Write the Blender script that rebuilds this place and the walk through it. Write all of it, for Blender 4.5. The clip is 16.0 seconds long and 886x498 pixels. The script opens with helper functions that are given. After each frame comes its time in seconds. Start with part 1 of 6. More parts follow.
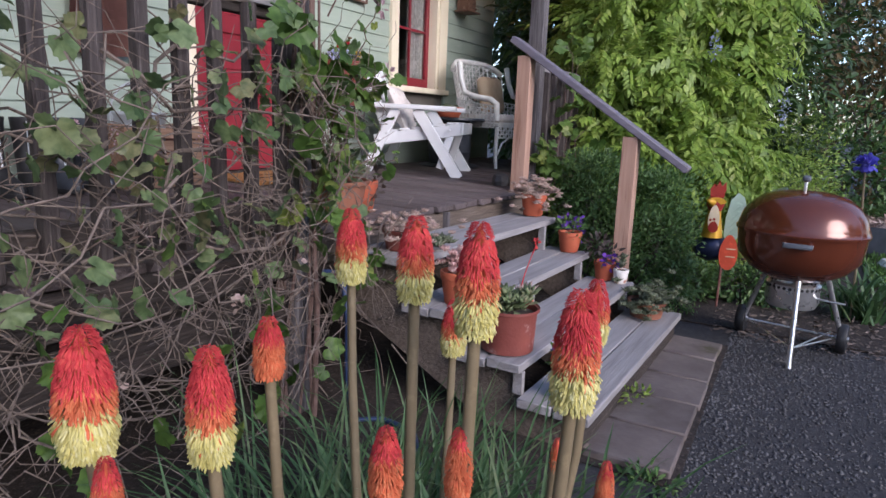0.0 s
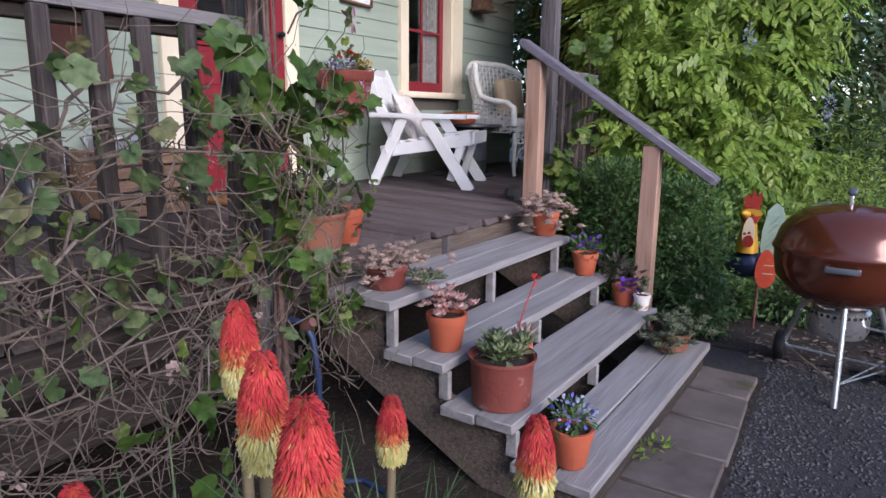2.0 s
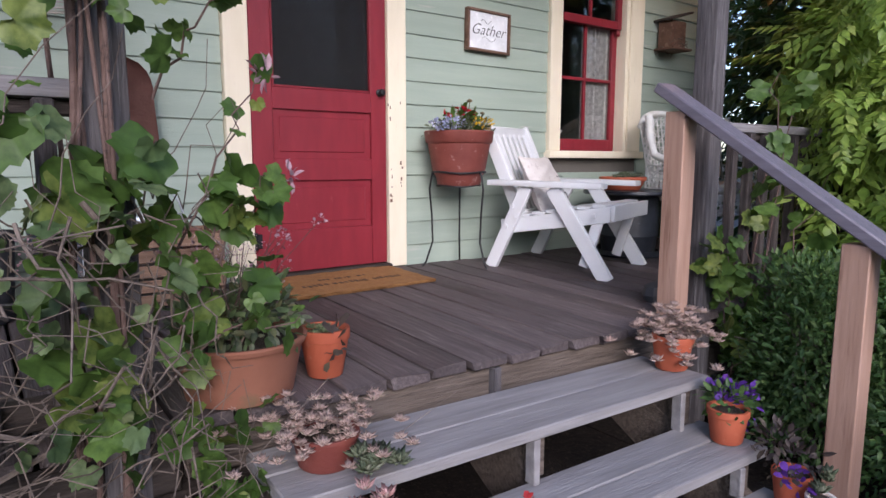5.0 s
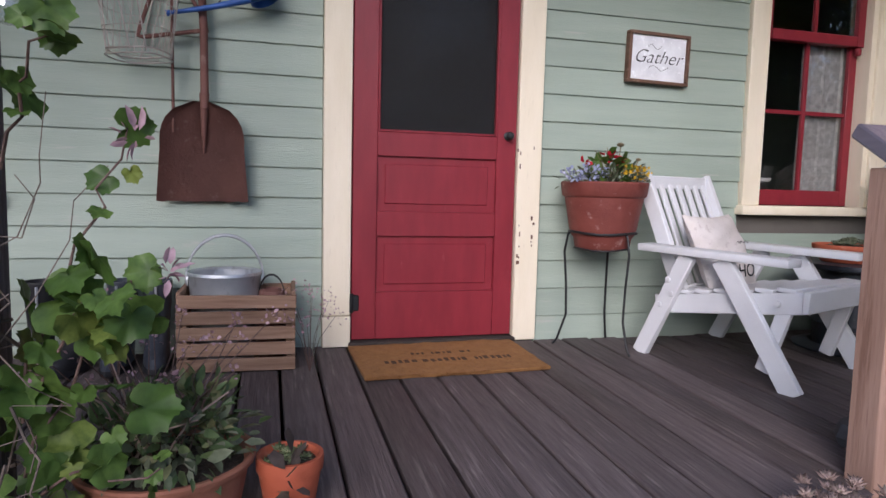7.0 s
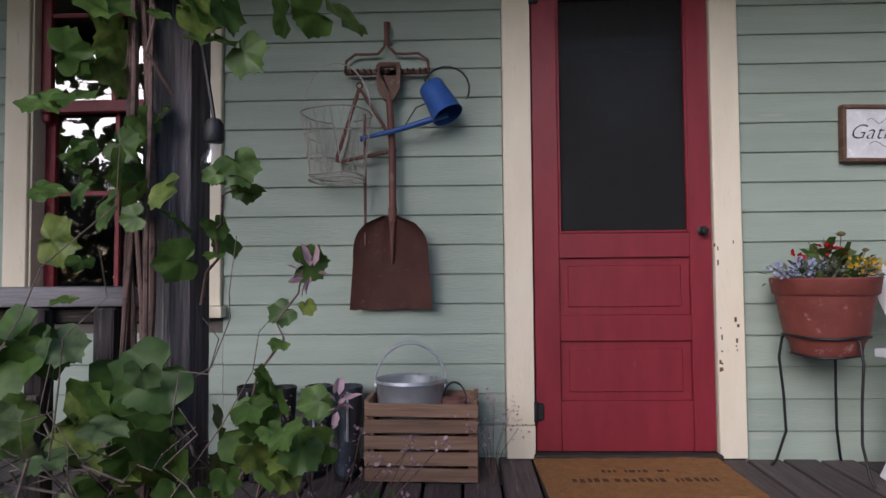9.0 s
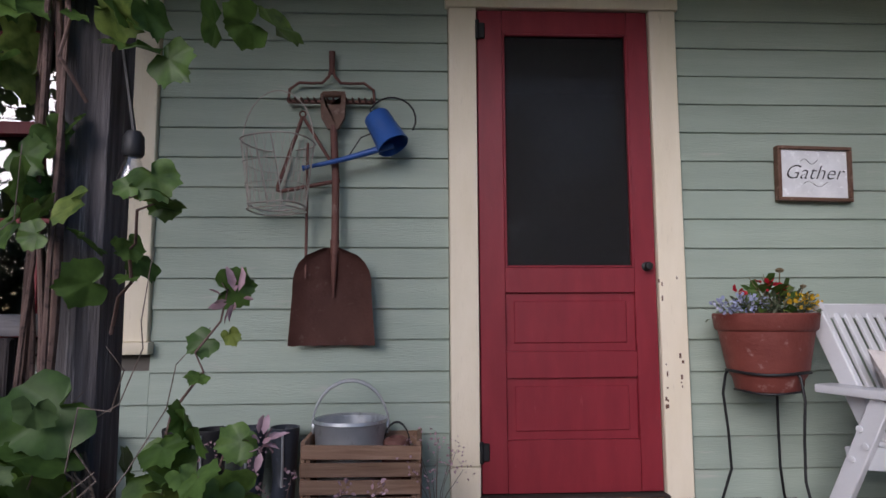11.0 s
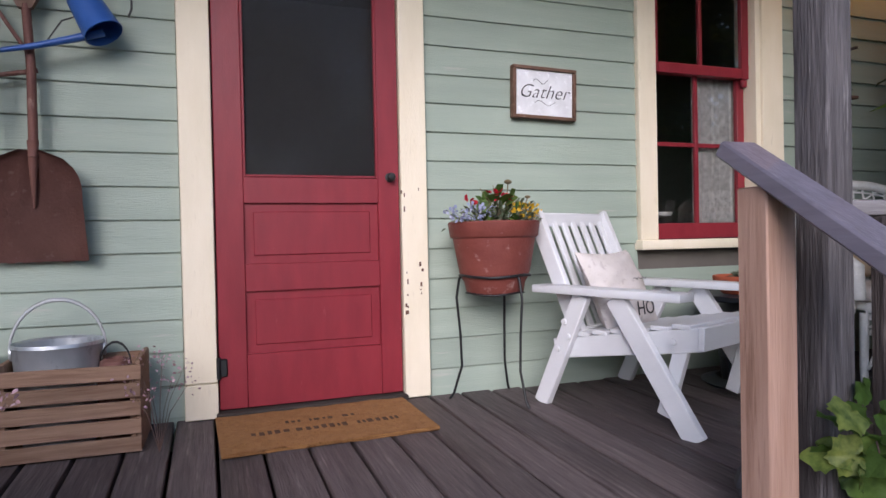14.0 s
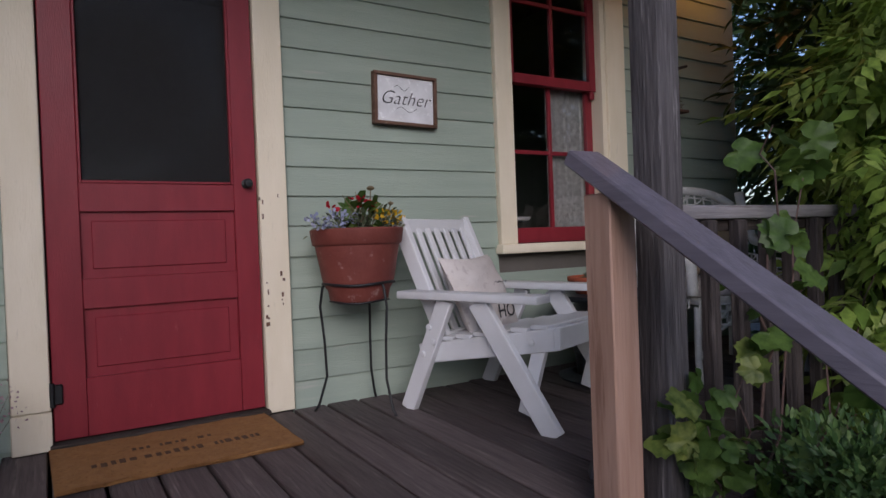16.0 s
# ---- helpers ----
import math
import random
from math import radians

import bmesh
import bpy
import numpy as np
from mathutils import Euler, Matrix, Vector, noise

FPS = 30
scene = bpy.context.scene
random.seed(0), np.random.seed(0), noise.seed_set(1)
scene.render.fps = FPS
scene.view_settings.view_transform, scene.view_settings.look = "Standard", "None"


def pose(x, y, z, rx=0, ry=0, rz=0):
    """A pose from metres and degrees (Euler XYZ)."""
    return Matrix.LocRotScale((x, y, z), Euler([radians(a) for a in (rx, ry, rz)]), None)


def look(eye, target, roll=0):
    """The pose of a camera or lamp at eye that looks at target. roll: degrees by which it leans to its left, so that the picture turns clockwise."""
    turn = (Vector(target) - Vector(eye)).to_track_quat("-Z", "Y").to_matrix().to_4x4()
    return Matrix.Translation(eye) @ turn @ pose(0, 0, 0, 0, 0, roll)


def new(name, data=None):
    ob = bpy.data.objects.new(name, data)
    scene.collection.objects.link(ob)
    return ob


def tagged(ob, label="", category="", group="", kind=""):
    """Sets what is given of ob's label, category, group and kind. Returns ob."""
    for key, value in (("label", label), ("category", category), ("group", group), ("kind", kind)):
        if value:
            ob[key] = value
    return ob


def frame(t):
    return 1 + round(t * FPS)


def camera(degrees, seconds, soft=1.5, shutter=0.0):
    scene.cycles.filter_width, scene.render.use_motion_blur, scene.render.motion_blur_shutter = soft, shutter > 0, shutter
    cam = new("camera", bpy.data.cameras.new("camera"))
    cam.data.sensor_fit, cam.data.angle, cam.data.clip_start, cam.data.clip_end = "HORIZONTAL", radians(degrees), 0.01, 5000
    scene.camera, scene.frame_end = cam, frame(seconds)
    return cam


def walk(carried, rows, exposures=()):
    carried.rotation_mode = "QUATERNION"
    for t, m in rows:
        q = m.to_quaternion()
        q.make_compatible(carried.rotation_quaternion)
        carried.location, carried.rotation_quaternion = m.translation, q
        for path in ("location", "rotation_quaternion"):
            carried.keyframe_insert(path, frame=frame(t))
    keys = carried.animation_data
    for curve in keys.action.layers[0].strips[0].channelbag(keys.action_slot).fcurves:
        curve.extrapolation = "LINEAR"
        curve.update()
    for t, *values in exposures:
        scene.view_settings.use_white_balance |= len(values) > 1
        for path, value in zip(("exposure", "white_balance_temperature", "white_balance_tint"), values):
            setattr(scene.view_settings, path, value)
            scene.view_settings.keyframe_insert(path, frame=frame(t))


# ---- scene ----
cam = camera(68.8, 16.0)
PATH = [
    (0, (0.163, 0.286, 1.156), (-0.772, 2.009, 0.764), 2.3),
    (0.5, (0.189, 0.33, 1.191), (-0.735, 2.06, 0.799), 1.9),
    (1, (0.181, 0.462, 1.211), (-0.768, 2.175, 0.806), 0.7),
    (1.5, (0.175, 0.571, 1.245), (-0.84, 2.255, 0.879), 1.2),
    (2, (0.176, 0.651, 1.26), (-0.862, 2.31, 0.849), 0.6),
    (2.5, (0.126, 0.808, 1.281), (-0.926, 2.459, 0.873), 0.3),
    (3, (0.12, 0.999, 1.289), (-1.076, 2.55, 0.886), -0.8),
    (3.5, (0.129, 1.216, 1.288), (-1.19, 2.668, 0.897), -2.0),
    (4, (0.172, 1.435, 1.319), (-1.231, 2.797, 0.895), -0.7),
    (4.2, (0.169, 1.517, 1.319), (-1.262, 2.864, 0.951), -0.5),
    (6.3, (0.069, 2.422, 1.474), (-1.72, 3.274, 1.198), 1.3),
    (6.5, (0.004, 2.499, 1.474), (-1.798, 3.321, 1.198), 1.0),
    (7, (-0.107, 2.642, 1.485), (-2.029, 3.164, 1.298), 1.4),
    (7.5, (-0.175, 2.683, 1.534), (-2.169, 2.788, 1.418), -0.9),
    (8, (-0.194, 2.692, 1.542), (-2.192, 2.7, 1.448), -1.1),
    (8.5, (-0.166, 2.699, 1.546), (-2.165, 2.643, 1.529), -0.8),
    (9, (-0.163, 2.701, 1.551), (-2.16, 2.635, 1.633), -0.5),
    (9.5, (-0.186, 2.692, 1.553), (-2.179, 2.679, 1.714), -0.6),
    (9.7, (-0.193, 2.691, 1.552), (-2.183, 2.701, 1.747), -0.6),
    (11.8, (-0.262, 2.745, 1.516), (-2.251, 2.891, 1.676), -0.2),
    (12, (-0.264, 2.759, 1.51), (-2.253, 2.916, 1.651), -0.1),
    (12.5, (-0.236, 2.867, 1.454), (-2.213, 3.152, 1.561), 0.5),
    (13, (-0.213, 2.95, 1.451), (-2.171, 3.356, 1.494), -0.5),
    (13.5, (-0.235, 2.958, 1.454), (-2.158, 3.508, 1.454), -0.8),
    (14, (-0.25, 2.964, 1.454), (-2.127, 3.653, 1.428), -1.2),
    (14.5, (-0.257, 2.975, 1.453), (-2.06, 3.837, 1.398), -1.3),
    (15, (-0.254, 2.99, 1.456), (-2.02, 3.928, 1.39), -1.5),
    (15.5, (-0.257, 2.992, 1.456), (-1.991, 3.987, 1.41), -1.8),
    (16, (-0.258, 2.999, 1.459), (-1.961, 4.047, 1.438), -2.2),
]
EXPOSURE = [(0, 1.26), (2, 1.25), (4.2, 1.24), (6.5, 0.85), (7, 0.88), (7.5, 0.88), (8, 0.33), (8.5, 0.08), (9, 0.40), (9.7, 0.5), (12, 0.25), (12.5, 0.42), (13, 1.22), (13.5, 1.1), (14, 0.98), (14.5, 0.9), (15, 0.8), (15.5, 0.5), (16, 0.02)]
walk(cam, [(t, look(eye, target, roll)) for t, eye, target, roll in PATH], [(t, e, 6350, 20) for t, e in EXPOSURE])

# ---- light ----
world = bpy.data.worlds.new("overcast_evening")
scene.world = world
world.use_nodes = True
wn = world.node_tree.nodes
sky = wn.new("ShaderNodeTexSky")
sky.sky_type, sky.sun_disc = "NISHITA", False
sky.sun_elevation, sky.sun_rotation = radians(26), radians(114)
sky.air_density, sky.dust_density, sky.ozone_density = 1.0, 1.0, 3.0
world.node_tree.links.new(sky.outputs[0], wn["Background"].inputs[0])
wn["Background"].inputs[1].default_value = 0.15
sun_data = bpy.data.lights.new("sun", "SUN")
sun_data.energy, sun_data.angle, sun_data.color = 1.5, radians(35), (1.0, 0.965, 0.93)
sun = new("sun", sun_data)
sun.matrix_world = look((10, -1.9, 5.0), (0, 2.5, 0))

# ---- materials ----
def nodes_of(name):
    m = bpy.data.materials.new(name)
    m.use_nodes = True
    t = m.node_tree
    return m, t, t.nodes, t.links, t.nodes["Principled BSDF"]


def noise_node(n, l, vec, scale, detail=4.0, rough=0.55):
    t = n.new("ShaderNodeTexNoise")
    t.inputs["Scale"].default_value, t.inputs["Detail"].default_value = scale, detail
    t.inputs["Roughness"].default_value = rough
    l.new(vec, t.inputs["Vector"])
    return t.outputs["Fac"]


def ramp_node(n, l, fac, a, b):
    r = n.new("ShaderNodeMapRange")
    r.inputs[1].default_value, r.inputs[2].default_value = a, b
    l.new(fac, r.inputs[0])
    return r.outputs[0]


def mix_node(n, l, fac, a, b):
    m = n.new("ShaderNodeMix")
    m.data_type = "RGBA"
    for sock, v in ((m.inputs[0], fac), (m.inputs[6], a), (m.inputs[7], b)):
        if isinstance(v, (int, float)):
            sock.default_value = v
        elif isinstance(v, tuple):
            sock.default_value = (*v, 1)
        else:
            l.new(v, sock)
    return m.outputs[2]


def surf(name, a, b, c=None, rough=0.6, scale=6.0, stretch=(1, 1, 1), bump=0.15, bscale=60.0, metal=0.0, wear=(0.56, 0.66), wscale=None, rand=0.0, spec=0.4):
    """Two tones mixed by broad noise, a third as wear spots, fine relief; rand varies whole pieces."""
    m, t, n, l, p = nodes_of(name)
    co = n.new("ShaderNodeTexCoord")
    mp = n.new("ShaderNodeMapping")
    mp.inputs["Scale"].default_value = stretch
    l.new(co.outputs["Object"], mp.inputs["Vector"])
    vec = mp.outputs[0]
    if rand:
        oi = n.new("ShaderNodeObjectInfo")
        ad = n.new("ShaderNodeVectorMath")
        ad.operation = "MULTIPLY_ADD"
        l.new(oi.outputs["Random"], ad.inputs[0])
        ad.inputs[1].default_value = (37, 53, 71)
        l.new(vec, ad.inputs[2])
        vec = ad.outputs[0]
    col = mix_node(n, l, ramp_node(n, l, noise_node(n, l, vec, scale), 0.3, 0.7), a, b)
    if c:
        col = mix_node(n, l, ramp_node(n, l, noise_node(n, l, vec, wscale or scale * 2.6, 6, 0.65), *wear), col, c)
    if rand:
        hv = n.new("ShaderNodeHueSaturation")
        l.new(col, hv.inputs["Color"])
        l.new(ramp_node(n, l, oi.outputs["Random"], 0, 1), hv.inputs["Value"])
        mr = hv.inputs["Value"].links[0].from_node
        mr.inputs[3].default_value, mr.inputs[4].default_value = 1 - rand, 1 + rand
        col = hv.outputs[0]
    l.new(col, p.inputs["Base Color"])
    l.new(ramp_node(n, l, noise_node(n, l, vec, scale * 3), 0, 1), p.inputs["Roughness"])
    rr = p.inputs["Roughness"].links[0].from_node
    rr.inputs[3].default_value, rr.inputs[4].default_value = rough - 0.12, min(1, rough + 0.12)
    p.inputs["Metallic"].default_value = metal
    p.inputs["Specular IOR Level"].default_value = spec
    if bump:
        bp = n.new("ShaderNodeBump")
        bp.inputs["Strength"].default_value, bp.inputs["Distance"].default_value = bump, 0.01
        l.new(noise_node(n, l, vec, bscale, 5), bp.inputs["Height"])
        l.new(bp.outputs[0], p.inputs["Normal"])
    return m


def wood(name, a, b, c, axis, rough=0.75, bump=0.5, rand=0.14, wear=(0.58, 0.7), grain=5.0):
    st = [14.0, 14.0, 14.0]
    st[axis] = 0.9
    return surf(name, a, b, c, rough, grain, tuple(st), bump, 9.0, 0.0, wear, grain * 0.8, rand, 0.25)


def leafy(name, a, b, c, rough=0.5, back=0.3, spec=0.35):
    """Leaf: tones vary leaf by leaf, with light coming through the blade."""
    m, t, n, l, p = nodes_of(name)
    g = n.new("ShaderNodeNewGeometry")
    r = g.outputs["Random Per Island"]
    col = mix_node(n, l, ramp_node(n, l, r, 0.0, 0.6), a, b)
    col = mix_node(n, l, ramp_node(n, l, r, 0.75, 1.0), col, c)
    co = n.new("ShaderNodeTexCoord")
    col = mix_node(n, l, ramp_node(n, l, noise_node(n, l, co.outputs["Object"], 35.0), 0.35, 0.75), col, tuple(x * 0.6 for x in a))
    l.new(col, p.inputs["Base Color"])
    p.inputs["Roughness"].default_value, p.inputs["Specular IOR Level"].default_value = rough, spec
    tr = n.new("ShaderNodeBsdfTranslucent")
    l.new(col, tr.inputs["Color"])
    mx = n.new("ShaderNodeMixShader")
    mx.inputs[0].default_value = back
    l.new(p.outputs[0], mx.inputs[1])
    l.new(tr.outputs[0], mx.inputs[2])
    l.new(mx.outputs[0], n["Material Output"].inputs[0])
    return m


def flat(name, col, rough=0.5, metal=0.0):
    return surf(name, tuple(x * 0.82 for x in col), col, tuple(min(1, x * 1.12) for x in col), rough, 14.0, (1, 1, 1), 0.08, 120.0, metal)


def glassy(name, tint=(1, 1, 1)):
    m, t, n, l, p = nodes_of(name)
    tr, gl, mx = (n.new("ShaderNode" + k) for k in ("BsdfTransparent", "BsdfGlossy", "MixShader"))
    tr.inputs[0].default_value = (*tint, 1)
    gl.inputs["Roughness"].default_value = 0.02
    mx.inputs[0].default_value = 0.15
    l.new(tr.outputs[0], mx.inputs[1])
    l.new(gl.outputs[0], mx.inputs[2])
    l.new(mx.outputs[0], n["Material Output"].inputs[0])
    return m


def screening(name):
    m, t, n, l, p = nodes_of(name)
    p.inputs["Base Color"].default_value, p.inputs["Roughness"].default_value = (0.006, 0.006, 0.007, 1), 0.7
    tr, mx = n.new("ShaderNodeBsdfTransparent"), n.new("ShaderNodeMixShader")
    mx.inputs[0].default_value = 0.56
    l.new(tr.outputs[0], mx.inputs[1])
    l.new(p.outputs[0], mx.inputs[2])
    l.new(mx.outputs[0], n["Material Output"].inputs[0])
    return m


SIDING = surf("sage_green_paint", (0.29, 0.355, 0.295), (0.335, 0.40, 0.335), (0.42, 0.42, 0.375), 0.55, 2.2, (1, 0.8, 9), 0.22, 26, 0, (0.62, 0.76), 3.5, 0.05, 0.4)
CREAM = surf("cream_paint", (0.74, 0.66, 0.50), (0.80, 0.72, 0.57), (0.62, 0.55, 0.42), 0.5, 3.0, (4, 4, 1), 0.18, 40, 0, (0.62, 0.75))
RED = surf("barn_red_paint", (0.20, 0.017, 0.027), (0.245, 0.023, 0.034), (0.32, 0.07, 0.078), 0.42, 3.0, (1, 5, 1.2), 0.14, 50, 0, (0.64, 0.82), 9.0)
DECK = wood("weathered_brown_deck_stain", (0.068, 0.054, 0.054), (0.125, 0.10, 0.099), (0.19, 0.158, 0.152), 0, 0.6, 0.6, 0.16)
TREAD = wood("grey_weathered_tread_wood", (0.205, 0.192, 0.194), (0.30, 0.284, 0.285), (0.14, 0.118, 0.105), 1, 0.72, 0.4, 0.08, (0.62, 0.8), 2.5)
OLDWOOD_Y = wood("old_dark_timber_along", (0.027, 0.021, 0.019), (0.06, 0.048, 0.042), (0.115, 0.095, 0.083), 1, 0.85, 0.8, 0.2)
FASCIA = wood("brown_weathered_framing", (0.085, 0.066, 0.054), (0.165, 0.13, 0.107), (0.055, 0.042, 0.035), 1, 0.85, 0.8, 0.2, (0.56, 0.68))
OLDWOOD_Z = wood("old_grey_timber_upright", (0.055, 0.049, 0.052), (0.14, 0.128, 0.132), (0.27, 0.252, 0.255), 2, 0.85, 0.9, 0.1)
BALUSTER = wood("dark_brown_baluster", (0.035, 0.028, 0.027), (0.085, 0.07, 0.067), (0.15, 0.128, 0.122), 2, 0.85, 0.9, 0.15)
# Grey wood with the blue-purple of reflected sky put into its colour.
RAILTOP = wood("sky_tinted_rail_wood", (0.12, 0.11, 0.135), (0.17, 0.155, 0.19), (0.10, 0.08, 0.085), 0, 0.42, 0.2, 0.05, (0.62, 0.8), 2.5)
RAILTOP_Y = wood("grey_rail_wood_along", (0.15, 0.14, 0.145), (0.25, 0.235, 0.24), (0.09, 0.075, 0.07), 1, 0.75, 0.5, 0.05)
CEDAR = wood("pale_cedar", (0.34, 0.20, 0.145), (0.44, 0.28, 0.215), (0.25, 0.14, 0.10), 2, 0.65, 0.25, 0.05, grain=3.0)
CRATEWOOD = wood("pine_crate_wood", (0.20, 0.115, 0.075), (0.30, 0.19, 0.13), (0.17, 0.095, 0.06), 1, 0.75, 0.4, 0.22)
WHITE = surf("chipped_white_paint", (0.62, 0.63, 0.65), (0.70, 0.71, 0.73), (0.45, 0.43, 0.40), 0.42, 5, (1, 1, 1), 0.12, 60, 0, (0.74, 0.8), 16)
WICKER = flat("white_wicker", (0.74, 0.74, 0.72), 0.6)
TERRA = surf("terracotta", (0.35, 0.075, 0.036), (0.43, 0.105, 0.05), (0.52, 0.25, 0.17), 0.75, 7, (1, 1, 1), 0.15, 70, 0, (0.62, 0.8), 9, 0.10)
TERRA_OLD = surf("old_blotched_terracotta", (0.155, 0.036, 0.028), (0.215, 0.058, 0.044), (0.42, 0.28, 0.25), 0.6, 8, (1, 1, 1), 0.25, 60, 0, (0.62, 0.76), 14)
TERRA_MOSS = surf("mossy_terracotta", (0.22, 0.085, 0.052), (0.29, 0.12, 0.075), (0.11, 0.11, 0.055), 0.8, 5, (1, 1, 1), 0.2, 60, 0, (0.55, 0.72), 6)
SOIL = surf("potting_soil", (0.02, 0.014, 0.01), (0.05, 0.036, 0.026), (0.09, 0.07, 0.05), 0.95, 40, (1, 1, 1), 1.0, 90)
RUST = surf("rusted_steel", (0.13, 0.055, 0.045), (0.20, 0.09, 0.072), (0.27, 0.17, 0.14), 0.65, 7, (1, 1, 1), 0.3, 90, 0.15, (0.6, 0.74), 22)
IRON = flat("black_iron", (0.02, 0.021, 0.023), 0.5, 0.3)
BLUE = surf("blue_enamel", (0.025, 0.085, 0.30), (0.035, 0.115, 0.38), (0.12, 0.12, 0.15), 0.38, 9, (1, 1, 1), 0.1, 60, 0, (0.7, 0.78), 20)
ZINC = surf("galvanised_zinc", (0.42, 0.45, 0.48), (0.56, 0.59, 0.62), (0.30, 0.31, 0.33), 0.42, 9, (1, 1, 1), 0.1, 50, 0.7, (0.55, 0.7))
WIRE = flat("pale_rusty_wire", (0.42, 0.38, 0.34), 0.5, 0.5)
RUBBER = surf("dark_rubber", (0.022, 0.026, 0.034), (0.045, 0.052, 0.066), (0.09, 0.10, 0.12), 0.4, 10, (1, 1, 1), 0.1, 40, 0, (0.62, 0.75))
BLACKRUB = flat("black_rubber", (0.018, 0.018, 0.02), 0.55)
COIR = surf("coir_fibre", (0.30, 0.14, 0.048), (0.40, 0.20, 0.07), (0.22, 0.095, 0.03), 0.95, 30, (1, 1, 1), 1.0, 220)
COIRTEXT = flat("brown_mat_lettering", (0.10, 0.052, 0.028), 0.95)
LINEN = surf("cream_linen", (0.60, 0.55, 0.52), (0.70, 0.65, 0.62), (0.52, 0.46, 0.44), 0.9, 12, (1, 1, 1), 0.35, 300)
INK = flat("black_ink", (0.03, 0.03, 0.032), 0.7)
PAPER = flat("white_sign_board", (0.80, 0.81, 0.83), 0.5)
FRAMEWOOD = surf("brown_frame_wood", (0.10, 0.05, 0.032), (0.17, 0.09, 0.06), (0.24, 0.15, 0.11), 0.6, 12, (1, 1, 1), 0.2, 60)
BROWNENAMEL = surf("copper_brown_enamel", (0.105, 0.026, 0.012), (0.13, 0.034, 0.016), (0.12, 0.03, 0.014), 0.16, 3, (1, 1, 1), 0.0, 60, 0.25, spec=0.7)
ALU = surf("brushed_aluminium", (0.62, 0.62, 0.62), (0.72, 0.72, 0.72), (0.5, 0.5, 0.5), 0.3, 12, (1, 1, 1), 0.05, 80, 0.9)
GREYPLASTIC = flat("grey_handle_plastic", (0.10, 0.11, 0.13), 0.45)
SLATE = surf("paver_concrete", (0.085, 0.066, 0.06), (0.145, 0.118, 0.108), (0.06, 0.055, 0.03), 0.85, 6, (1, 1, 1), 0.5, 45, 0, (0.58, 0.72), 5, 0.12)
GRAVEL = surf("dark_gravel_ground", (0.02, 0.019, 0.021), (0.042, 0.04, 0.042), (0.075, 0.07, 0.066), 0.95, 30, (1, 1, 1), 0.5, 90, 0, (0.58, 0.72), 90)
STONE = surf("gravel_stones", (0.05, 0.049, 0.053), (0.11, 0.107, 0.11), (0.22, 0.21, 0.20), 0.9, 3.0, (1, 1, 1), 0.3, 60, 0, (0.6, 0.75), 2.0)
MULCH = surf("bark_mulch", (0.014, 0.010, 0.008), (0.034, 0.024, 0.019), (0.085, 0.06, 0.046), 0.95, 25, (1, 1, 1), 0.9, 60)
TWIG = surf("dry_vine_cane", (0.08, 0.06, 0.05), (0.19, 0.148, 0.122), (0.05, 0.036, 0.03), 0.85, 20, (1, 1, 1), 0.4, 90)
CANE = surf("reddish_vine_cane", (0.085, 0.05, 0.042), (0.15, 0.095, 0.08), (0.05, 0.032, 0.028), 0.8, 20, (1, 1, 1), 0.4, 90)
BARK = surf("tree_bark", (0.05, 0.04, 0.032), (0.11, 0.09, 0.075), (0.16, 0.14, 0.12), 0.95, 10, (6, 6, 1), 0.8, 30)
GRAPE = leafy("grape_leaf", (0.07, 0.14, 0.03), (0.13, 0.22, 0.05), (0.25, 0.29, 0.07), 0.45, 0.4)
GRAPE_DULL = leafy("dull_grape_leaf", (0.085, 0.15, 0.06), (0.17, 0.23, 0.10), (0.24, 0.21, 0.11), 0.5, 0.35)
BOX = leafy("small_shrub_leaf", (0.05, 0.115, 0.035), (0.11, 0.205, 0.06), (0.21, 0.31, 0.10), 0.45, 0.35)
WIST = leafy("wisteria_leaf", (0.17, 0.28, 0.05), (0.33, 0.46, 0.09), (0.48, 0.56, 0.16), 0.4, 0.45)
# Wisteria leaf with the mound's inner shade put into its colour.
WIST_DARK = leafy("shade_toned_vine_leaf", (0.03, 0.07, 0.02), (0.06, 0.11, 0.03), (0.10, 0.15, 0.04), 0.5, 0.3)
TREELEAF = leafy("far_tree_leaf", (0.035, 0.06, 0.025), (0.065, 0.095, 0.035), (0.09, 0.12, 0.05))
RUSTLEAF = leafy("russet_shrub_leaf", (0.10, 0.085, 0.03), (0.17, 0.11, 0.04), (0.24, 0.11, 0.045))
GRASSY = leafy("torch_lily_blade", (0.055, 0.12, 0.045), (0.09, 0.17, 0.065), (0.16, 0.20, 0.09))
LAWN = leafy("lawn_grass", (0.07, 0.15, 0.035), (0.11, 0.21, 0.05), (0.16, 0.25, 0.07))
STEM = flat("olive_flower_stem", (0.17, 0.13, 0.075), 0.6)
TORCH_RED = leafy("torch_red_floret", (0.55, 0.045, 0.055), (0.64, 0.075, 0.075), (0.68, 0.12, 0.09), 0.8, 0.2, 0.15)
TORCH_ORANGE = leafy("torch_orange_floret", (0.62, 0.13, 0.06), (0.68, 0.20, 0.09), (0.70, 0.28, 0.13), 0.8, 0.2, 0.15)
TORCH_YELLOW = leafy("torch_yellow_floret", (0.62, 0.54, 0.17), (0.70, 0.64, 0.28), (0.74, 0.70, 0.42), 0.8, 0.25, 0.15)
SUCC_PINK = leafy("pink_succulent", (0.48, 0.24, 0.22), (0.60, 0.36, 0.34), (0.42, 0.36, 0.30), 0.5, 0.15)
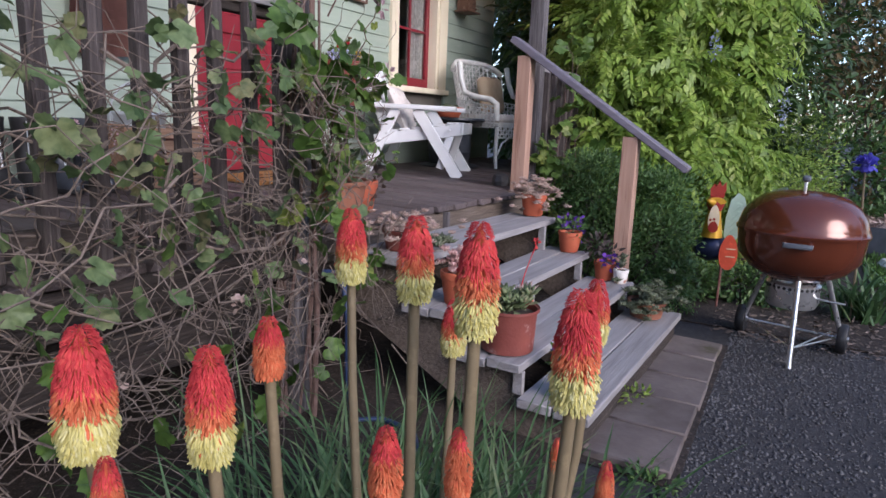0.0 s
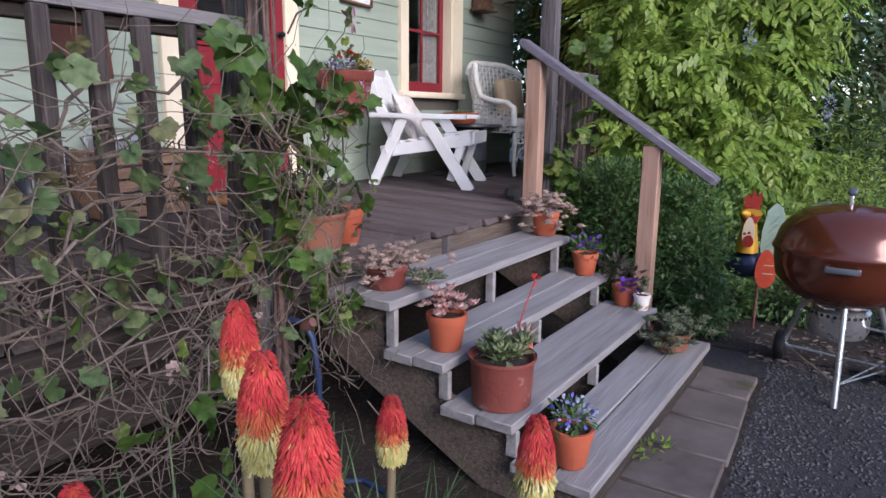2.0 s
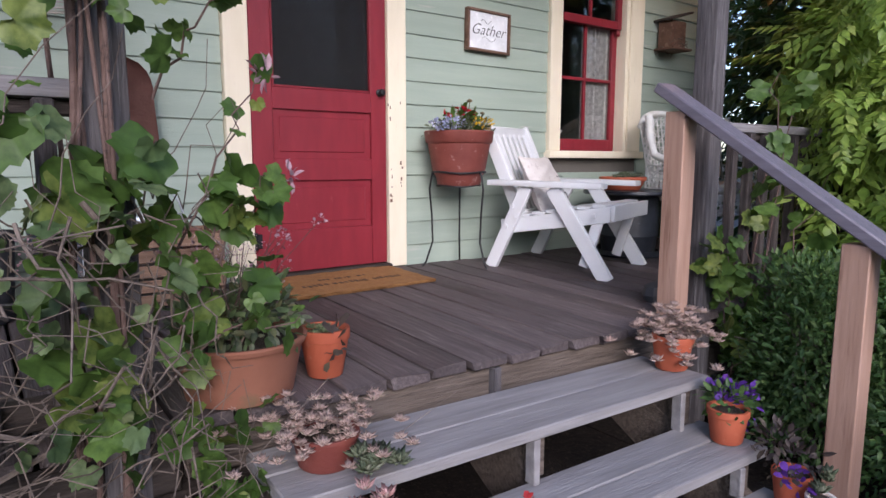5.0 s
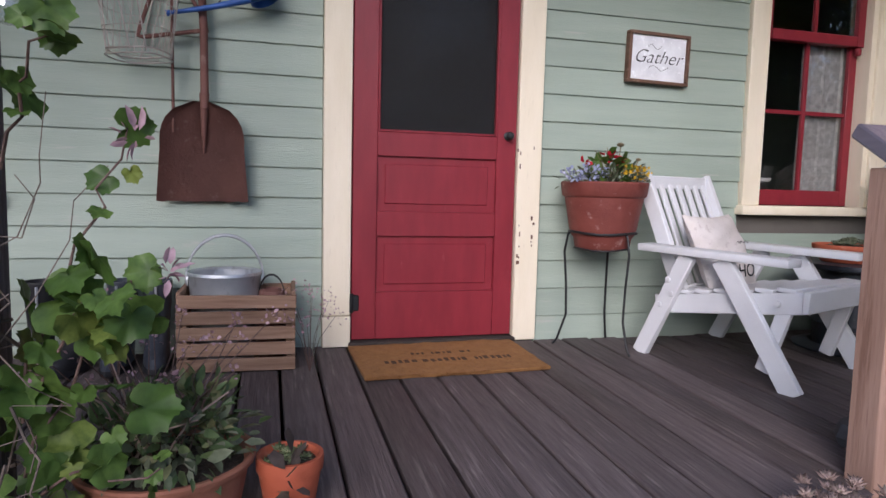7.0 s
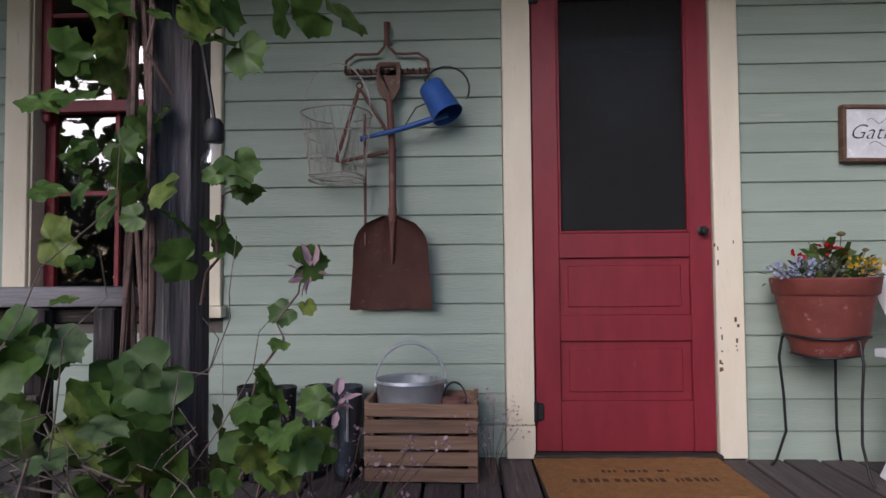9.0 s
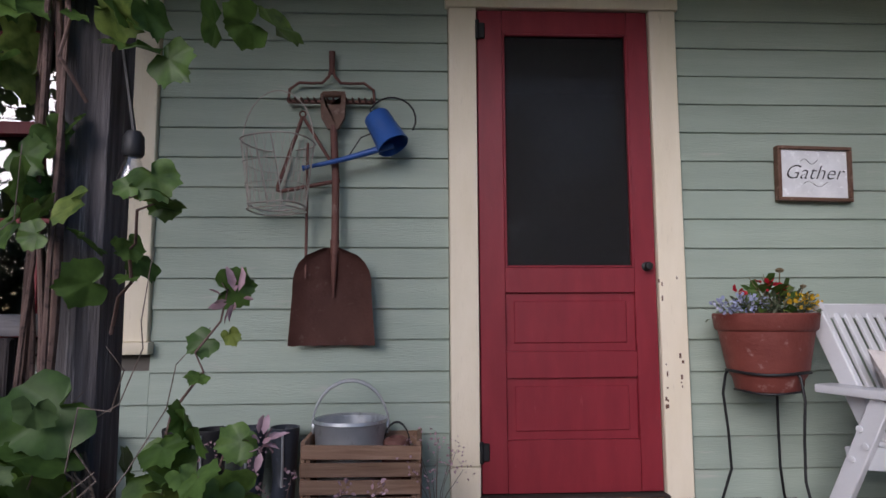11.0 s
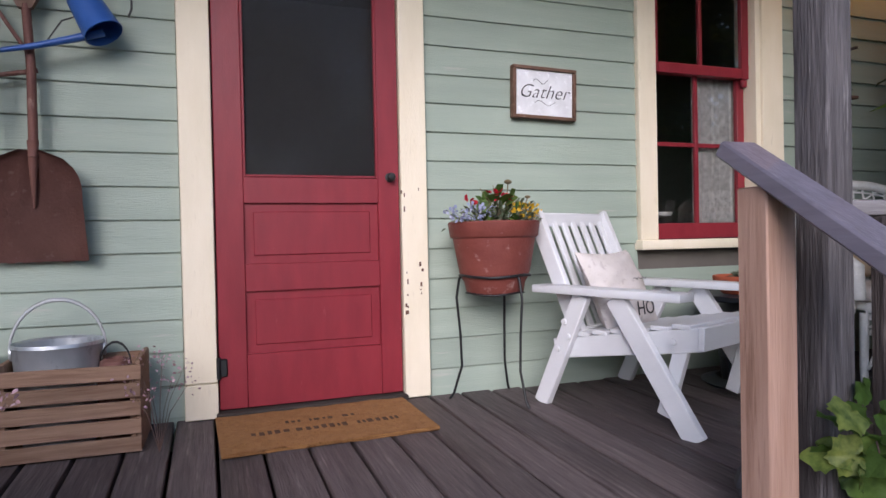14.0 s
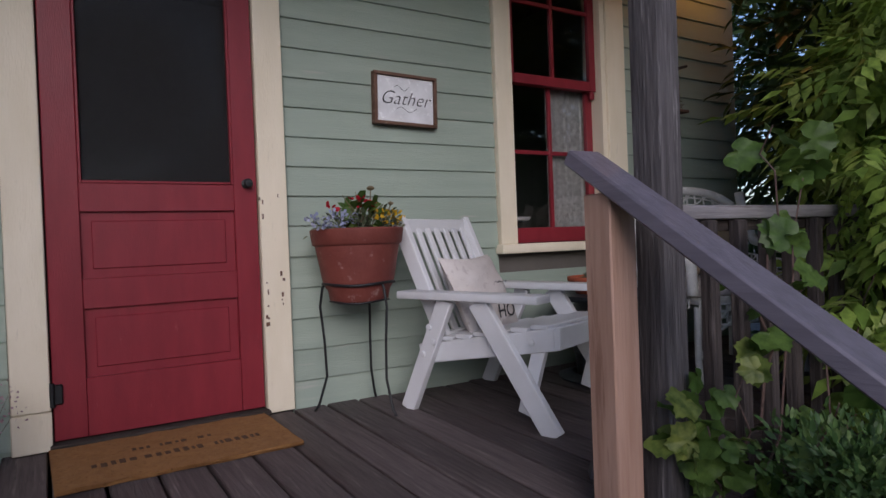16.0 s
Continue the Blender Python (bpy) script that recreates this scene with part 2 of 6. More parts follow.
SUCC_PALE = leafy("pale_succulent", (0.42, 0.29, 0.25), (0.52, 0.38, 0.33), (0.33, 0.29, 0.22), 0.5, 0.15)
SUCC_GREEN = leafy("green_succulent", (0.11, 0.16, 0.07), (0.20, 0.24, 0.12), (0.30, 0.26, 0.16), 0.45, 0.15)
SAGE = leafy("grey_green_leaf", (0.10, 0.13, 0.075), (0.17, 0.19, 0.12), (0.26, 0.26, 0.19), 0.6, 0.2)
PURPLE = leafy("purple_petal", (0.10, 0.03, 0.26), (0.15, 0.05, 0.36), (0.20, 0.08, 0.42), 0.6, 0.3)
DARKPLANT = leafy("dark_purple_leaf", (0.06, 0.045, 0.045), (0.09, 0.07, 0.06), (0.12, 0.10, 0.06), 0.6, 0.2)
LOBELIA = leafy("pale_blue_petal", (0.35, 0.40, 0.62), (0.45, 0.48, 0.70), (0.62, 0.62, 0.74), 0.6, 0.3)
REDPETAL = leafy("red_petal", (0.48, 0.012, 0.03), (0.58, 0.02, 0.04), (0.62, 0.04, 0.06), 0.6, 0.3)
YELLOWPETAL = leafy("yellow_petal", (0.70, 0.40, 0.02), (0.78, 0.50, 0.03), (0.80, 0.56, 0.08), 0.6, 0.3)
BLUEPETAL = leafy("violet_blue_petal", (0.09, 0.08, 0.48), (0.13, 0.12, 0.60), (0.22, 0.20, 0.66), 0.6, 0.3)
PINKPETAL = leafy("dusky_pink_petal", (0.45, 0.28, 0.32), (0.55, 0.38, 0.42), (0.36, 0.20, 0.25), 0.6, 0.3)
GLASS = glassy("window_glass")
SCREEN = screening("insect_screen")
# Plaster coloured dark so the rooms read as unlit behind glass and screen.
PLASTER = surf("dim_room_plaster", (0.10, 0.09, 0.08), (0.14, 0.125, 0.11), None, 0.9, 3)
LACE = leafy("lace_curtain", (0.72, 0.72, 0.70), (0.78, 0.78, 0.76), (0.66, 0.66, 0.64), 0.9, 0.35)
# Kept pale on the unseen ceiling to bounce light onto the upper wall.
SOFFIT = wood("pale_bounce_ceiling_boards", (0.46, 0.43, 0.36), (0.56, 0.53, 0.45), (0.38, 0.35, 0.29), 1, 0.7, 0.2, 0.05)
ORANGE = flat("orange_skin", (0.62, 0.17, 0.02), 0.5)

# ---- building helpers ----
rng = np.random.default_rng(7)


def box(bm, x0, x1, y0, y1, z0, z1, m=None):
    co = [(x, y, z) for z in (z0, z1) for x, y in ((x0, y0), (x1, y0), (x1, y1), (x0, y1))]
    v = [bm.verts.new(m @ Vector(c) if m else c) for c in co]
    for f in ((3, 2, 1, 0), (4, 5, 6, 7), (0, 1, 5, 4), (1, 2, 6, 5), (2, 3, 7, 6), (3, 0, 4, 7)):
        bm.faces.new([v[i] for i in f])
    return bm


def soft_edges(bm, w, seg=1):
    bmesh.ops.bevel(bm, geom=bm.edges[:], offset=w, segments=seg, affect="EDGES", profile=0.5)
    return bm


def block(x0, x1, y0, y1, z0, z1, w=0.004, seg=1):
    return soft_edges(box(bmesh.new(), x0, x1, y0, y1, z0, z1), w, seg)


def beam_matrix(a, b, up=(0, 0, 1)):
    a, b = Vector(a), Vector(b)
    d = (b - a).normalized()
    s = d.cross(Vector(up))
    s = s.normalized() if s.length > 1e-4 else Vector((0, 1, 0))
    u = s.cross(d)
    return Matrix(((d.x, s.x, u.x, a.x), (d.y, s.y, u.y, a.y), (d.z, s.z, u.z, a.z), (0, 0, 0, 1))), (b - a).length


def beam(a, b, wide, thick, w=0.004, up=(0, 0, 1)):
    """A squared timber from a to b, wide sideways and thick along up."""
    m, n = beam_matrix(a, b, up)
    bm = bmesh.new()
    box(bm, 0, n, -wide / 2, wide / 2, -thick / 2, thick / 2, m)
    return soft_edges(bm, w)


def tube(bm, pts, r, n=6, r1=None):
    pts = [Vector(p) for p in pts]
    rings, last = [], None
    for i, p in enumerate(pts):
        d = (pts[min(i + 1, len(pts) - 1)] - pts[max(i - 1, 0)]).normalized()
        side = last if last is not None else d.cross(Vector((0.3, 0.5, 0.8)))
        side = (side - d * side.dot(d))
        if side.length < 1e-5:
            side = d.cross(Vector((1, 0, 0)))
        side.normalize()
        last = side
        up = d.cross(side)
        k = r if r1 is None else r + (r1 - r) * i / max(1, len(pts) - 1)
        rings.append([bm.verts.new(p + k * (math.cos(6.2832 * j / n) * side + math.sin(6.2832 * j / n) * up)) for j in range(n)])
    for a, b in zip(rings, rings[1:]):
        for j in range(n):
            bm.faces.new((a[j], a[(j + 1) % n], b[(j + 1) % n], b[j]))
    bm.faces.new(rings[0][::-1])
    bm.faces.new(rings[-1])
    return bm


def lathe(bm, prof, n=28, m=None):
    """Turns a profile of (radius, height) round the z axis."""
    rings = []
    for r, z in prof:
        if r < 1e-6:
            rings.append([bm.verts.new(m @ Vector((0, 0, z)) if m else (0, 0, z))])
        else:
            c = [Vector((r * math.cos(6.2832 * j / n), r * math.sin(6.2832 * j / n), z)) for j in range(n)]
            rings.append([bm.verts.new(m @ v if m else v) for v in c])
    for a, b in zip(rings, rings[1:]):
        for j in range(n):
            k = (j + 1) % n
            if len(a) == 1 and len(b) > 1:
                bm.faces.new((a[0], b[k], b[j]))
            elif len(b) == 1 and len(a) > 1:
                bm.faces.new((a[j], a[k], b[0]))
            elif len(a) > 1:
                bm.faces.new((a[j], a[k], b[k], b[j]))
    return bm


def plate(outline, thick, m):
    """A flat outline in the local xz plane, given thickness along y."""
    bm = bmesh.new()
    front = [bm.verts.new(m @ Vector((x, -thick / 2, z))) for x, z in outline]
    back = [bm.verts.new(m @ Vector((x, thick / 2, z))) for x, z in outline]
    bm.faces.new(front)
    bm.faces.new(back[::-1])
    for i in range(len(outline)):
        j = (i + 1) % len(outline)
        bm.faces.new((front[j], front[i], back[i], back[j]))
    bmesh.ops.triangulate(bm, faces=[f for f in bm.faces if len(f.verts) > 4])
    return bm


def mesh_of(bm, name, smooth=True, angle=38):
    bmesh.ops.recalc_face_normals(bm, faces=bm.faces[:])
    me = bpy.data.meshes.new(name)
    bm.to_mesh(me)
    bm.free()
    if smooth:
        me.shade_smooth()
        me.set_sharp_from_angle(angle=radians(angle))
    return me


def part(name, bm, material, parent=None, label="", at=None, smooth=True):
    me = bm if isinstance(bm, bpy.types.Mesh) else mesh_of(bm, name, smooth)
    if not me.materials:
        me.materials.append(material)
    ob = new(name, me)
    ob.parent = parent
    if at is not None:
        ob.matrix_basis = at
    return tagged(ob, label)


ORIGIN = Matrix()


def thing(name, label, category, at=None, group=""):
    ob = new(name)
    ob.empty_display_size = 0.1
    if at is not None:
        ob.matrix_basis = ORIGIN @ at
    return tagged(ob, label, category, group)


def structure(name, bm, material, label, category=""):
    return tagged(part(name, bm, material), label, category or name.split("_")[0], "", "structure")


def letters(name, text, size, material, parent, at, shear=0.0, spread=1.0, thin=0.0):
    cu = bpy.data.curves.new(name, "FONT")
    cu.body, cu.size, cu.shear, cu.space_character, cu.extrude = text, size, shear, spread, 0.0006
    cu.align_x, cu.align_y, cu.offset = "CENTER", "CENTER", -thin
    tmp = bpy.data.objects.new(name, cu)
    me = bpy.data.meshes.new_from_object(tmp)
    bpy.data.objects.remove(tmp)
    return part(name, me, material, parent, "", at)


OVAL = (np.array([(0, 0, 0), (0.32, 0.2, 0.05), (0.72, 0.16, 0.03), (1, 0, -0.1), (0.72, -0.16, 0.03), (0.32, -0.2, 0.05), (0.36, 0, -0.02), (0.72, 0, -0.04)]),
        [(0, 6, 1), (6, 7, 2, 1), (7, 3, 2), (0, 5, 6), (6, 5, 4, 7), (7, 4, 3)])
SLIM = (np.array([(0, 0, 0), (0.3, 0.13, 0.03), (0.65, 0.12, 0.0), (1, 0, -0.12), (0.65, -0.12, 0.0), (0.3, -0.13, 0.03)]), [(0, 1, 5), (5, 1, 2, 4), (4, 2, 3)])
PETAL = (np.array([(0, 0, 0), (0.5, 0.38, 0.08), (1, 0.25, 0.0), (1, -0.25, 0.0), (0.5, -0.38, 0.08)]), [(0, 4, 1), (1, 4, 3, 2)])
FAT = (np.array([(0, 0.1, 0), (0.5, 0.2, 0.1), (1, 0, 0.12), (0.5, -0.2, 0.1), (0, -0.1, 0), (0.5, 0, -0.08)]), [(0, 1, 5), (1, 2, 5), (2, 3, 5), (3, 4, 5), (1, 0, 4, 3), (1, 3, 2)])


def vine_leaf_shape():
    ring = [(0, 1.0), (8, 0.86), (14, 0.9), (22, 0.78), (30, 0.8), (40, 0.84), (50, 0.96), (60, 0.8), (70, 0.84), (82, 0.74), (95, 0.76), (110, 0.8), (125, 0.72), (142, 0.64), (160, 0.42), (176, 0.1)]
    pts = [(math.radians(a), r) for a, r in ring]
    pts += [(-a, r) for a, r in pts[::-1] if a > 0]
    v = [(0.0, 0.0, -0.04)] + [(0.62 * r * math.cos(a) + 0.06, 0.62 * r * math.sin(a), 0.10 * abs(math.sin(2.5 * a)) - 0.12 * r * r) for a, r in pts]
    return np.array(v), [(0, i, i % (len(v) - 1) + 1) for i in range(1, len(v))]


VINE = vine_leaf_shape()


def pinnate_shape():
    """A hanging compound leaf: paired leaflets along a rib and one at the tip."""
    v, f = [], []
    for i in range(9):
        x = 0.16 + 0.17 * (i // 2)
        s = 0 if i == 8 else (1 if i % 2 else -1)
        d = np.array((1.0, 0, -0.1)) if s == 0 else np.array((0.62, 0.78 * s, -0.28))
        w = np.array((-d[1], d[0], 0.12))
        b = np.array((x, 0, -0.25 * x * x))
        L = 0.34 if s == 0 else 0.36 - 0.02 * (i // 2)
        k = len(v)
        v += [b, b + d * L * 0.42 + w * 0.075, b + d * L + np.array((0, 0, -0.07)), b + d * L * 0.42 - w * 0.075, b + d * L * 0.45 + np.array((0, 0, -0.018))]
        f += [(k, k + 4, k + 1), (k + 4, k + 2, k + 1), (k, k + 3, k + 4), (k + 4, k + 3, k + 2)]
    return np.array(v), f


PINNATE = pinnate_shape()


def unit(a):
    return a / np.maximum(np.linalg.norm(a, axis=-1, keepdims=True), 1e-9)


def leaves_mesh(name, pts, aim, face, size, shape):
    """One mesh of many leaves: at pts, pointing along aim, turned to face, each of its own size."""
    pts, aim, face = np.asarray(pts, float), unit(np.asarray(aim, float)), np.asarray(face, float)
    n = len(pts)
    side = unit(np.cross(face, aim) + 1e-6)
    up = np.cross(aim, side)
    sv, sf = shape
    s = np.broadcast_to(np.asarray(size, float).reshape(-1, 1, 1), (n, 1, 1))
    v = pts[:, None] + s * (sv[None, :, :1] * aim[:, None] + sv[None, :, 1:2] * side[:, None] + sv[None, :, 2:] * up[:, None])
    k = len(sv)
    faces = [tuple(i + k * j for i in f) for j in range(n) for f in sf]
    me = bpy.data.meshes.new(name)
    me.from_pydata(v.reshape(-1, 3).tolist(), [], faces)
    me.shade_smooth()
    return me


def rand_dirs(n, up=0.0, spread=1.0):
    d = rng.normal(size=(n, 3)) * spread
    d[:, 2] += up
    return unit(d)


def in_blobs(n, blobs, shell=0.45):
    """Points in a union of ellipsoids (centre, radii), mostly towards their skins; with the outward ways."""
    vol = np.array([b[3] * b[4] * b[5] for b in blobs]) ** 0.67
    pick = rng.choice(len(blobs), n, p=vol / vol.sum())
    d = rand_dirs(n)
    r = 1 - shell * rng.random(n) ** 1.6
    b = np.array(blobs)[pick]
    lump = 1 + 0.18 * np.sin(5 * d[:, 0] + pick) * np.cos(4 * d[:, 1] + 2 * pick) + 0.08 * rng.normal(size=n)
    return b[:, :3] + d * b[:, 3:] * (r * lump)[:, None], d


def foliage(name, n, blobs, size, shape, material, parent, droop=0.3, shell=0.45, kind="stuff", label=""):
    p, d = in_blobs(n, blobs, shell)
    aim = d + 0.9 * rand_dirs(n)
    aim[:, 2] -= droop
    face = d * 0.5 + 0.4 * rand_dirs(n) + np.array((0.25, -0.1, 0.8))
    me = leaves_mesh(name, p, aim, face, size * (0.6 + 0.7 * rng.random(n)), shape)
    return tagged(part(name, me, material, parent, label), kind=kind)

# ---- the setting ----
def deck_z(x):
    return 0.76 - (x + 3.0) * 0.025


structure("ground", box(bmesh.new(), -300, 300, -300, 300, -0.2, 0.0), GRAVEL, "dark grey gravel yard and garden soil", "ground")
lawn = structure("ground_lawn", box(bmesh.new(), 0.75, 9, 6.1, 17, 0.001, 0.02), MULCH, "mown green lawn beyond the gravel", "lawn")
nb = 26000
gp = np.column_stack((0.76 + 4.2 * rng.random(nb), 6.1 + 7 * rng.random(nb) ** 1.5, np.full(nb, 0.02)))
tagged(part("grass", leaves_mesh("grass", gp, rand_dirs(nb, 2.2), rand_dirs(nb), 0.05 + 0.03 * rng.random(nb), SLIM), LAWN, lawn), kind="stuff")
structure("ground_bed", box(bmesh.new(), -2.6, 0.9, 4.35, 9.5, 0.001, 0.012), MULCH, "bark mulch bed under the shrubs", "ground")
structure("ground_under_vines", box(bmesh.new(), -6.2, -0.42, -3, 4.34, 0.001, 0.01), MULCH, "dark dry soil and litter under the porch", "ground")

# house wall with its openings
WX = -3.03


def wall_with_holes(x0, x1, ys, zs, holes):
    """A wall between x0 and x1, cut along ys and zs, without the cells whose middles lie in holes."""
    bm = bmesh.new()
    for a, b in zip(ys, ys[1:]):
        for c, d in zip(zs, zs[1:]):
            my, mz = (a + b) / 2, (c + d) / 2
            if not any(h[0] < my < h[1] and h[2] < mz < h[3] for h in holes):
                box(bm, x0, x1, a, b, c, d)
    bmesh.ops.remove_doubles(bm, verts=bm.verts[:], dist=1e-5)
    return bm


WIN_R = (5.15, 5.86, 1.435, 3.02)
WIN_L = (0.745, 1.475, 1.425, 3.02)
DOOR = (3.0, 3.775, 0.775, 2.889)
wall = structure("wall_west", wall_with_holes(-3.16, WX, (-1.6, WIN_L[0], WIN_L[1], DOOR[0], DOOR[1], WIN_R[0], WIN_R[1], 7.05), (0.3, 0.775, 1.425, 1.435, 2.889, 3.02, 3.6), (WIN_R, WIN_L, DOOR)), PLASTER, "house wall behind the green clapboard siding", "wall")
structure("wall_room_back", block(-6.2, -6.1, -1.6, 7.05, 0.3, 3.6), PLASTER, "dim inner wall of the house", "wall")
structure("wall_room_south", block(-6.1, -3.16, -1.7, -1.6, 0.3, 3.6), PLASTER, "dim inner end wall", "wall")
structure("wall_room_north", block(-6.2, -3.03, 7.05, 7.15, 0.0, 3.6), SIDING, "green end wall of the house", "wall")
structure("floor_room", block(-6.2, -3.16, -1.7, 7.1, 0.62, 0.77), OLDWOOD_Y, "dark wooden room floor", "floor")
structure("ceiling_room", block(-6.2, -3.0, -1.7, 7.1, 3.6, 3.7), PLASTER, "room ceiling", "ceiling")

# unseen porch roof over the deck, carried on a beam; its pale ceiling bounces light
m = pose(-3.0, 0, 3.52, 0, 5, 0)
bm = box(bmesh.new(), -0.02, 1.80, -1.8, 7.2, 0, 0.12, m)
structure("ceiling_porch", bm, SOFFIT, "unseen boarded porch ceiling and roof, pale to bounce light", "ceiling")
structure("trim_beam", block(-1.53, -1.42, -1.7, 7.1, 3.22, 3.36, 0.006), OLDWOOD_Y, "grey weathered beam under the porch roof", "beam")


def siding_mesh(length):
    """One lap board along y: thicker at its lower edge, tucked in at the top."""
    bm = bmesh.new()
    prof = ((0.0, 0.0), (0.022, 0.0), (0.0235, 0.003), (0.0225, 0.02), (0.012, 0.138), (0.0, 0.139))
    rows = [[bm.verts.new((x, y, z)) for x, z in prof] for y in (0, length)]
    for i in range(len(prof)):
        j = (i + 1) % len(prof)
        bm.faces.new((rows[0][i], rows[0][j], rows[1][j], rows[1][i]))
    bm.faces.new(rows[0][::-1])
    bm.faces.new(rows[1])
    return mesh_of(bm, "siding_board", False)


def sheet(x, y0, y1, z0, z1):
    """One sheet of window glass."""
    bm = bmesh.new()
    bm.faces.new([bm.verts.new(c) for c in ((x, y0, z0), (x, y1, z0), (x, y1, z1), (x, y0, z1))])
    return bm


def window(name, o, label):
    """A double-hung sash window in the opening o (y0, y1, z0, z1), with cream trim."""
    y0, y1, z0, z1 = o
    w = tagged(new(name), label, "window", "", "structure")
    fr = part("window_frame", block(-3.03, -2.985, y0 - 0.11, y0, z0, z1, 0.004), CREAM, w, "cream painted side casing")
    part("window_frame", block(-3.03, -2.985, y1, y1 + 0.15, z0, z1, 0.004), CREAM, w)
    part("window_frame", block(-3.03, -2.983, y0 - 0.125, y1 + 0.165, z1, z1 + 0.13, 0.004), CREAM, w)
    part("window_sill", block(-3.10, -2.955, y0 - 0.125, y1 + 0.165, z0 - 0.05, z0, 0.006, 2), CREAM, w, "cream painted sill")
    for a, b in ((y0, y0 + 0.012), (y1 - 0.035, y1)):
        part("window_jamb", block(-3.15, -3.0, a, b, z0, z1, 0.002), CREAM, w)
    part("window_jamb", block(-3.15, -3.0, y0, y1, z1 - 0.015, z1 - 0.001, 0.002), CREAM, w)
    ya, yb = y0 + 0.013, y1 - 0.036
    zm = 2.345
    for x, za, zb, mz, mid in ((-3.045, zm - 0.03, z1 - 0.016, 2.768, None), (-3.085, z0 + 0.002, zm + 0.03, 1.945, None)):
        s = part("sash", block(x - 0.03, x, ya, ya + 0.05, za, zb, 0.003), RED, w, "barn-red painted sash")
        part("stile", block(x - 0.03, x, yb - 0.05, yb, za, zb, 0.003), RED, s)
        low = 0.085 if za < 2 else 0.055
        part("rail", block(x - 0.031, x + 0.002, ya + 0.05, yb - 0.05, za, za + low, 0.003), RED, s)
        part("rail", block(x - 0.031, x + 0.002, ya + 0.05, yb - 0.05, zb - 0.055, zb, 0.003), RED, s)
        yc = (ya + yb) / 2
        part("muntin", block(x - 0.024, x - 0.004, yc - 0.011, yc + 0.011, za + low, zb - 0.055, 0.002), RED, s)
        for a, b in ((ya + 0.05, yc - 0.011), (yc + 0.011, yb - 0.05)):
            part("muntin", block(x - 0.023, x - 0.005, a, b, mz - 0.011, mz + 0.011, 0.002), RED, s)
            pane = part("pane", sheet(x - 0.015, a, b, za + low, zb - 0.055), GLASS, s, "clear glass", smooth=False)
            pane.visible_shadow = False
        if za > 2:
            for h in (ya + 0.025, yb - 0.025):
                part("horn", block(x - 0.028, x - 0.002, h - 0.018, h + 0.018, za - 0.045, za, 0.008), RED, s)
    return w


window("window_1", WIN_R, "red double-hung sash window with cream trim")
window("window_2", WIN_L, "red double-hung sash window with cream trim behind the vines")

# screen door
d = tagged(new("door_1"), "closed barn-red wooden screen door with two lower panels", "door", "", "structure")
D0, D1 = 3.004, 3.771
part("stile", block(-3.03, -2.995, D0, 3.114, 0.79, 2.885, 0.003), RED, d)
part("stile", block(-3.03, -2.995, 3.676, D1, 0.79, 2.885, 0.003), RED, d)
for a, b in ((0.79, 1.006), (1.262, 1.374), (1.623, 1.73), (2.78, 2.885)):
    part("rail", block(-3.029, -2.996, 3.114, 3.676, a, b, 0.002), RED, d)
for a, b in ((1.006, 1.262), (1.374, 1.623)):
    part("panel", block(-3.025, -3.012, 3.114, 3.676, a, b, 0.001), RED, d)
    part("raised_field", block(-3.014, -3.006, 3.15, 3.64, a + 0.034, b - 0.034, 0.004), RED, d, smooth=False)
for y in (3.1145, 3.666):
    part("stop_bead", block(-3.012, -2.993, y, y + 0.010, 1.73, 2.78, 0.002), RED, d)
for z in (1.7305, 2.769):
    part("stop_bead", block(-3.012, -2.993, 3.125, 3.665, z, z + 0.010, 0.002), RED, d)
part("insect_screen", box(bmesh.new(), -3.018, -3.016, 3.114, 3.676, 1.73, 2.78), SCREEN, d, "dark insect screen", smooth=False)
inner = part("inner_glass", sheet(-3.072, 3.114, 3.676, 1.70, 2.80), GLASS, d, "glass of the inner door", smooth=False)
part("inner_door", block(-3.09, -3.05, D0, D1, 0.79, 1.69), FRAMEWOOD, d)
for z in (0.925, 2.75):
    h = part("hinge", block(-2.996, -2.982, 2.966, 3.036, z, z + 0.072, 0.004), IRON, d, "black spring hinge")
    part("hinge_barrel", tube(bmesh.new(), [(-2.979, 3.002, z - 0.006), (-2.979, 3.002, z + 0.08)], 0.0085, 10), IRON, h)
k = lathe(bmesh.new(), [(0, 0), (0.02, 0), (0.02, 0.004), (0.008, 0.008), (0.008, 0.022), (0.016, 0.028), (0.019, 0.036), (0.014, 0.046), (0, 0.049)], 20, pose(-2.995, 3.728, 1.735, 0, 90, 0))
part("door_knob", k, IRON, d, "dark iron knob")
trim = tagged(new("trim_door"), "cream painted door casing, chipped by the latch", "trim", "", "structure")
part("casing", block(-3.03, -2.98, 2.875, 2.998, 0.905, 2.889, 0.004), CREAM, trim)
part("plinth", block(-3.03, -2.976, 2.873, 2.999, 0.762, 0.903, 0.004), CREAM, trim)
part("casing", block(-3.03, -2.98, 3.777, 3.897, 0.762, 2.889, 0.004), CREAM, trim)
part("casing", block(-3.03, -2.978, 2.86, 3.912, 2.891, 3.015, 0.004), CREAM, trim)
for i in range(16):
    z = float(rng.choice([1.16, 1.24, 1.36, 1.6, 1.66])) + rng.normal() * 0.02
    y = float(rng.choice([3.786, 3.80, 3.855])) + rng.normal() * 0.006
    part("paint_chip", block(-2.9805, -2.9785, y, y + 0.004 + 0.008 * rng.random(), z, z + 0.006 + 0.018 * rng.random(), 0.0005), FRAMEWOOD, trim)
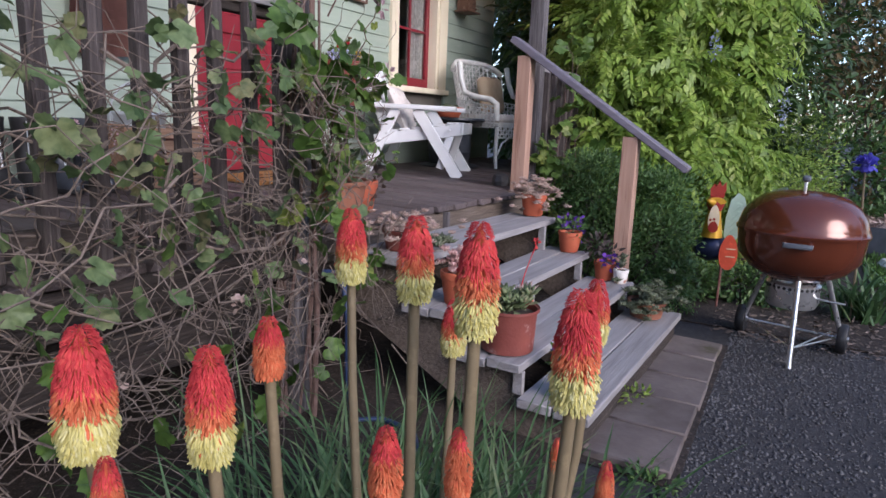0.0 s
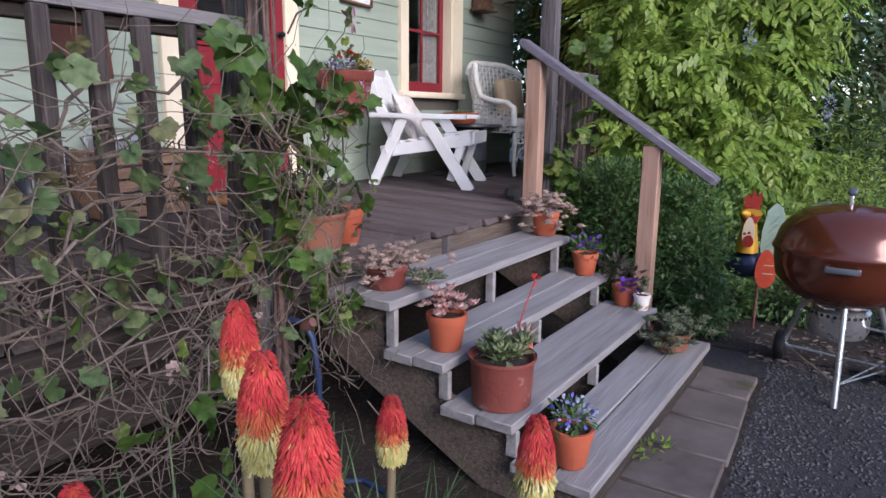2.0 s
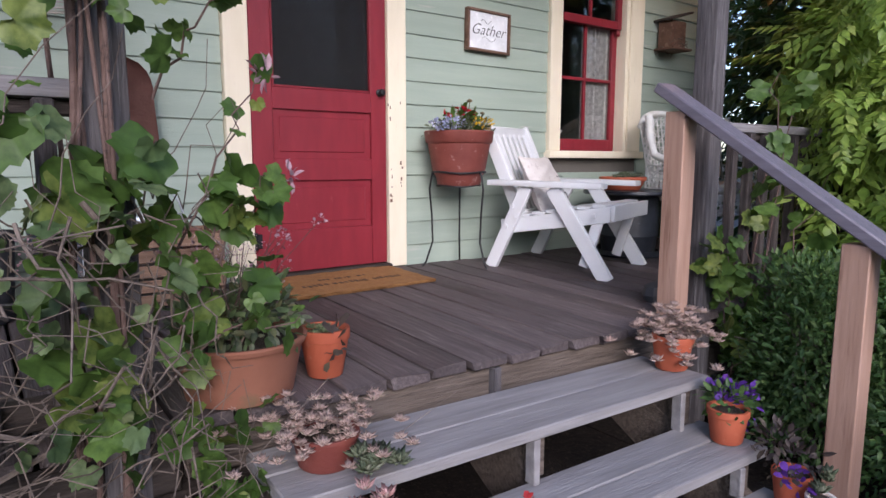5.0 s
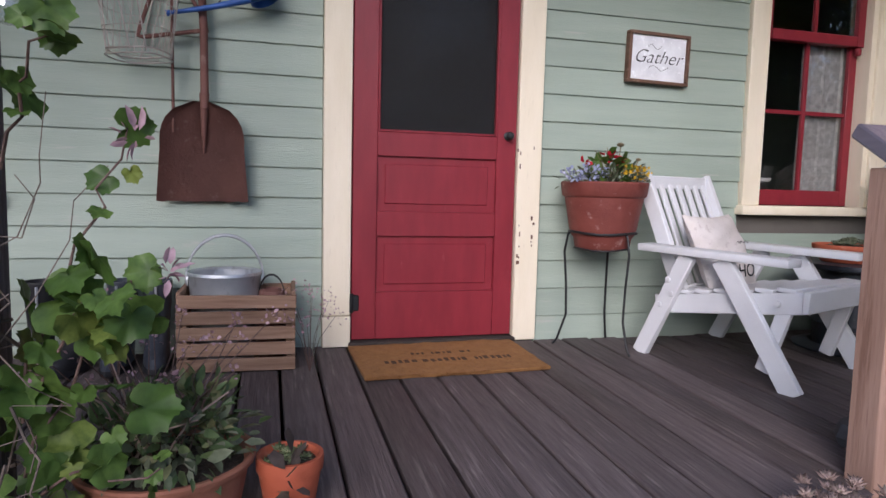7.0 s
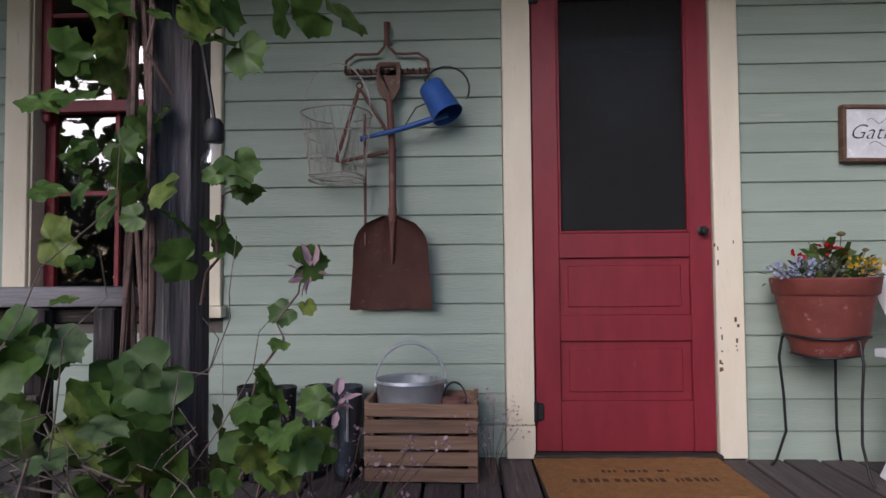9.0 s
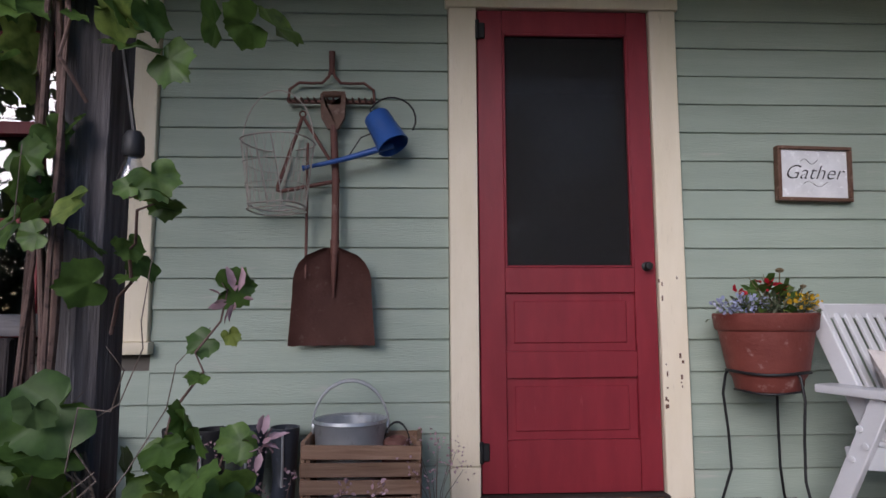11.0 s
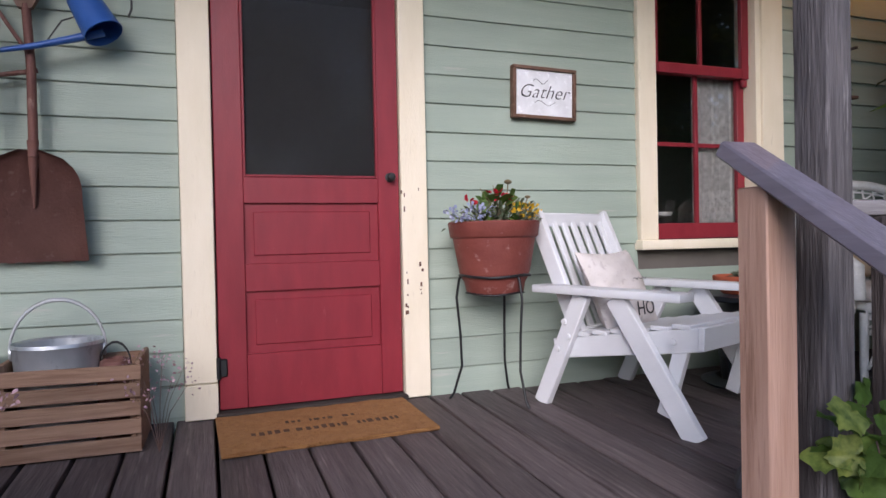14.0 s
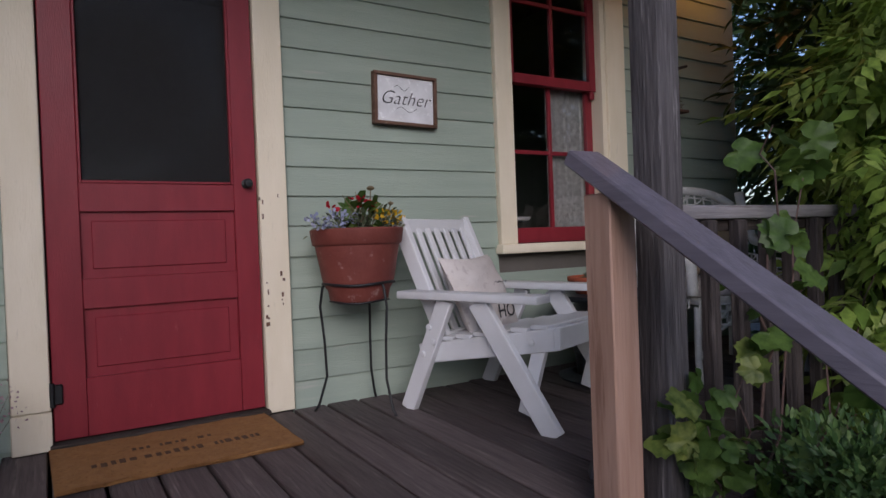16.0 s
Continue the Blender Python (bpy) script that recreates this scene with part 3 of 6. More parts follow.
part("threshold", block(-3.05, -2.955, 2.99, 3.785, 0.7605, 0.784, 0.005), OLDWOOD_Y, trim, "worn wooden threshold")

# stairs, deck front and rails
STEPS = pose(-0.86, 3.14, 0, 0, 0, -2.1) @ pose(0.87, -3.17, 0)
stairs = tagged(new("stairs"), "open wooden porch steps of grey weathered boards", "stairs", "", "structure")
stairs.matrix_basis = STEPS
TREADS = ((-1.40, -1.10, 0.618), (-1.135, -0.878, 0.440), (-0.885, -0.61, 0.300), (-0.615, -0.343, 0.172))
for i, (a, b, z) in enumerate(TREADS):
    w = (b - a - 0.005) / 2
    for x in (a, b - w):
        bm = block(-w / 2, w / 2, -0.775, 0.775, -0.036, 0, 0.004)
        part("tread_board", bm, TREAD, stairs, "", pose(x + w / 2, 3.17 + 0.004 * (i % 2), z + 0.002 * rng.normal(), 0.15 * rng.normal(), 0, 0.1 * rng.normal()))
for y in (2.47, 3.17, 3.86):
    part("stringer", beam((-1.46, y, 0.485), (-0.40, y, -0.06), 0.04, 0.20, 0.004), FASCIA, stairs, "sloping stringer of brown timber")
    for x0, x1, z0, z1 in ((-1.43, -1.13, 0.45, 0.58), (-1.12, -0.90, 0.30, 0.402), (-0.87, -0.64, 0.16, 0.262), (-0.60, -0.375, 0.0, 0.134)):
        part("step_bracket", block(x0, x1, y - 0.018, y + 0.018, z0, z1, 0.003), FASCIA, stairs)
for y in (2.475, 3.17, 3.84):
    for x, z0, z1 in ((-1.125, 0.44, 0.58), (-0.895, 0.30, 0.402), (-0.63, 0.172, 0.262)):
        part("riser_block", block(x - 0.02, x + 0.02, y - 0.045, y - 0.021, z0, z1, 0.003), TREAD, stairs)
part("base_board", block(-0.405, -0.37, 2.44, 3.95, 0.0, 0.10, 0.004), OLDWOOD_Y, stairs)

fascia = tagged(new("trim_deck_front"), "rough brown boards under the deck's front edge", "trim", "", "structure")
for a, b in ((2.25, 3.222), (3.258, 4.36)):
    part("fascia_board", block(-0.035, 0.0, a - 3.27, b - 3.27, 0.565, 0.682, 0.004), FASCIA, fascia, "", pose(-1.435, 3.27, 0, 0, 0, -2.2))
part("cleat", block(-1.45, -1.412, 3.225, 3.255, 0.56, 0.684, 0.003), OLDWOOD_Z, fascia)
for i, (z0, z1) in enumerate(((0.56, 0.684), (0.40, 0.545))):
    part("skirt_board", block(-1.46 - 0.01 * i, -1.425 - 0.01 * i, -1.6, 2.23, z0, z1, 0.005), OLDWOOD_Y, fascia, "", pose(0, 0, 0, 0.5 * rng.normal(), 0, 0))
for a in (4.40,):
    part("skirt_board", block(-1.46, -1.425, a, 7.0, 0.56, 0.684, 0.005), OLDWOOD_Y, fascia)
    part("skirt_board", block(-1.48, -1.445, a, 7.0, 0.38, 0.54, 0.005), OLDWOOD_Y, fascia)
part("foundation_board", block(-3.06, -3.03, -1.6, 7.0, 0.0, 0.70), OLDWOOD_Y, fascia)


def porch_post(x0, x1, y0, y1, label, foot=0.0):
    p = thing("porch_post", label, "post", pose((x0 + x1) / 2, (y0 + y1) / 2, foot), "porch posts")
    w, h = (x1 - x0) / 2, (y1 - y0) / 2
    bm = bmesh.new()
    box(bm, -w, w, -h, h, 0, 3.215 - foot)
    soft_edges(bm, 0.006, 2)
    part("shaft", bm, OLDWOOD_Z, p)
    return p


porch_post(-1.52, -1.42, 2.062, 2.162, "grey weathered square post wrapped in grape vine")
porch_post(-1.485, -1.39, 4.37, 4.456, "grey weathered square porch post beside the steps")
porch_post(-1.52, -1.42, 6.95, 7.05, "dark porch post in the wisteria")
porch_post(-1.48, -1.38, -1.0, -0.9, "grey weathered square porch post")


def porch_rail(name, x, y0, y1, first, label):
    r = thing(name, label, "railing", pose(x, y0, deck_z(x)), "porch railings")
    n = y1 - y0
    z = 1.535 - deck_z(x)
    part("top_rail", block(-0.045, 0.045, 0, n, z - 0.04, z, 0.005, 2), RAILTOP_Y, r)
    part("under_rail", block(-0.018, 0.018, 0, n, z - 0.075, z - 0.042, 0.004), OLDWOOD_Y, r)
    part("bottom_rail", block(-0.02, 0.02, 0, n, 0.06, 0.13, 0.004), OLDWOOD_Y, r)
    bm = mesh_of(block(-0.019, 0.019, -0.02, 0.02, 0.02, z - 0.042, 0.004), "baluster")
    y = first - y0
    while y > 0.1:
        y -= 0.134
    while y < n - 0.03:
        if y > 0.03:
            part("baluster", bm, BALUSTER, r, "", pose(0.038, y, 0, rng.normal() * 0.4, 0, 0))
        y += 0.134
    return r


porch_rail("porch_railing", -1.46, -0.9, 2.06, 1.86, "grey weathered porch railing overgrown with bare vines")
porch_rail("porch_railing", -1.46, 4.474, 6.95, 4.60, "grey weathered porch railing with vine leaves")

# stair handrail with two cedar posts
hr = thing("stair_handrail", "cedar stair handrail with a grey sloping top board", "handrail", pose(-1.425, 4.207, 0))
part("upper_post", block(-0.045, 0.045, -0.04, 0.05, 0.70, 1.565, 0.004), CEDAR, hr, "pale reddish cedar post")
part("lower_post", block(0.65, 0.74, -0.04, 0.05, 0.0, 1.10, 0.004), CEDAR, hr, "pale reddish cedar post")
part("hand_board", beam((-0.09, 0, 1.668), (1.03, 0, 0.925), 0.11, 0.042, 0.006), RAILTOP, hr, "grey sloping top board")

# ---- things on the wall ----
def on_wall(y, z, x=-2.985):
    return pose(x, y, z)


sign = thing("wall_sign", "white sign lettered Gather in a brown wooden frame on the siding", "sign", pose(-3.006, 4.498, 2.145, -1.2, 0, 0))
for a, b, c, e in ((-0.17, 0.17, 0.108, 0.123), (-0.17, 0.17, -0.123, -0.108), (-0.17, -0.153, -0.107, 0.107), (0.153, 0.17, -0.107, 0.107)):
    part("frame", block(0.0, 0.036, a, b, c, e, 0.002), FRAMEWOOD, sign)
part("sign_board", block(0.0, 0.022, -0.153, 0.153, -0.108, 0.108, 0.001), PAPER, sign)
FACE = Matrix(((0, 0, 1, 0), (1, 0, 0, 0), (0, 1, 0, 0), (0, 0, 0, 1)))
letters("lettering", "Gather", 0.092, INK, sign, Matrix.Translation((0.0226, -0.004, 0.004)) @ FACE, 0.4, 1.02, 0.0012)
for k, (y0, y1, z0) in enumerate(((-0.06, 0.02, 0.055), (-0.05, 0.06, -0.046))):
    part("flourish", tube(bmesh.new(), [(0.0226, y0 + (y1 - y0) * i / 8, z0 + 0.012 * math.sin(i * 0.9)) for i in range(9)], 0.0011, 5), INK, sign)

shovel = thing("scoop_shovel", "rusty broad scoop shovel hanging blade down on the siding", "shovel", on_wall(2.385, 1.403))
bm = bmesh.new()
N, M = 18, 14
grid = []
for j in range(M):
    t = j / (M - 1)
    w = 0.178 - 0.03 * t if t < 0.6 else 0.16 * math.sqrt(max(0.0, 1 - ((t - 0.6) / 0.405) ** 2.4)) + 0.002
    row = []
    for i in range(N):
        s = 2 * i / (N - 1) - 1
        lip = 0.045 * abs(s) ** 4 * (1 - 0.5 * t) + 0.06 * max(0, t - 0.7) - 0.012 * math.exp(-(s / 0.16) ** 2) * (t > 0.5)
        row.append(bm.verts.new((0.012 + lip + 0.03 * t, w * s, 0.405 * t + 0.006 * rng.random() * (j == 0))))
    grid.append(row)
for a, b in zip(grid, grid[1:]):
    for i in range(N - 1):
        bm.faces.new((a[i], a[i + 1], b[i + 1], b[i]))
bmesh.ops.solidify(bm, geom=bm.faces[:], thickness=0.003)
part("blade", bm, RUST, shovel, "rusty scoop blade")
part("shaft", tube(bmesh.new(), [(0.056, 0.008, 0.38), (0.055, 0.01, 0.42), (0.045, 0.008, 0.7), (0.036, -0.005, 0.93)], 0.017, 12, 0.0155), RUST, shovel)
part("socket", tube(bmesh.new(), [(0.03, 0.003, 0.20), (0.044, 0.005, 0.31), (0.055, 0.009, 0.44)], 0.004, 10, 0.02), RUST, shovel)
hd = plate([(-0.022, 0.0), (0.022, 0.0), (0.05, 0.05), (0.054, 0.15), (0.046, 0.158), (0.036, 0.15), (0.034, 0.105), (-0.034, 0.105), (-0.036, 0.15), (-0.046, 0.158), (-0.054, 0.15), (-0.05, 0.05)], 0.026, pose(0.036, -0.007, 0.915, 0, 0, 90))
part("handle_yoke", hd, FRAMEWOOD, shovel, "worn wooden D-handle")
part("grip", tube(bmesh.new(), [(0.036, -0.052, 1.068), (0.036, 0.0, 1.07), (0.036, 0.042, 1.068)], 0.014, 12), FRAMEWOOD, shovel)

rake = thing("rake_head", "rusty iron bow rake head hanging on the siding", "rake", on_wall(2.367, 2.448))
part("tine_bar", block(0.0, 0.014, -0.185, 0.185, -0.008, 0.008, 0.003), RUST, rake)
tine = mesh_of(lathe(bmesh.new(), [(0.0055, 0), (0.005, 0.035), (0.001, 0.062), (0, 0.064)], 8), "tine")
for i in range(14):
    part("tine", tine, RUST, rake, "", pose(0.012, -0.175 + 0.35 * i / 13, 0.0, 0, 90, 0))
for s in (-1, 1):
    pts = [(0.008, s * 0.185, 0.0), (0.008, s * 0.18, 0.055), (0.008, s * 0.14, 0.085), (0.008, s * 0.085, 0.083), (0.008, s * 0.04, 0.085), (0.008, s * 0.012, 0.115), (0.008, s * 0.006, 0.15)]
    part("bow", tube(bmesh.new(), pts, 0.0062, 8), RUST, rake)
part("ferrule", tube(bmesh.new(), [(0.008, 0, 0.125), (0.008, 0, 0.225)], 0.011, 12, 0.014), RUST, rake)

can = thing("watering_can", "small blue enamel watering can hung mouth down by its handle", "watering can", on_wall(2.60, 2.30, -2.90))
tilt = Matrix.Rotation(radians(28), 4, "X") @ Matrix.Rotation(radians(-16), 4, "Y")
part("body", lathe(bmesh.new(), [(0, -0.078), (0.053, -0.08), (0.056, -0.076), (0.058, -0.04), (0.0585, -0.036), (0.061, 0.0), (0.066, 0.07), (0.069, 0.082), (0.067, 0.084), (0.063, 0.07), (0.055, -0.07), (0, -0.072)], 32, tilt @ pose(0, 0, 0, 180, 0, 0)), BLUE, can)
part("spout", tube(bmesh.new(), [(0.0, 0.035, -0.058), (0.0, -0.06, -0.09), (0.0, -0.18, -0.125), (0.0, -0.325, -0.158)], 0.017, 12, 0.008), BLUE, can)
part("rose", tube(bmesh.new(), [(0.0, -0.322, -0.157), (0.0, -0.34, -0.162)], 0.010, 10, 0.013), BLUE, can)
part("handle", tube(bmesh.new(), [(0.0, -0.05, 0.05)] + [(0.0, 0.03 + 0.1 * math.cos(a), 0.05 + 0.095 * math.sin(a)) for a in np.linspace(2.7, -0.5, 11)], 0.004, 8), IRON, can, "black wire bail")
part("brace", tube(bmesh.new(), [(0, -0.03, 0.0), (0, -0.1, -0.03), (0, -0.15, -0.11)], 0.003, 6), IRON, can)

basket = thing("egg_basket", "pale wire egg basket hanging on the siding", "basket", on_wall(2.165, 1.955, -2.87))
rim = lambda r, z, k=24: [(r * math.cos(a), r * math.sin(a), z + 0.004 * math.sin(3 * a)) for a in np.linspace(0, 6.2832, k + 1)]
for r, z, th in ((0.15, 0.285, 0.0035), (0.115, 0.02, 0.0035), (0.118, 0.0, 0.003), (0.128, 0.10, 0.0013), (0.138, 0.19, 0.0013), (0.07, -0.003, 0.0015)):
    part("hoop", tube(bmesh.new(), rim(r, z), th, 6), WIRE, basket)
for i in range(26):
    a, b = 6.2832 * i / 26, 6.2832 * (i + 1.6) / 26
    p = [(0.15 * math.cos(a), 0.15 * math.sin(a), 0.285), (0.131 * math.cos((a + b) / 2), 0.131 * math.sin((a + b) / 2), 0.15), (0.115 * math.cos(b), 0.115 * math.sin(b), 0.01)]
    part("wire", tube(bmesh.new(), p, 0.0011 if i % 6 else 0.003, 5), WIRE, basket)
    p = [(0.15 * math.cos(b), 0.15 * math.sin(b), 0.285), (0.115 * math.cos(a), 0.115 * math.sin(a), 0.01)]
    part("wire", tube(bmesh.new(), p, 0.0010, 5), WIRE, basket)
part("bail", tube(bmesh.new(), [(0, 0.145 * math.cos(a), 0.285 + 0.22 * math.sin(a)) for a in np.linspace(0, math.pi, 14)], 0.0026, 6), WIRE, basket)
bell = thing("triangle_bell", "rusty iron dinner triangle with its striker rod", "triangle bell", on_wall(2.245, 2.374, -2.955))
part("triangle", tube(bmesh.new(), [(0, 0.003, 0), (0, -0.095, -0.30), (0, -0.097, -0.318), (0, -0.08, -0.322), (0, 0.165, -0.275)], 0.0085, 8), RUST, bell)
part("triangle_side", tube(bmesh.new(), [(0.0, 0.006, 0), (0, 0.085, -0.13), (0, 0.15, -0.235)], 0.0075, 8), RUST, bell)
part("ring", tube(bmesh.new(), [(0, 0.004 + 0.013 * math.cos(a), 0.012 + 0.013 * math.sin(a)) for a in np.linspace(0, 6.28, 12)], 0.004, 6), RUST, bell)
part("striker", tube(bmesh.new(), [(0.02, 0.03, -0.12), (0.02, 0.03, -0.69)], 0.006, 8), RUST, bell)

bird = thing("birdhouse", "small brown wooden birdhouse with dry twigs on the wall", "birdhouse", pose(-2.93, 6.27, 2.21))
part("body", block(-0.06, 0.06, -0.09, 0.09, 0.0, 0.2, 0.004), FRAMEWOOD, bird)
part("roof", beam((0, -0.12, 0.2), (0, 0.12, 0.27), 0.2, 0.016), OLDWOOD_Y, bird)
part("perch_shelf", block(-0.07, 0.1, -0.12, 0.12, -0.016, 0.0, 0.003), FRAMEWOOD, bird)
bm = bmesh.new()
for i in range(40):
    a = rng.normal(size=3) * (0.05, 0.08, 0.02)
    tube(bm, [a + (0.03, 0, 0.02), a + (0.03, 0, 0.02) + rng.normal(size=3) * (0.03, 0.05, 0.03)], 0.002, 4)
tagged(part("twigs", bm, TWIG, bird), kind="stuff")

bulb = thing("string_light", "unlit clear bulb in a black socket on the post", "string light", pose(-1.40, 2.215, 1.82))
part("socket", lathe(bmesh.new(), [(0, 0.04), (0.012, 0.04), (0.018, 0.03), (0.019, 0.0), (0.016, -0.006), (0, -0.006)], 16), BLACKRUB, bulb)
gl = part("bulb", lathe(bmesh.new(), [(0.012, -0.006), (0.016, -0.02), (0.026, -0.045), (0.024, -0.062), (0.012, -0.074), (0, -0.077)], 18), GLASS, bulb, "clear glass bulb")
part("cable", tube(bmesh.new(), [(0, 0, 0.04), (-0.01, -0.03, 0.2), (-0.02, -0.06, 0.5), (-0.02, -0.05, 1.1)], 0.004, 6), BLACKRUB, bulb)

# Bulb added out of view to cast the warm glow on the far siding.
lit = thing("string_light", "unseen lit amber bulb added by the siding for its warm glow", "string light", pose(-2.72, 6.74, 3.22))
part("socket", lathe(bmesh.new(), [(0, 0.04), (0.012, 0.04), (0.018, 0.03), (0.019, 0.0), (0.016, -0.006), (0, -0.006)], 16), BLACKRUB, lit)
am, _, an, _, ap = nodes_of("amber_filament")
ap.inputs["Base Color"].default_value, ap.inputs["Emission Color"].default_value, ap.inputs["Emission Strength"].default_value = (0.8, 0.4, 0.1, 1), (1.0, 0.42, 0.10, 1), 90.0
part("bulb", lathe(bmesh.new(), [(0.012, -0.006), (0.016, -0.02), (0.026, -0.045), (0.024, -0.062), (0.012, -0.074), (0, -0.077)], 18), am, lit, "glowing amber bulb")
part("cable", tube(bmesh.new(), [(0, 0, 0.04), (0.005, 0.0, 0.15), (0.01, 0.01, 0.275)], 0.004, 6), BLACKRUB, lit)

# ---- things on the deck ----
crate = thing("wooden_crate", "slatted pine crate on the deck holding a bucket", "crate", pose(-2.815, 2.53, deck_z(-2.815) + 0.002, 0, 1.4, -2))
for z in (0.0, 0.062, 0.124, 0.186, 0.248):
    for x in (-0.135, 0.125):
        part("slat", block(x, x + 0.011, -0.22, 0.22, z + 0.004, z + 0.055, 0.002), CRATEWOOD, crate, "", pose(0, 0, 0, 0.3 * rng.normal(), 0, 0))
for y in (-0.22, 0.203):
    part("end_panel", block(-0.124, 0.124, y, y + 0.017, 0.004, 0.316, 0.003), CRATEWOOD, crate)
part("bottom", block(-0.124, 0.124, -0.2, 0.2, 0.006, 0.016, 0.002), CRATEWOOD, crate)
for y in (-0.2, 0.185):
    for x in (-0.123, 0.105):
        part("corner_post", block(x, x + 0.018, y, y + 0.017, 0.017, 0.30, 0.002), CRATEWOOD, crate)
bucket = thing("metal_bucket", "ribbed galvanised bucket with a wire bail in the crate", "bucket", pose(-2.83, 2.475, 0.778) @ Matrix.Diagonal((1.08, 1.1, 1.75, 1)))
part("body", lathe(bmesh.new(), [(0, 0), (0.1, 0), (0.104, 0.006), (0.115, 0.09), (0.118, 0.093), (0.116, 0.098), (0.12, 0.13), (0.123, 0.133), (0.121, 0.138), (0.126, 0.19), (0.131, 0.196), (0.129, 0.203), (0.122, 0.198), (0.117, 0.13), (0.1, 0.012), (0, 0.01)], 36), ZINC, bucket)
part("bail", tube(bmesh.new(), [(0.0, 0.134 * math.cos(a), 0.185 + 0.10 * math.sin(a)) for a in np.linspace(-0.12, math.pi + 0.12, 18)], 0.0042, 6), ZINC, bucket)
for s in (-1, 1):
    part("ear", lathe(bmesh.new(), [(0, 0), (0.014, 0), (0.014, 0.006), (0, 0.007)], 10, pose(0, s * 0.127, 0.182, -90 * s, 0, 0)), ZINC, bucket)
clay = thing("small_clay_jar", "small round rusty jar with a wire handle in the crate", "jar", pose(-2.80, 2.655, 0.778) @ Matrix.Diagonal((1, 1, 1.85, 1)))
part("body", lathe(bmesh.new(), [(0, 0), (0.05, 0), (0.06, 0.05), (0.058, 0.11), (0.05, 0.15), (0.03, 0.155), (0.028, 0.14), (0, 0.135)], 24), RUST, clay)
part("handle", tube(bmesh.new(), [(0, 0.05 * math.cos(a), 0.14 + 0.045 * math.sin(a)) for a in np.linspace(0, math.pi, 10)], 0.0025, 6), IRON, clay)


def boot(x, y, rz, label, mat=None):
    b = thing("rubber_boot", label, "boot", pose(x, y, deck_z(x) + 0.003, 0, 0, rz), "boots by the wall")
    bm = bmesh.new()
    rings = []
    for z, cx, rx, ry in ((0.0, 0.05, 0.125, 0.046), (0.03, 0.05, 0.128, 0.049), (0.055, 0.045, 0.12, 0.048), (0.085, 0.015, 0.085, 0.046), (0.12, -0.012, 0.06, 0.045), (0.17, -0.02, 0.055, 0.046), (0.24, -0.02, 0.06, 0.052), (0.315, -0.018, 0.064, 0.056), (0.325, -0.018, 0.067, 0.058), (0.335, -0.018, 0.066, 0.057), (0.335, -0.018, 0.06, 0.052), (0.2, -0.018, 0.05, 0.042)):
        rings.append([bm.verts.new((cx + rx * math.cos(a), ry * math.sin(a), z)) for a in np.linspace(0, 6.2832, 21)[:-1]])
    for a, c in zip(rings, rings[1:]):
        for j in range(20):
            bm.faces.new((a[j], a[(j + 1) % 20], c[(j + 1) % 20], c[j]))
    bm.faces.new(rings[0][::-1])
    part("upper", bm, mat or RUBBER, b)
    bm = bmesh.new()
    lathe(bm, [(0, 0), (1, 0), (1.02, 0.5), (1.0, 1), (0, 1)], 22, Matrix.Translation((0.05, 0, -0.001)) @ Matrix.Diagonal((0.13, 0.051, 0.02, 1)))
    part("sole", bm, BLACKRUB, b)
    part("pull_strap", tube(bmesh.new(), [(-0.08, -0.012, 0.31), (-0.087, 0, 0.335), (-0.08, 0.012, 0.31)], 0.004, 5), BLACKRUB, b)
    part("side_seam", tube(bmesh.new(), [(0.052, 0.0, 0.12), (0.047, 0.0, 0.2), (0.05, 0.0, 0.32)], 0.005, 5), ZINC, b, "pale worn seam")


for x, y, label in ((-2.60, 2.12, "dry dusky-pink flower sprays in front of the boots"), (-2.66, 2.80, "dry dusky-pink flower sprays beside the crate")):
    spray = thing("dried_flower", label, "plant", pose(x, y, deck_z(x)))
    bm = bmesh.new()
    heads = []
    for i in range(9):
        d = rng.normal(size=3) * (0.06, 0.07, 0.0) + (0, 0, 0.2 + 0.12 * rng.random())
        tube(bm, [(0, 0, 0), d * (0.4, 0.4, 0.6), d], 0.0016, 4, 0.0008)
        heads.append(d)
    tagged(part("stalk", bm, CANE, spray), kind="stuff")
    h = np.repeat(np.array(heads), 16, 0) + 0.022 * rng.normal(size=(144, 3))
    tagged(part("blossom", leaves_mesh("blossom", h, rand_dirs(144), rand_dirs(144), 0.008 + 0.006 * rng.random(144), PETAL), PINKPETAL, spray), kind="stuff")


boot(-2.86, 2.085, -8, "tall grey-blue rubber boot standing against the siding")
boot(-2.86, 2.215, 4, "tall grey-blue rubber boot standing beside the crate")
boot(-2.84, 1.93, -20, "tall black rubber boot standing against the siding", BLACKRUB)
boot(-2.86, 1.80, 6, "tall black rubber boot standing against the siding", BLACKRUB)
boot(-2.86, 1.45, 0, "tall black rubber boot standing under the window", BLACKRUB)
boot(-2.86, 1.33, 5, "tall black rubber boot standing under the window", BLACKRUB)

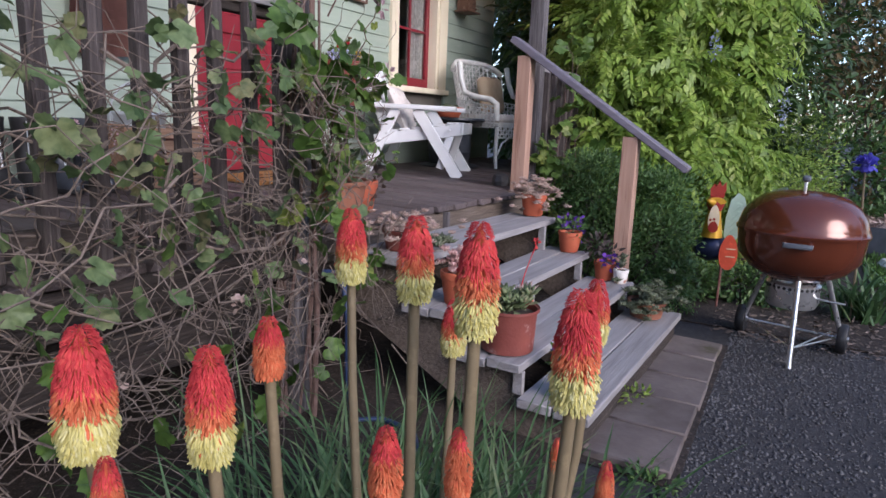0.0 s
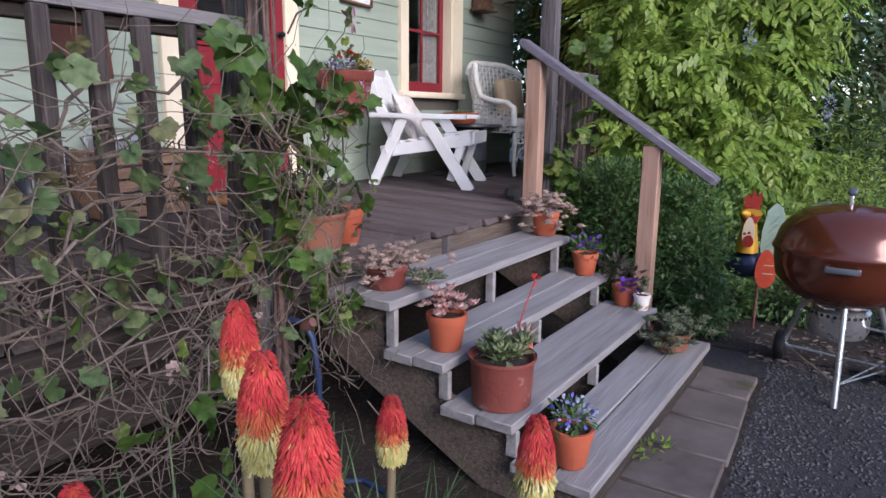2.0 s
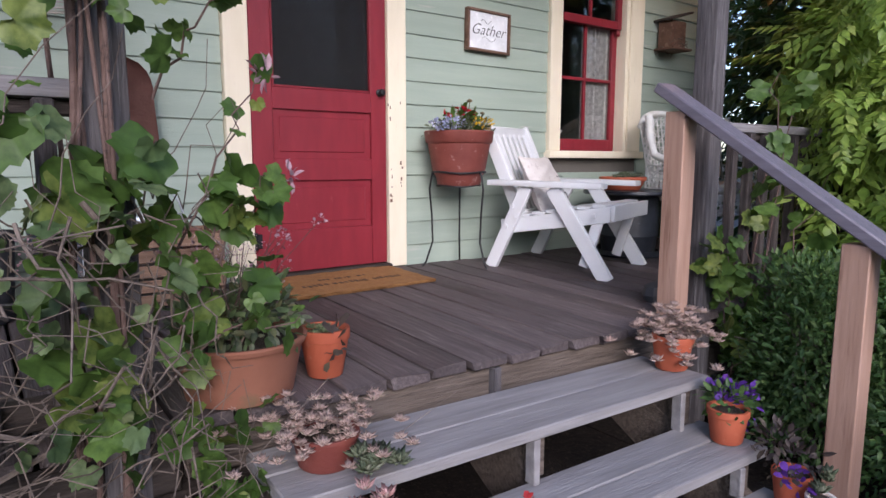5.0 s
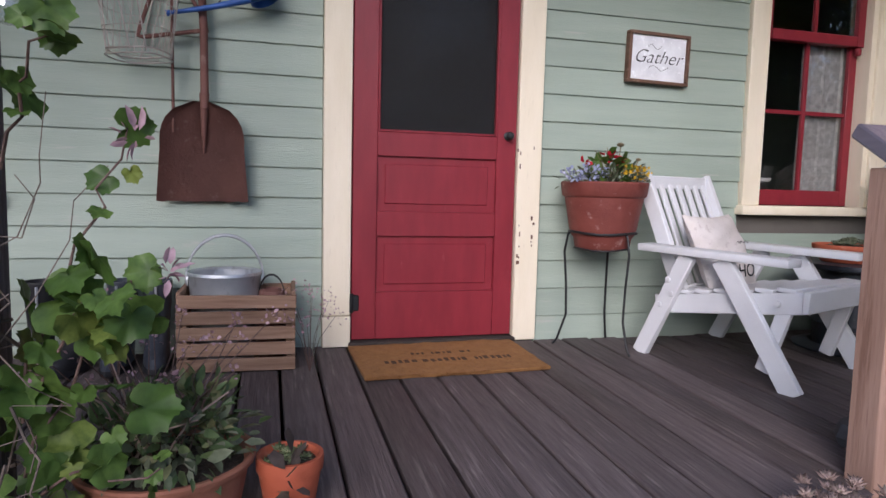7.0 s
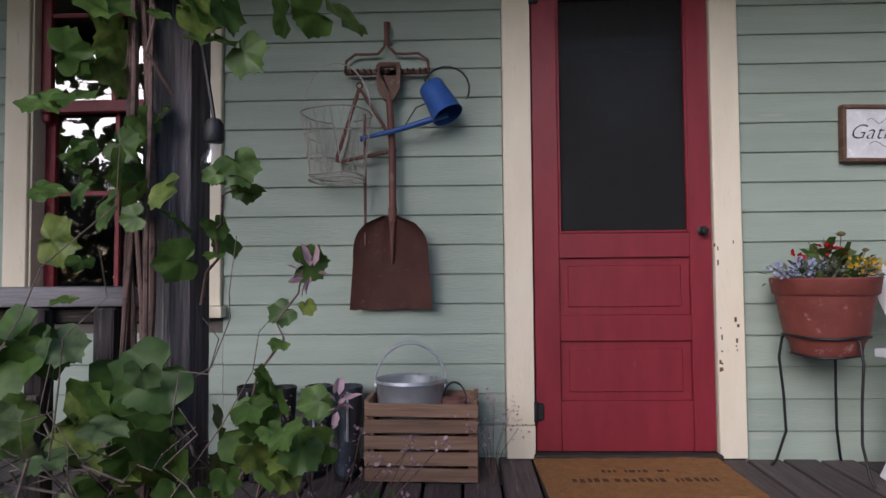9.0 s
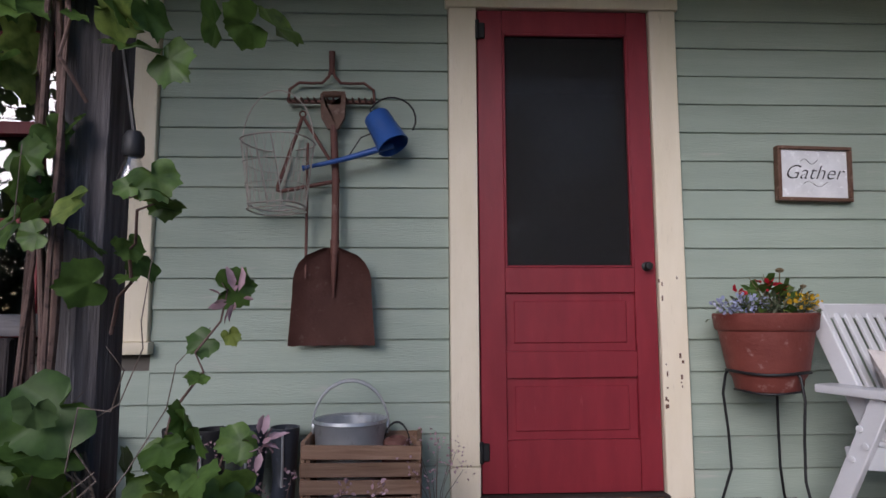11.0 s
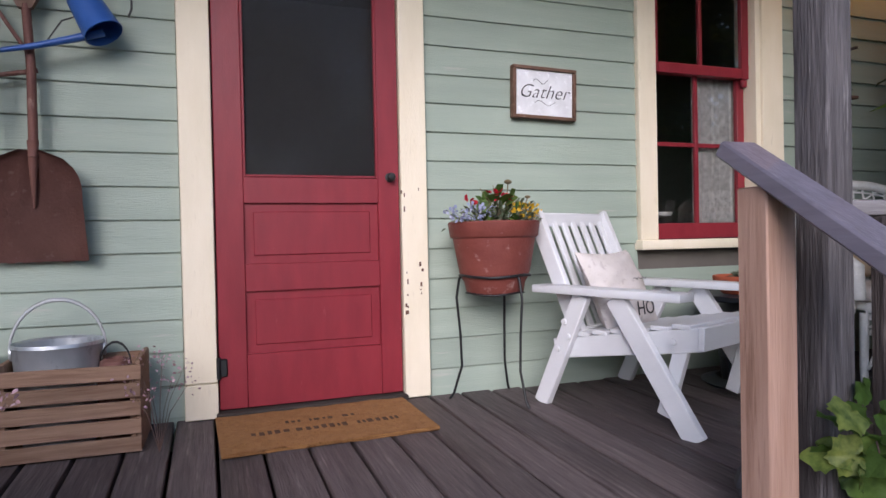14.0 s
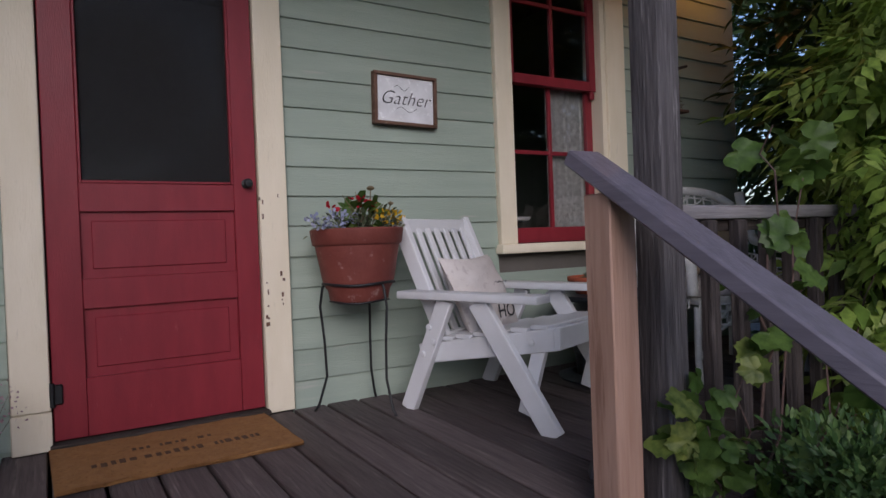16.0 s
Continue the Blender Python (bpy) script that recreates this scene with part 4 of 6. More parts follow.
mat_ob = thing("door_mat", "brown coir door mat with worn dark lettering", "door mat", pose(-2.725, 3.375, deck_z(-2.725) + 0.003, 0, 1.43, 1.5))
bm = bmesh.new()
box(bm, -0.225, 0.225, -0.385, 0.385, 0, 0.014)
bmesh.ops.subdivide_edges(bm, edges=bm.edges[:], cuts=10, use_grid_fill=True)
for v in bm.verts:
    v.co.z += 0.0015 * rng.normal() if v.co.z > 0.01 else 0
    v.co.x += 0.003 * rng.normal() * (abs(v.co.x) > 0.22)
part("mat", bm, COIR, mat_ob)
for row, (xc, h, wds) in enumerate(((-0.05, 0.03, (0.06, 0.10, 0.06)), (0.055, 0.05, (0.13, 0.20, 0.16)))):
    y = -sum(wds) / 2 - 0.03 * (len(wds) - 1) / 2
    for w in wds:
        k = 0.0
        while k < w - 0.01:
            s = 0.012 + 0.02 * rng.random()
            part("worn_lettering", block(xc - h / 2 * (0.5 + 0.5 * rng.random()), xc + h / 2 * (0.5 + 0.5 * rng.random()), y + k, y + k + s * 0.7, 0.0145, 0.0172, 0.0008), COIRTEXT, mat_ob)
            k += s + 0.004
        y += w + 0.03


def pot_mesh(r, h, lip=0.18, taper=0.72, wall=0.008, n=30):
    """Flower pot: top radius r, height h, a straight lip band at the top."""
    lz = h * (1 - lip)
    return lathe(bmesh.new(), [(0, 0), (r * taper * 0.94, 0), (r * taper, 0.004), (r * 0.93, lz - 0.003), (r * 0.935, lz), (r * 0.99, lz + 0.002), (r, lz + 0.006), (r * 1.01, h - 0.005), (r * 0.995, h), (r - wall * 1.2, h), (r - wall * 1.6, h - 0.006), (r * 0.9 - wall, h * 0.86), (0, h * 0.86)], n)


def pot(x, y, z, r, h, label, mat=None, lip=0.18, taper=0.72, group="pots on the steps", cat="plant pot"):
    p = thing("plant_pot", label, cat, pose(x, y, z, 0, 0, 360 * rng.random()), group)
    part("pot", pot_mesh(r, h, lip, taper), mat or TERRA, p)
    part("soil", lathe(bmesh.new(), [(r * 0.88, 0), (r * 0.5, 0.006), (0, 0.009)], 20, pose(0, 0, h * 0.87)), SOIL, p)
    return p


def rosette(name, parent, n, centre, spread, size, material, up=0.4, shape=None, layers=3, label=""):
    """A tuft of pointed fleshy leaves round several hearts."""
    c = np.asarray(centre) + rng.normal(size=(n, 3)) * spread
    pts, aim, face, sz = [], [], [], []
    for q in c:
        for L in range(layers):
            for j in range(8):
                a = 6.2832 * (j + 0.5 * L) / 8
                d = np.array((math.cos(a), math.sin(a), up + 0.55 * L)) + 0.15 * rng.normal(size=3)
                pts.append(q + 0.1 * size * d)
                aim.append(d)
                face.append((-0.4 * d[0], -0.4 * d[1], 1))
                sz.append(size * (1 - 0.18 * L) * (0.8 + 0.4 * rng.random()))
    return tagged(part(name, leaves_mesh(name, pts, aim, face, np.array(sz), shape or FAT), material, parent, label), kind="stuff")


def tuft(name, parent, n, blobs, size, material, shape=OVAL, label="", droop=0.0):
    p, d = in_blobs(n, blobs, 0.7)
    aim = d + 0.6 * rand_dirs(n)
    aim[:, 2] += 0.25 - droop
    return tagged(part(name, leaves_mesh(name, p, aim, d + np.array((0, 0, 0.8)) + 0.4 * rand_dirs(n), size * (0.6 + 0.8 * rng.random(n)), shape), material, parent, label), kind="stuff")


def sprigs(name, parent, n, base, reach, up, material, r=0.0015, label=""):
    bm = bmesh.new()
    tips = []
    for i in range(n):
        b = np.array(base) + rng.normal(size=3) * reach * 0.25 * np.array((1, 1, 0.1))
        d = rng.normal(size=3) * reach
        d[2] = up * (0.6 + 0.6 * rng.random())
        mid = b + d * 0.5 + (0, 0, 0.15 * up)
        tube(bm, [b, mid, b + d], r, 4, r * 0.6)
        tips.append(b + d)
    tagged(part(name, bm, material, parent, label), kind="stuff")
    return np.array(tips)


# large glazed planter with flowers on a wire stand
stand = thing("plant_stand", "tall black wire plant stand with three curved legs", "plant stand", pose(-2.80, 4.135, 0.755))
feet = ((-0.09, -0.155), (0.165, 0.05), (-0.145, 0.12))
for fx, fy in feet:
    k = math.hypot(fx, fy)
    ux, uy = fx / k, fy / k
    pts = [(ux * 0.125, uy * 0.125, 0.565), (ux * 0.155, uy * 0.155, 0.53), (ux * 0.168, uy * 0.168, 0.45), (ux * 0.155, uy * 0.155, 0.30), (ux * 0.15, uy * 0.15, 0.15), (fx * 1.05, fy * 1.05, 0.03), (fx * 1.16, fy * 1.16, 0.004)]
    part("leg", tube(bmesh.new(), pts, 0.0055, 8), IRON, stand)
part("ring", tube(bmesh.new(), rim(0.152, 0.545), 0.006, 8), IRON, stand)
part("ring", tube(bmesh.new(), rim(0.125, 0.47), 0.004, 8), IRON, stand)
pl = thing("flower_planter", "large worn terracotta planter of mixed flowers on the wire stand", "planter", pose(-2.80, 4.135, 1.225))
part("pot", lathe(bmesh.new(), [(0, 0), (0.115, 0), (0.124, 0.008), (0.132, 0.05), (0.14, 0.06), (0.152, 0.09), (0.178, 0.235), (0.183, 0.238), (0.19, 0.245), (0.198, 0.30), (0.194, 0.306), (0.182, 0.302), (0.175, 0.25), (0, 0.25)], 40), TERRA_OLD, pl)
part("soil", lathe(bmesh.new(), [(0.178, 0.27), (0.09, 0.28), (0, 0.285)], 20), SOIL, pl)
tuft("foliage", pl, 420, [(0, 0, 0.30, 0.17, 0.17, 0.06), (0.02, 0.08, 0.32, 0.09, 0.1, 0.07)], 0.035, SAGE)
tuft("geranium_leaves", pl, 60, [(0.0, 0.02, 0.34, 0.1, 0.08, 0.07)], 0.055, GRAPE, PETAL)
st = sprigs("stems", pl, 7, (0.02, 0.02, 0.29), 0.05, 0.15, STEM, 0.002)
tuft("red_blossom", pl, 40, [(0.04, 0.005, 0.415, 0.03, 0.035, 0.02), (0.05, 0.04, 0.395, 0.015, 0.015, 0.012), (0.06, -0.14, 0.385, 0.01, 0.01, 0.01)], 0.024, REDPETAL, PETAL)
tuft("yellow_blossom", pl, 90, [(0.08, 0.12, 0.345, 0.07, 0.07, 0.035)], 0.018, YELLOWPETAL, PETAL)
tuft("blue_blossom", pl, 170, [(0.08, -0.12, 0.34, 0.08, 0.09, 0.035), (0.08, -0.2, 0.33, 0.04, 0.05, 0.03)], 0.014, LOBELIA, PETAL)
part("seed_stalk", tube(bmesh.new(), [(0.0, 0.06, 0.28), (0.0, 0.065, 0.38), (0.005, 0.07, 0.47)], 0.0025, 6), STEM, pl)
part("seed_head", lathe(bmesh.new(), [(0, 0), (0.014, 0.004), (0.018, 0.012), (0.008, 0.02), (0, 0.02)], 10, pose(0.005, 0.07, 0.468)), STEM, pl)
part("seed_stalk", tube(bmesh.new(), [(0.0, 0.1, 0.29), (0.0, 0.15, 0.37), (0.005, 0.165, 0.41)], 0.0025, 6), STEM, pl)
part("seed_head", lathe(bmesh.new(), [(0, 0), (0.011, 0.004), (0.013, 0.012), (0, 0.018)], 10, pose(0.005, 0.165, 0.405)), STEM, pl)

# white wooden porch chair; u runs forward, v across, from the near rear foot
ang = 20.5
ch = thing("porch_chair", "low white painted wooden porch chair with slatted back", "chair", pose(-2.715, 4.325, 0.752, 0, 0.8, ang))
WID = 0.575


def leg(a, b, w=0.075, t=0.034, name="leg"):
    return part(name, beam(a, b, t, w, 0.004), WHITE, ch)


for v in (0.0, WID):
    o = -1 if v == 0 else 1
    part("leg", beam((0.0, v + 0.018 * o, -0.0), (0.215, v + 0.018 * o, 0.475), 0.034, 0.072, 0.004), WHITE, ch, "rear leg")
    part("leg", beam((0.70, v + 0.02 * o, -0.012), (0.37, v + 0.02 * o, 0.475), 0.034, 0.08, 0.004), WHITE, ch, "front leg with chipped foot")
    part("brace_leg", beam((0.555, v - 0.02 * o, 0.05), (0.63, v - 0.02 * o, 0.32), 0.03, 0.055, 0.003), WHITE, ch)
    part("armrest", block(-0.02, 0.66, v - 0.052 + 0.01 * o, v + 0.052 + 0.01 * o, 0.475, 0.507, 0.006, 2), WHITE, ch)
    part("seat_rail", beam((0.05, v - 0.016 * o, 0.235), (0.70, v - 0.016 * o, 0.345), 0.03, 0.085, 0.004), WHITE, ch)
    part("back_post", beam((0.17, v - 0.05 * o, 0.25), (-0.095, v - 0.05 * o, 0.815), 0.032, 0.07, 0.004), WHITE, ch)
    for (bu, bz) in ((0.1, 0.245), (0.62, 0.335), (0.135, 0.36), (0.155, 0.30)):
        part("bolt_cap", lathe(bmesh.new(), [(0, 0), (0.014, 0), (0.012, 0.006), (0, 0.008)], 12, pose(bu, v + 0.037 * o, bz, 90 if o < 0 else -90, 0, 0)), WHITE, ch)
for i in range(7):
    v = 0.085 + i * (WID - 0.17) / 6
    part("back_slat", beam((0.15, v, 0.28), (-0.075, v, 0.775), 0.034, 0.016, 0.003, (1, 0, 0.4)), WHITE, ch)
part("back_top_rail", beam((-0.082, 0.06, 0.785), (-0.082, WID - 0.06, 0.785), 0.03, 0.06, 0.004), WHITE, ch)
part("back_low_rail", beam((0.14, 0.06, 0.30), (0.14, WID - 0.06, 0.30), 0.03, 0.06, 0.004), WHITE, ch)
for i in range(6):
    u = 0.19 + i * 0.088
    z = 0.275 + (u - 0.05) * 0.169 + 0.012
    part("seat_slat", beam((u, 0.0, z), (u, WID, z), 0.072, 0.018, 0.003), WHITE, ch)
part("front_apron", beam((0.71, -0.01, 0.35), (0.71, WID + 0.01, 0.35), 0.026, 0.085, 0.004), WHITE, ch)

pw = thing("throw_pillow", "cream linen pillow with black lettering on the white chair", "pillow", ch.matrix_basis @ pose(0.20, 0.25, 0.475, 0, -27, 0))
bm = bmesh.new()
bmesh.ops.create_grid(bm, x_segments=22, y_segments=22, size=0.19)
top = bm.verts[:]
for v in top:
    u, w = v.co.x / 0.19, v.co.y / 0.19
    e = max(0.0, (1 - u * u) * (1 - w * w)) ** 0.42
    v.co.z = 0.068 * e + 0.006 * math.sin(9 * u + 4 * w) * e
    pinch = 1 - 0.09 * (1 - min(abs(u), abs(w)) ** 2) * max(abs(u), abs(w))
    v.co.x, v.co.y = v.co.x * pinch, v.co.y * pinch
g2 = bmesh.ops.duplicate(bm, geom=bm.faces[:])
for v in [e for e in g2["geom"] if isinstance(e, bmesh.types.BMVert)]:
    v.co.z *= -1
bmesh.ops.remove_doubles(bm, verts=bm.verts[:], dist=0.0005)
part("cushion", bm, LINEN, pw, "", pose(0, 0, 0, 0, 90, 0))
letters("lettering", "HO", 0.085, INK, pw, Matrix.Translation((0.0595, 0.05, -0.112)) @ Matrix.Rotation(radians(18), 4, "Y") @ FACE, 0.0, 1.0)
part("printed_line", tube(bmesh.new(), [(0.074, 0.03 + 0.012 * i, 0.02 + 0.006 * math.sin(2.4 * i)) for i in range(9)], 0.0016, 4), INK, pw)

# dark barrel table with a shallow red pot
tb = thing("barrel_table", "dark grey barrel side table with a flat round top", "side table", pose(-2.60, 5.42, deck_z(-2.6)))
part("barrel", lathe(bmesh.new(), [(0, 0), (0.17, 0), (0.175, 0.01), (0.185, 0.12), (0.192, 0.13), (0.19, 0.14), (0.185, 0.36), (0.175, 0.40), (0, 0.40)], 32), RUBBER, tb)
part("tabletop", lathe(bmesh.new(), [(0, 0.40), (0.30, 0.40), (0.305, 0.408), (0.30, 0.425), (0, 0.427)], 40), RUBBER, tb)
part("base_ring", lathe(bmesh.new(), [(0.17, 0), (0.26, 0.0), (0.27, 0.012), (0.2, 0.03)], 32), RUBBER, tb)
rp = pot(-2.60, 5.34, deck_z(-2.6) + 0.4275, 0.15, 0.085, "shallow red clay bowl of small succulents on the table", TERRA, 0.3, 0.75, "pots on the porch")
rosette("succulents", rp, 9, (0, 0, 0.085), (0.05, 0.05, 0.005), 0.035, SAGE)

# white wicker armchair: a woven shell on a frame
wk = thing("wicker_armchair", "white woven wicker armchair with a high arched back", "armchair", pose(-2.42, 5.98, deck_z(-2.4), 0, 0, -14))


def weave(fn, nu, nv, r, parent, name, step=1):
    """Crossing strands over a surface fn(u, v): open cane work."""
    bm = bmesh.new()
    for i in range(nu + 1):
        tube(bm, [fn(i / nu, j / 14) for j in range(15)], r, 4)
    for j in range(nv + 1):
        tube(bm, [fn(i / 14, j / nv) for i in range(15)], r, 4)
    for i in range(nu):
        for j in range(nv):
            if (i + j) % 2 == 0:
                a, b = Vector(fn((i + 0.15) / nu, (j + 0.15) / nv)), Vector(fn((i + 0.85) / nu, (j + 0.85) / nv))
                tube(bm, [a, b], r, 3)
    return part(name, bm, WICKER, parent)


back = lambda u, v: (-0.27 - 0.10 * v + 0.13 * (2 * u - 1) ** 2, (u - 0.5) * (0.66 + 0.06 * v), 0.40 + (0.56 - 0.10 * (2 * u - 1) ** 4) * v)
weave(back, 16, 14, 0.0055, wk, "back_weave")
for s in (-1, 1):
    side = lambda u, v, s=s: (-0.20 + 0.46 * u, s * (0.33 + 0.02 * u), 0.36 + (0.24 - 0.06 * u) * v)
    weave(side, 11, 6, 0.0055, wk, "arm_weave")
    part("arm_roll", tube(bmesh.new(), [(-0.17, s * 0.35, 0.93), (-0.14, s * 0.355, 0.78), (-0.08, s * 0.36, 0.66), (0.06, s * 0.36, 0.62), (0.22, s * 0.36, 0.60), (0.29, s * 0.355, 0.56), (0.29, s * 0.35, 0.42)], 0.026, 10), WICKER, wk)
    for fx in (-0.22, 0.27):
        part("leg", tube(bmesh.new(), [(fx, s * 0.31, 0.36), (fx, s * 0.315, 0.12), (fx * 1.06, s * 0.32, 0.0)], 0.019, 10, 0.015), WICKER, wk)
    part("apron_scroll", tube(bmesh.new(), [(0.285, s * 0.31, 0.12), (0.285, s * 0.25, 0.22), (0.285, s * 0.12, 0.285), (0.285, 0, 0.30)], 0.009, 8), WICKER, wk)
part("top_roll", tube(bmesh.new(), [back(i / 16, 1.0) for i in range(17)], 0.024, 10), WICKER, wk)
weave(lambda u, v: (0.285, (u - 0.5) * 0.62, 0.27 + 0.13 * v), 16, 4, 0.006, wk, "front_weave")
part("seat", block(-0.24, 0.29, -0.32, 0.32, 0.37, 0.40, 0.012, 2), WICKER, wk)
cu = thing("seat_cushion", "pale grey seat cushion on the wicker armchair", "cushion", wk.matrix_basis @ pose(0.03, 0, 0.402))
part("cushion", block(-0.24, 0.26, -0.29, 0.29, 0.0, 0.075, 0.03, 3), LINEN, cu)
cu = thing("throw_pillow", "tan pillow leaning on the wicker chair's back", "pillow", wk.matrix_basis @ pose(-0.15, 0.10, 0.655, 0, -12, 12))
part("cushion", block(-0.055, 0.055, -0.19, 0.19, -0.17, 0.17, 0.05, 4), surf("tan_cotton", (0.48, 0.36, 0.24), (0.56, 0.43, 0.30), None, 0.9, 12, (1, 1, 1), 0.3, 250), cu)

rock = tagged(part("rock", lathe(bmesh.new(), [(0, 0), (0.05, 0.0), (0.062, 0.03), (0.05, 0.07), (0.02, 0.085), (0, 0.086)], 9, pose(-1.64, 4.40, deck_z(-1.64), 0, 0, 20) @ Matrix.Diagonal((1, 1.3, 1, 1))), STONE), "rough grey rock on the deck by the post", "rock")

# pots on the deck
big = pot(-1.575, 2.43, deck_z(-1.575) + 0.004, 0.185, 0.165, "wide mossy terracotta planter with a straggly plant on the deck", TERRA_MOSS, 0.12, 0.78, "pots on the porch", "planter")
tuft("leaves", big, 380, [(0, 0, 0.22, 0.17, 0.17, 0.09), (0.02, 0.1, 0.22, 0.1, 0.1, 0.08), (-0.03, -0.06, 0.27, 0.08, 0.08, 0.07)], 0.042, GRAPE_DULL)
tuft("grey_leaves", big, 220, [(0, 0, 0.21, 0.16, 0.16, 0.06)], 0.04, SAGE)
tips = sprigs("flower_stalk", big, 22, (0.0, 0.03, 0.15), 0.10, 0.27, CANE, 0.0018)
tuft("tiny_blossom", big, 260, [(*t, 0.02, 0.02, 0.02) for t in tips], 0.009, PINKPETAL, PETAL)
sprigs("dry_stalk", big, 9, (0, 0.05, 0.15), 0.09, 0.2, SUCC_PALE, 0.003)
sm = pot(-1.578, 2.69, deck_z(-1.578) + 0.003, 0.076, 0.145, "small orange terracotta pot of low succulents on the deck", TERRA, 0.24, 0.7, "pots on the porch")
rosette("succulents", sm, 10, (0, 0, 0.128), (0.025, 0.025, 0.004), 0.022, SUCC_GREEN)
tuft("trailing_leaves", sm, 14, [(-0.06, -0.06, 0.11, 0.035, 0.03, 0.06)], 0.04, DARKPLANT, PETAL)

# pots on the steps
ORIGIN = STEPS
T1, T2, T3, T4 = (t[2] + 0.003 for t in TREADS)
p = pot(-1.235, 2.545, T1, 0.085, 0.085, "shallow brown bowl of trailing pink succulents on the top step", TERRA_OLD, 0.2, 0.8)
rosette("succulents", p, 90, (0, 0.02, 0.10), (0.085, 0.09, 0.025), 0.022, SUCC_PALE)
rosette("grey_succulents", p, 8, (0.05, 0.12, 0.03), (0.03, 0.04, 0.012), 0.045, SAGE)
tagged(p, "shallow brown bowl of trailing pink and grey succulents")
p = pot(-1.23, 3.90, T1, 0.075, 0.125, "terracotta pot of pale trailing succulents on the top step", TERRA, 0.22, 0.74)
rosette("succulents", p, 100, (0, 0, 0.15), (0.06, 0.06, 0.03), 0.025, SUCC_PALE)
rosette("trailing_rosettes", p, 16, (0.02, 0.01, 0.08), (0.11, 0.11, 0.04), 0.028, SUCC_PALE)
p = pot(-0.955, 2.535, T2, 0.073, 0.13, "terracotta pot of pink succulents on the second step", TERRA, 0.22, 0.72)
rosette("succulents", p, 30, (0, 0, 0.165), (0.034, 0.034, 0.022), 0.03, SUCC_PINK, 0.8)
rosette("stem_tip", p, 1, (0.07, 0.06, 0.15), (0, 0, 0), 0.02, SUCC_PALE)
p = pot(-0.98, 3.87, T2, 0.068, 0.115, "terracotta pot of purple petunias on the second step", TERRA, 0.22, 0.74)
tuft("leaves", p, 160, [(0, 0, 0.14, 0.09, 0.09, 0.05), (-0.02, 0.09, 0.11, 0.06, 0.08, 0.06)], 0.035, BOX)
tuft("flowers", p, 90, [(0.04, 0.09, 0.10, 0.05, 0.07, 0.08), (0, 0.03, 0.17, 0.07, 0.07, 0.03)], 0.024, PURPLE, PETAL)
p = pot(-0.725, 2.53, T3, 0.116, 0.165, "large blotched glazed pot of green succulents on the third step", TERRA_OLD, 0.0, 0.86)
rosette("succulents", p, 12, (-0.02, -0.01, 0.175), (0.04, 0.04, 0.02), 0.055, SUCC_GREEN, 0.7)
tuft("leaves", p, 50, [(0.0, 0.0, 0.18, 0.07, 0.07, 0.04)], 0.045, SUCC_GREEN)
p2 = pot(-0.765, 2.70, T3, 0.062, 0.155, "slim terracotta pot with a red-stalked succulent on the third step", TERRA, 0.2, 0.75)
rosette("succulent", p2, 2, (0, 0, 0.165), (0.012, 0.012, 0.004), 0.055, SUCC_PALE, 0.9)
part("flower_stalk", tube(bmesh.new(), [(0.0, 0.0, 0.16), (-0.02, -0.02, 0.25), (-0.045, -0.03, 0.33), (-0.06, -0.04, 0.37), (-0.055, -0.05, 0.375)], 0.0026, 6), TORCH_RED, p2)
tuft("stalk_buds", p2, 8, [(-0.058, -0.045, 0.375, 0.012, 0.012, 0.01)], 0.014, TORCH_RED, PETAL)
p = pot(-0.775, 3.91, T3, 0.062, 0.105, "red terracotta pot of dark leafy plants on the third step", TERRA, 0.22, 0.76)
tuft("leaves", p, 150, [(0, 0, 0.15, 0.09, 0.09, 0.06), (-0.03, 0.04, 0.20, 0.07, 0.07, 0.05)], 0.035, DARKPLANT)
tuft("flowers", p, 24, [(-0.08, -0.05, 0.12, 0.04, 0.04, 0.05)], 0.024, PURPLE, PETAL)
p = pot(-0.672, 3.875, T3, 0.043, 0.078, "little whitewashed clay pot with a rosette plant", surf("whitewashed_clay", (0.62, 0.58, 0.54), (0.72, 0.69, 0.66), (0.40, 0.20, 0.14), 0.8, 14, (1, 1, 1), 0.2, 60, 0, (0.54, 0.62), 26), 0.2, 0.76)
rosette("succulents", p, 5, (0, 0, 0.095), (0.025, 0.025, 0.015), 0.035, SAGE, 0.8)
p = pot(-0.455, 2.505, T4, 0.068, 0.125, "terracotta pot of blue lobelia on the bottom step", TERRA, 0.24, 0.72)
tuft("leaves", p, 150, [(0, 0, 0.155, 0.065, 0.065, 0.045)], 0.026, BOX)
tuft("flowers", p, 70, [(0, 0, 0.175, 0.075, 0.075, 0.045)], 0.016, LOBELIA, PETAL)
tuft("dark_blossom", p, 20, [(0, 0, 0.175, 0.07, 0.07, 0.04)], 0.016, BLUEPETAL, PETAL)
p = pot(-0.49, 3.76, T4, 0.10, 0.09, "shallow clay bowl of grey-green sedum on the bottom step", TERRA_MOSS, 0.2, 0.8)
rosette("sedum", p, 60, (0, 0.01, 0.11), (0.07, 0.07, 0.028), 0.034, SAGE)
rosette("sedum", p, 18, (0.04, 0.06, 0.06), (0.05, 0.06, 0.03), 0.034, SAGE)

ORIGIN = Matrix()
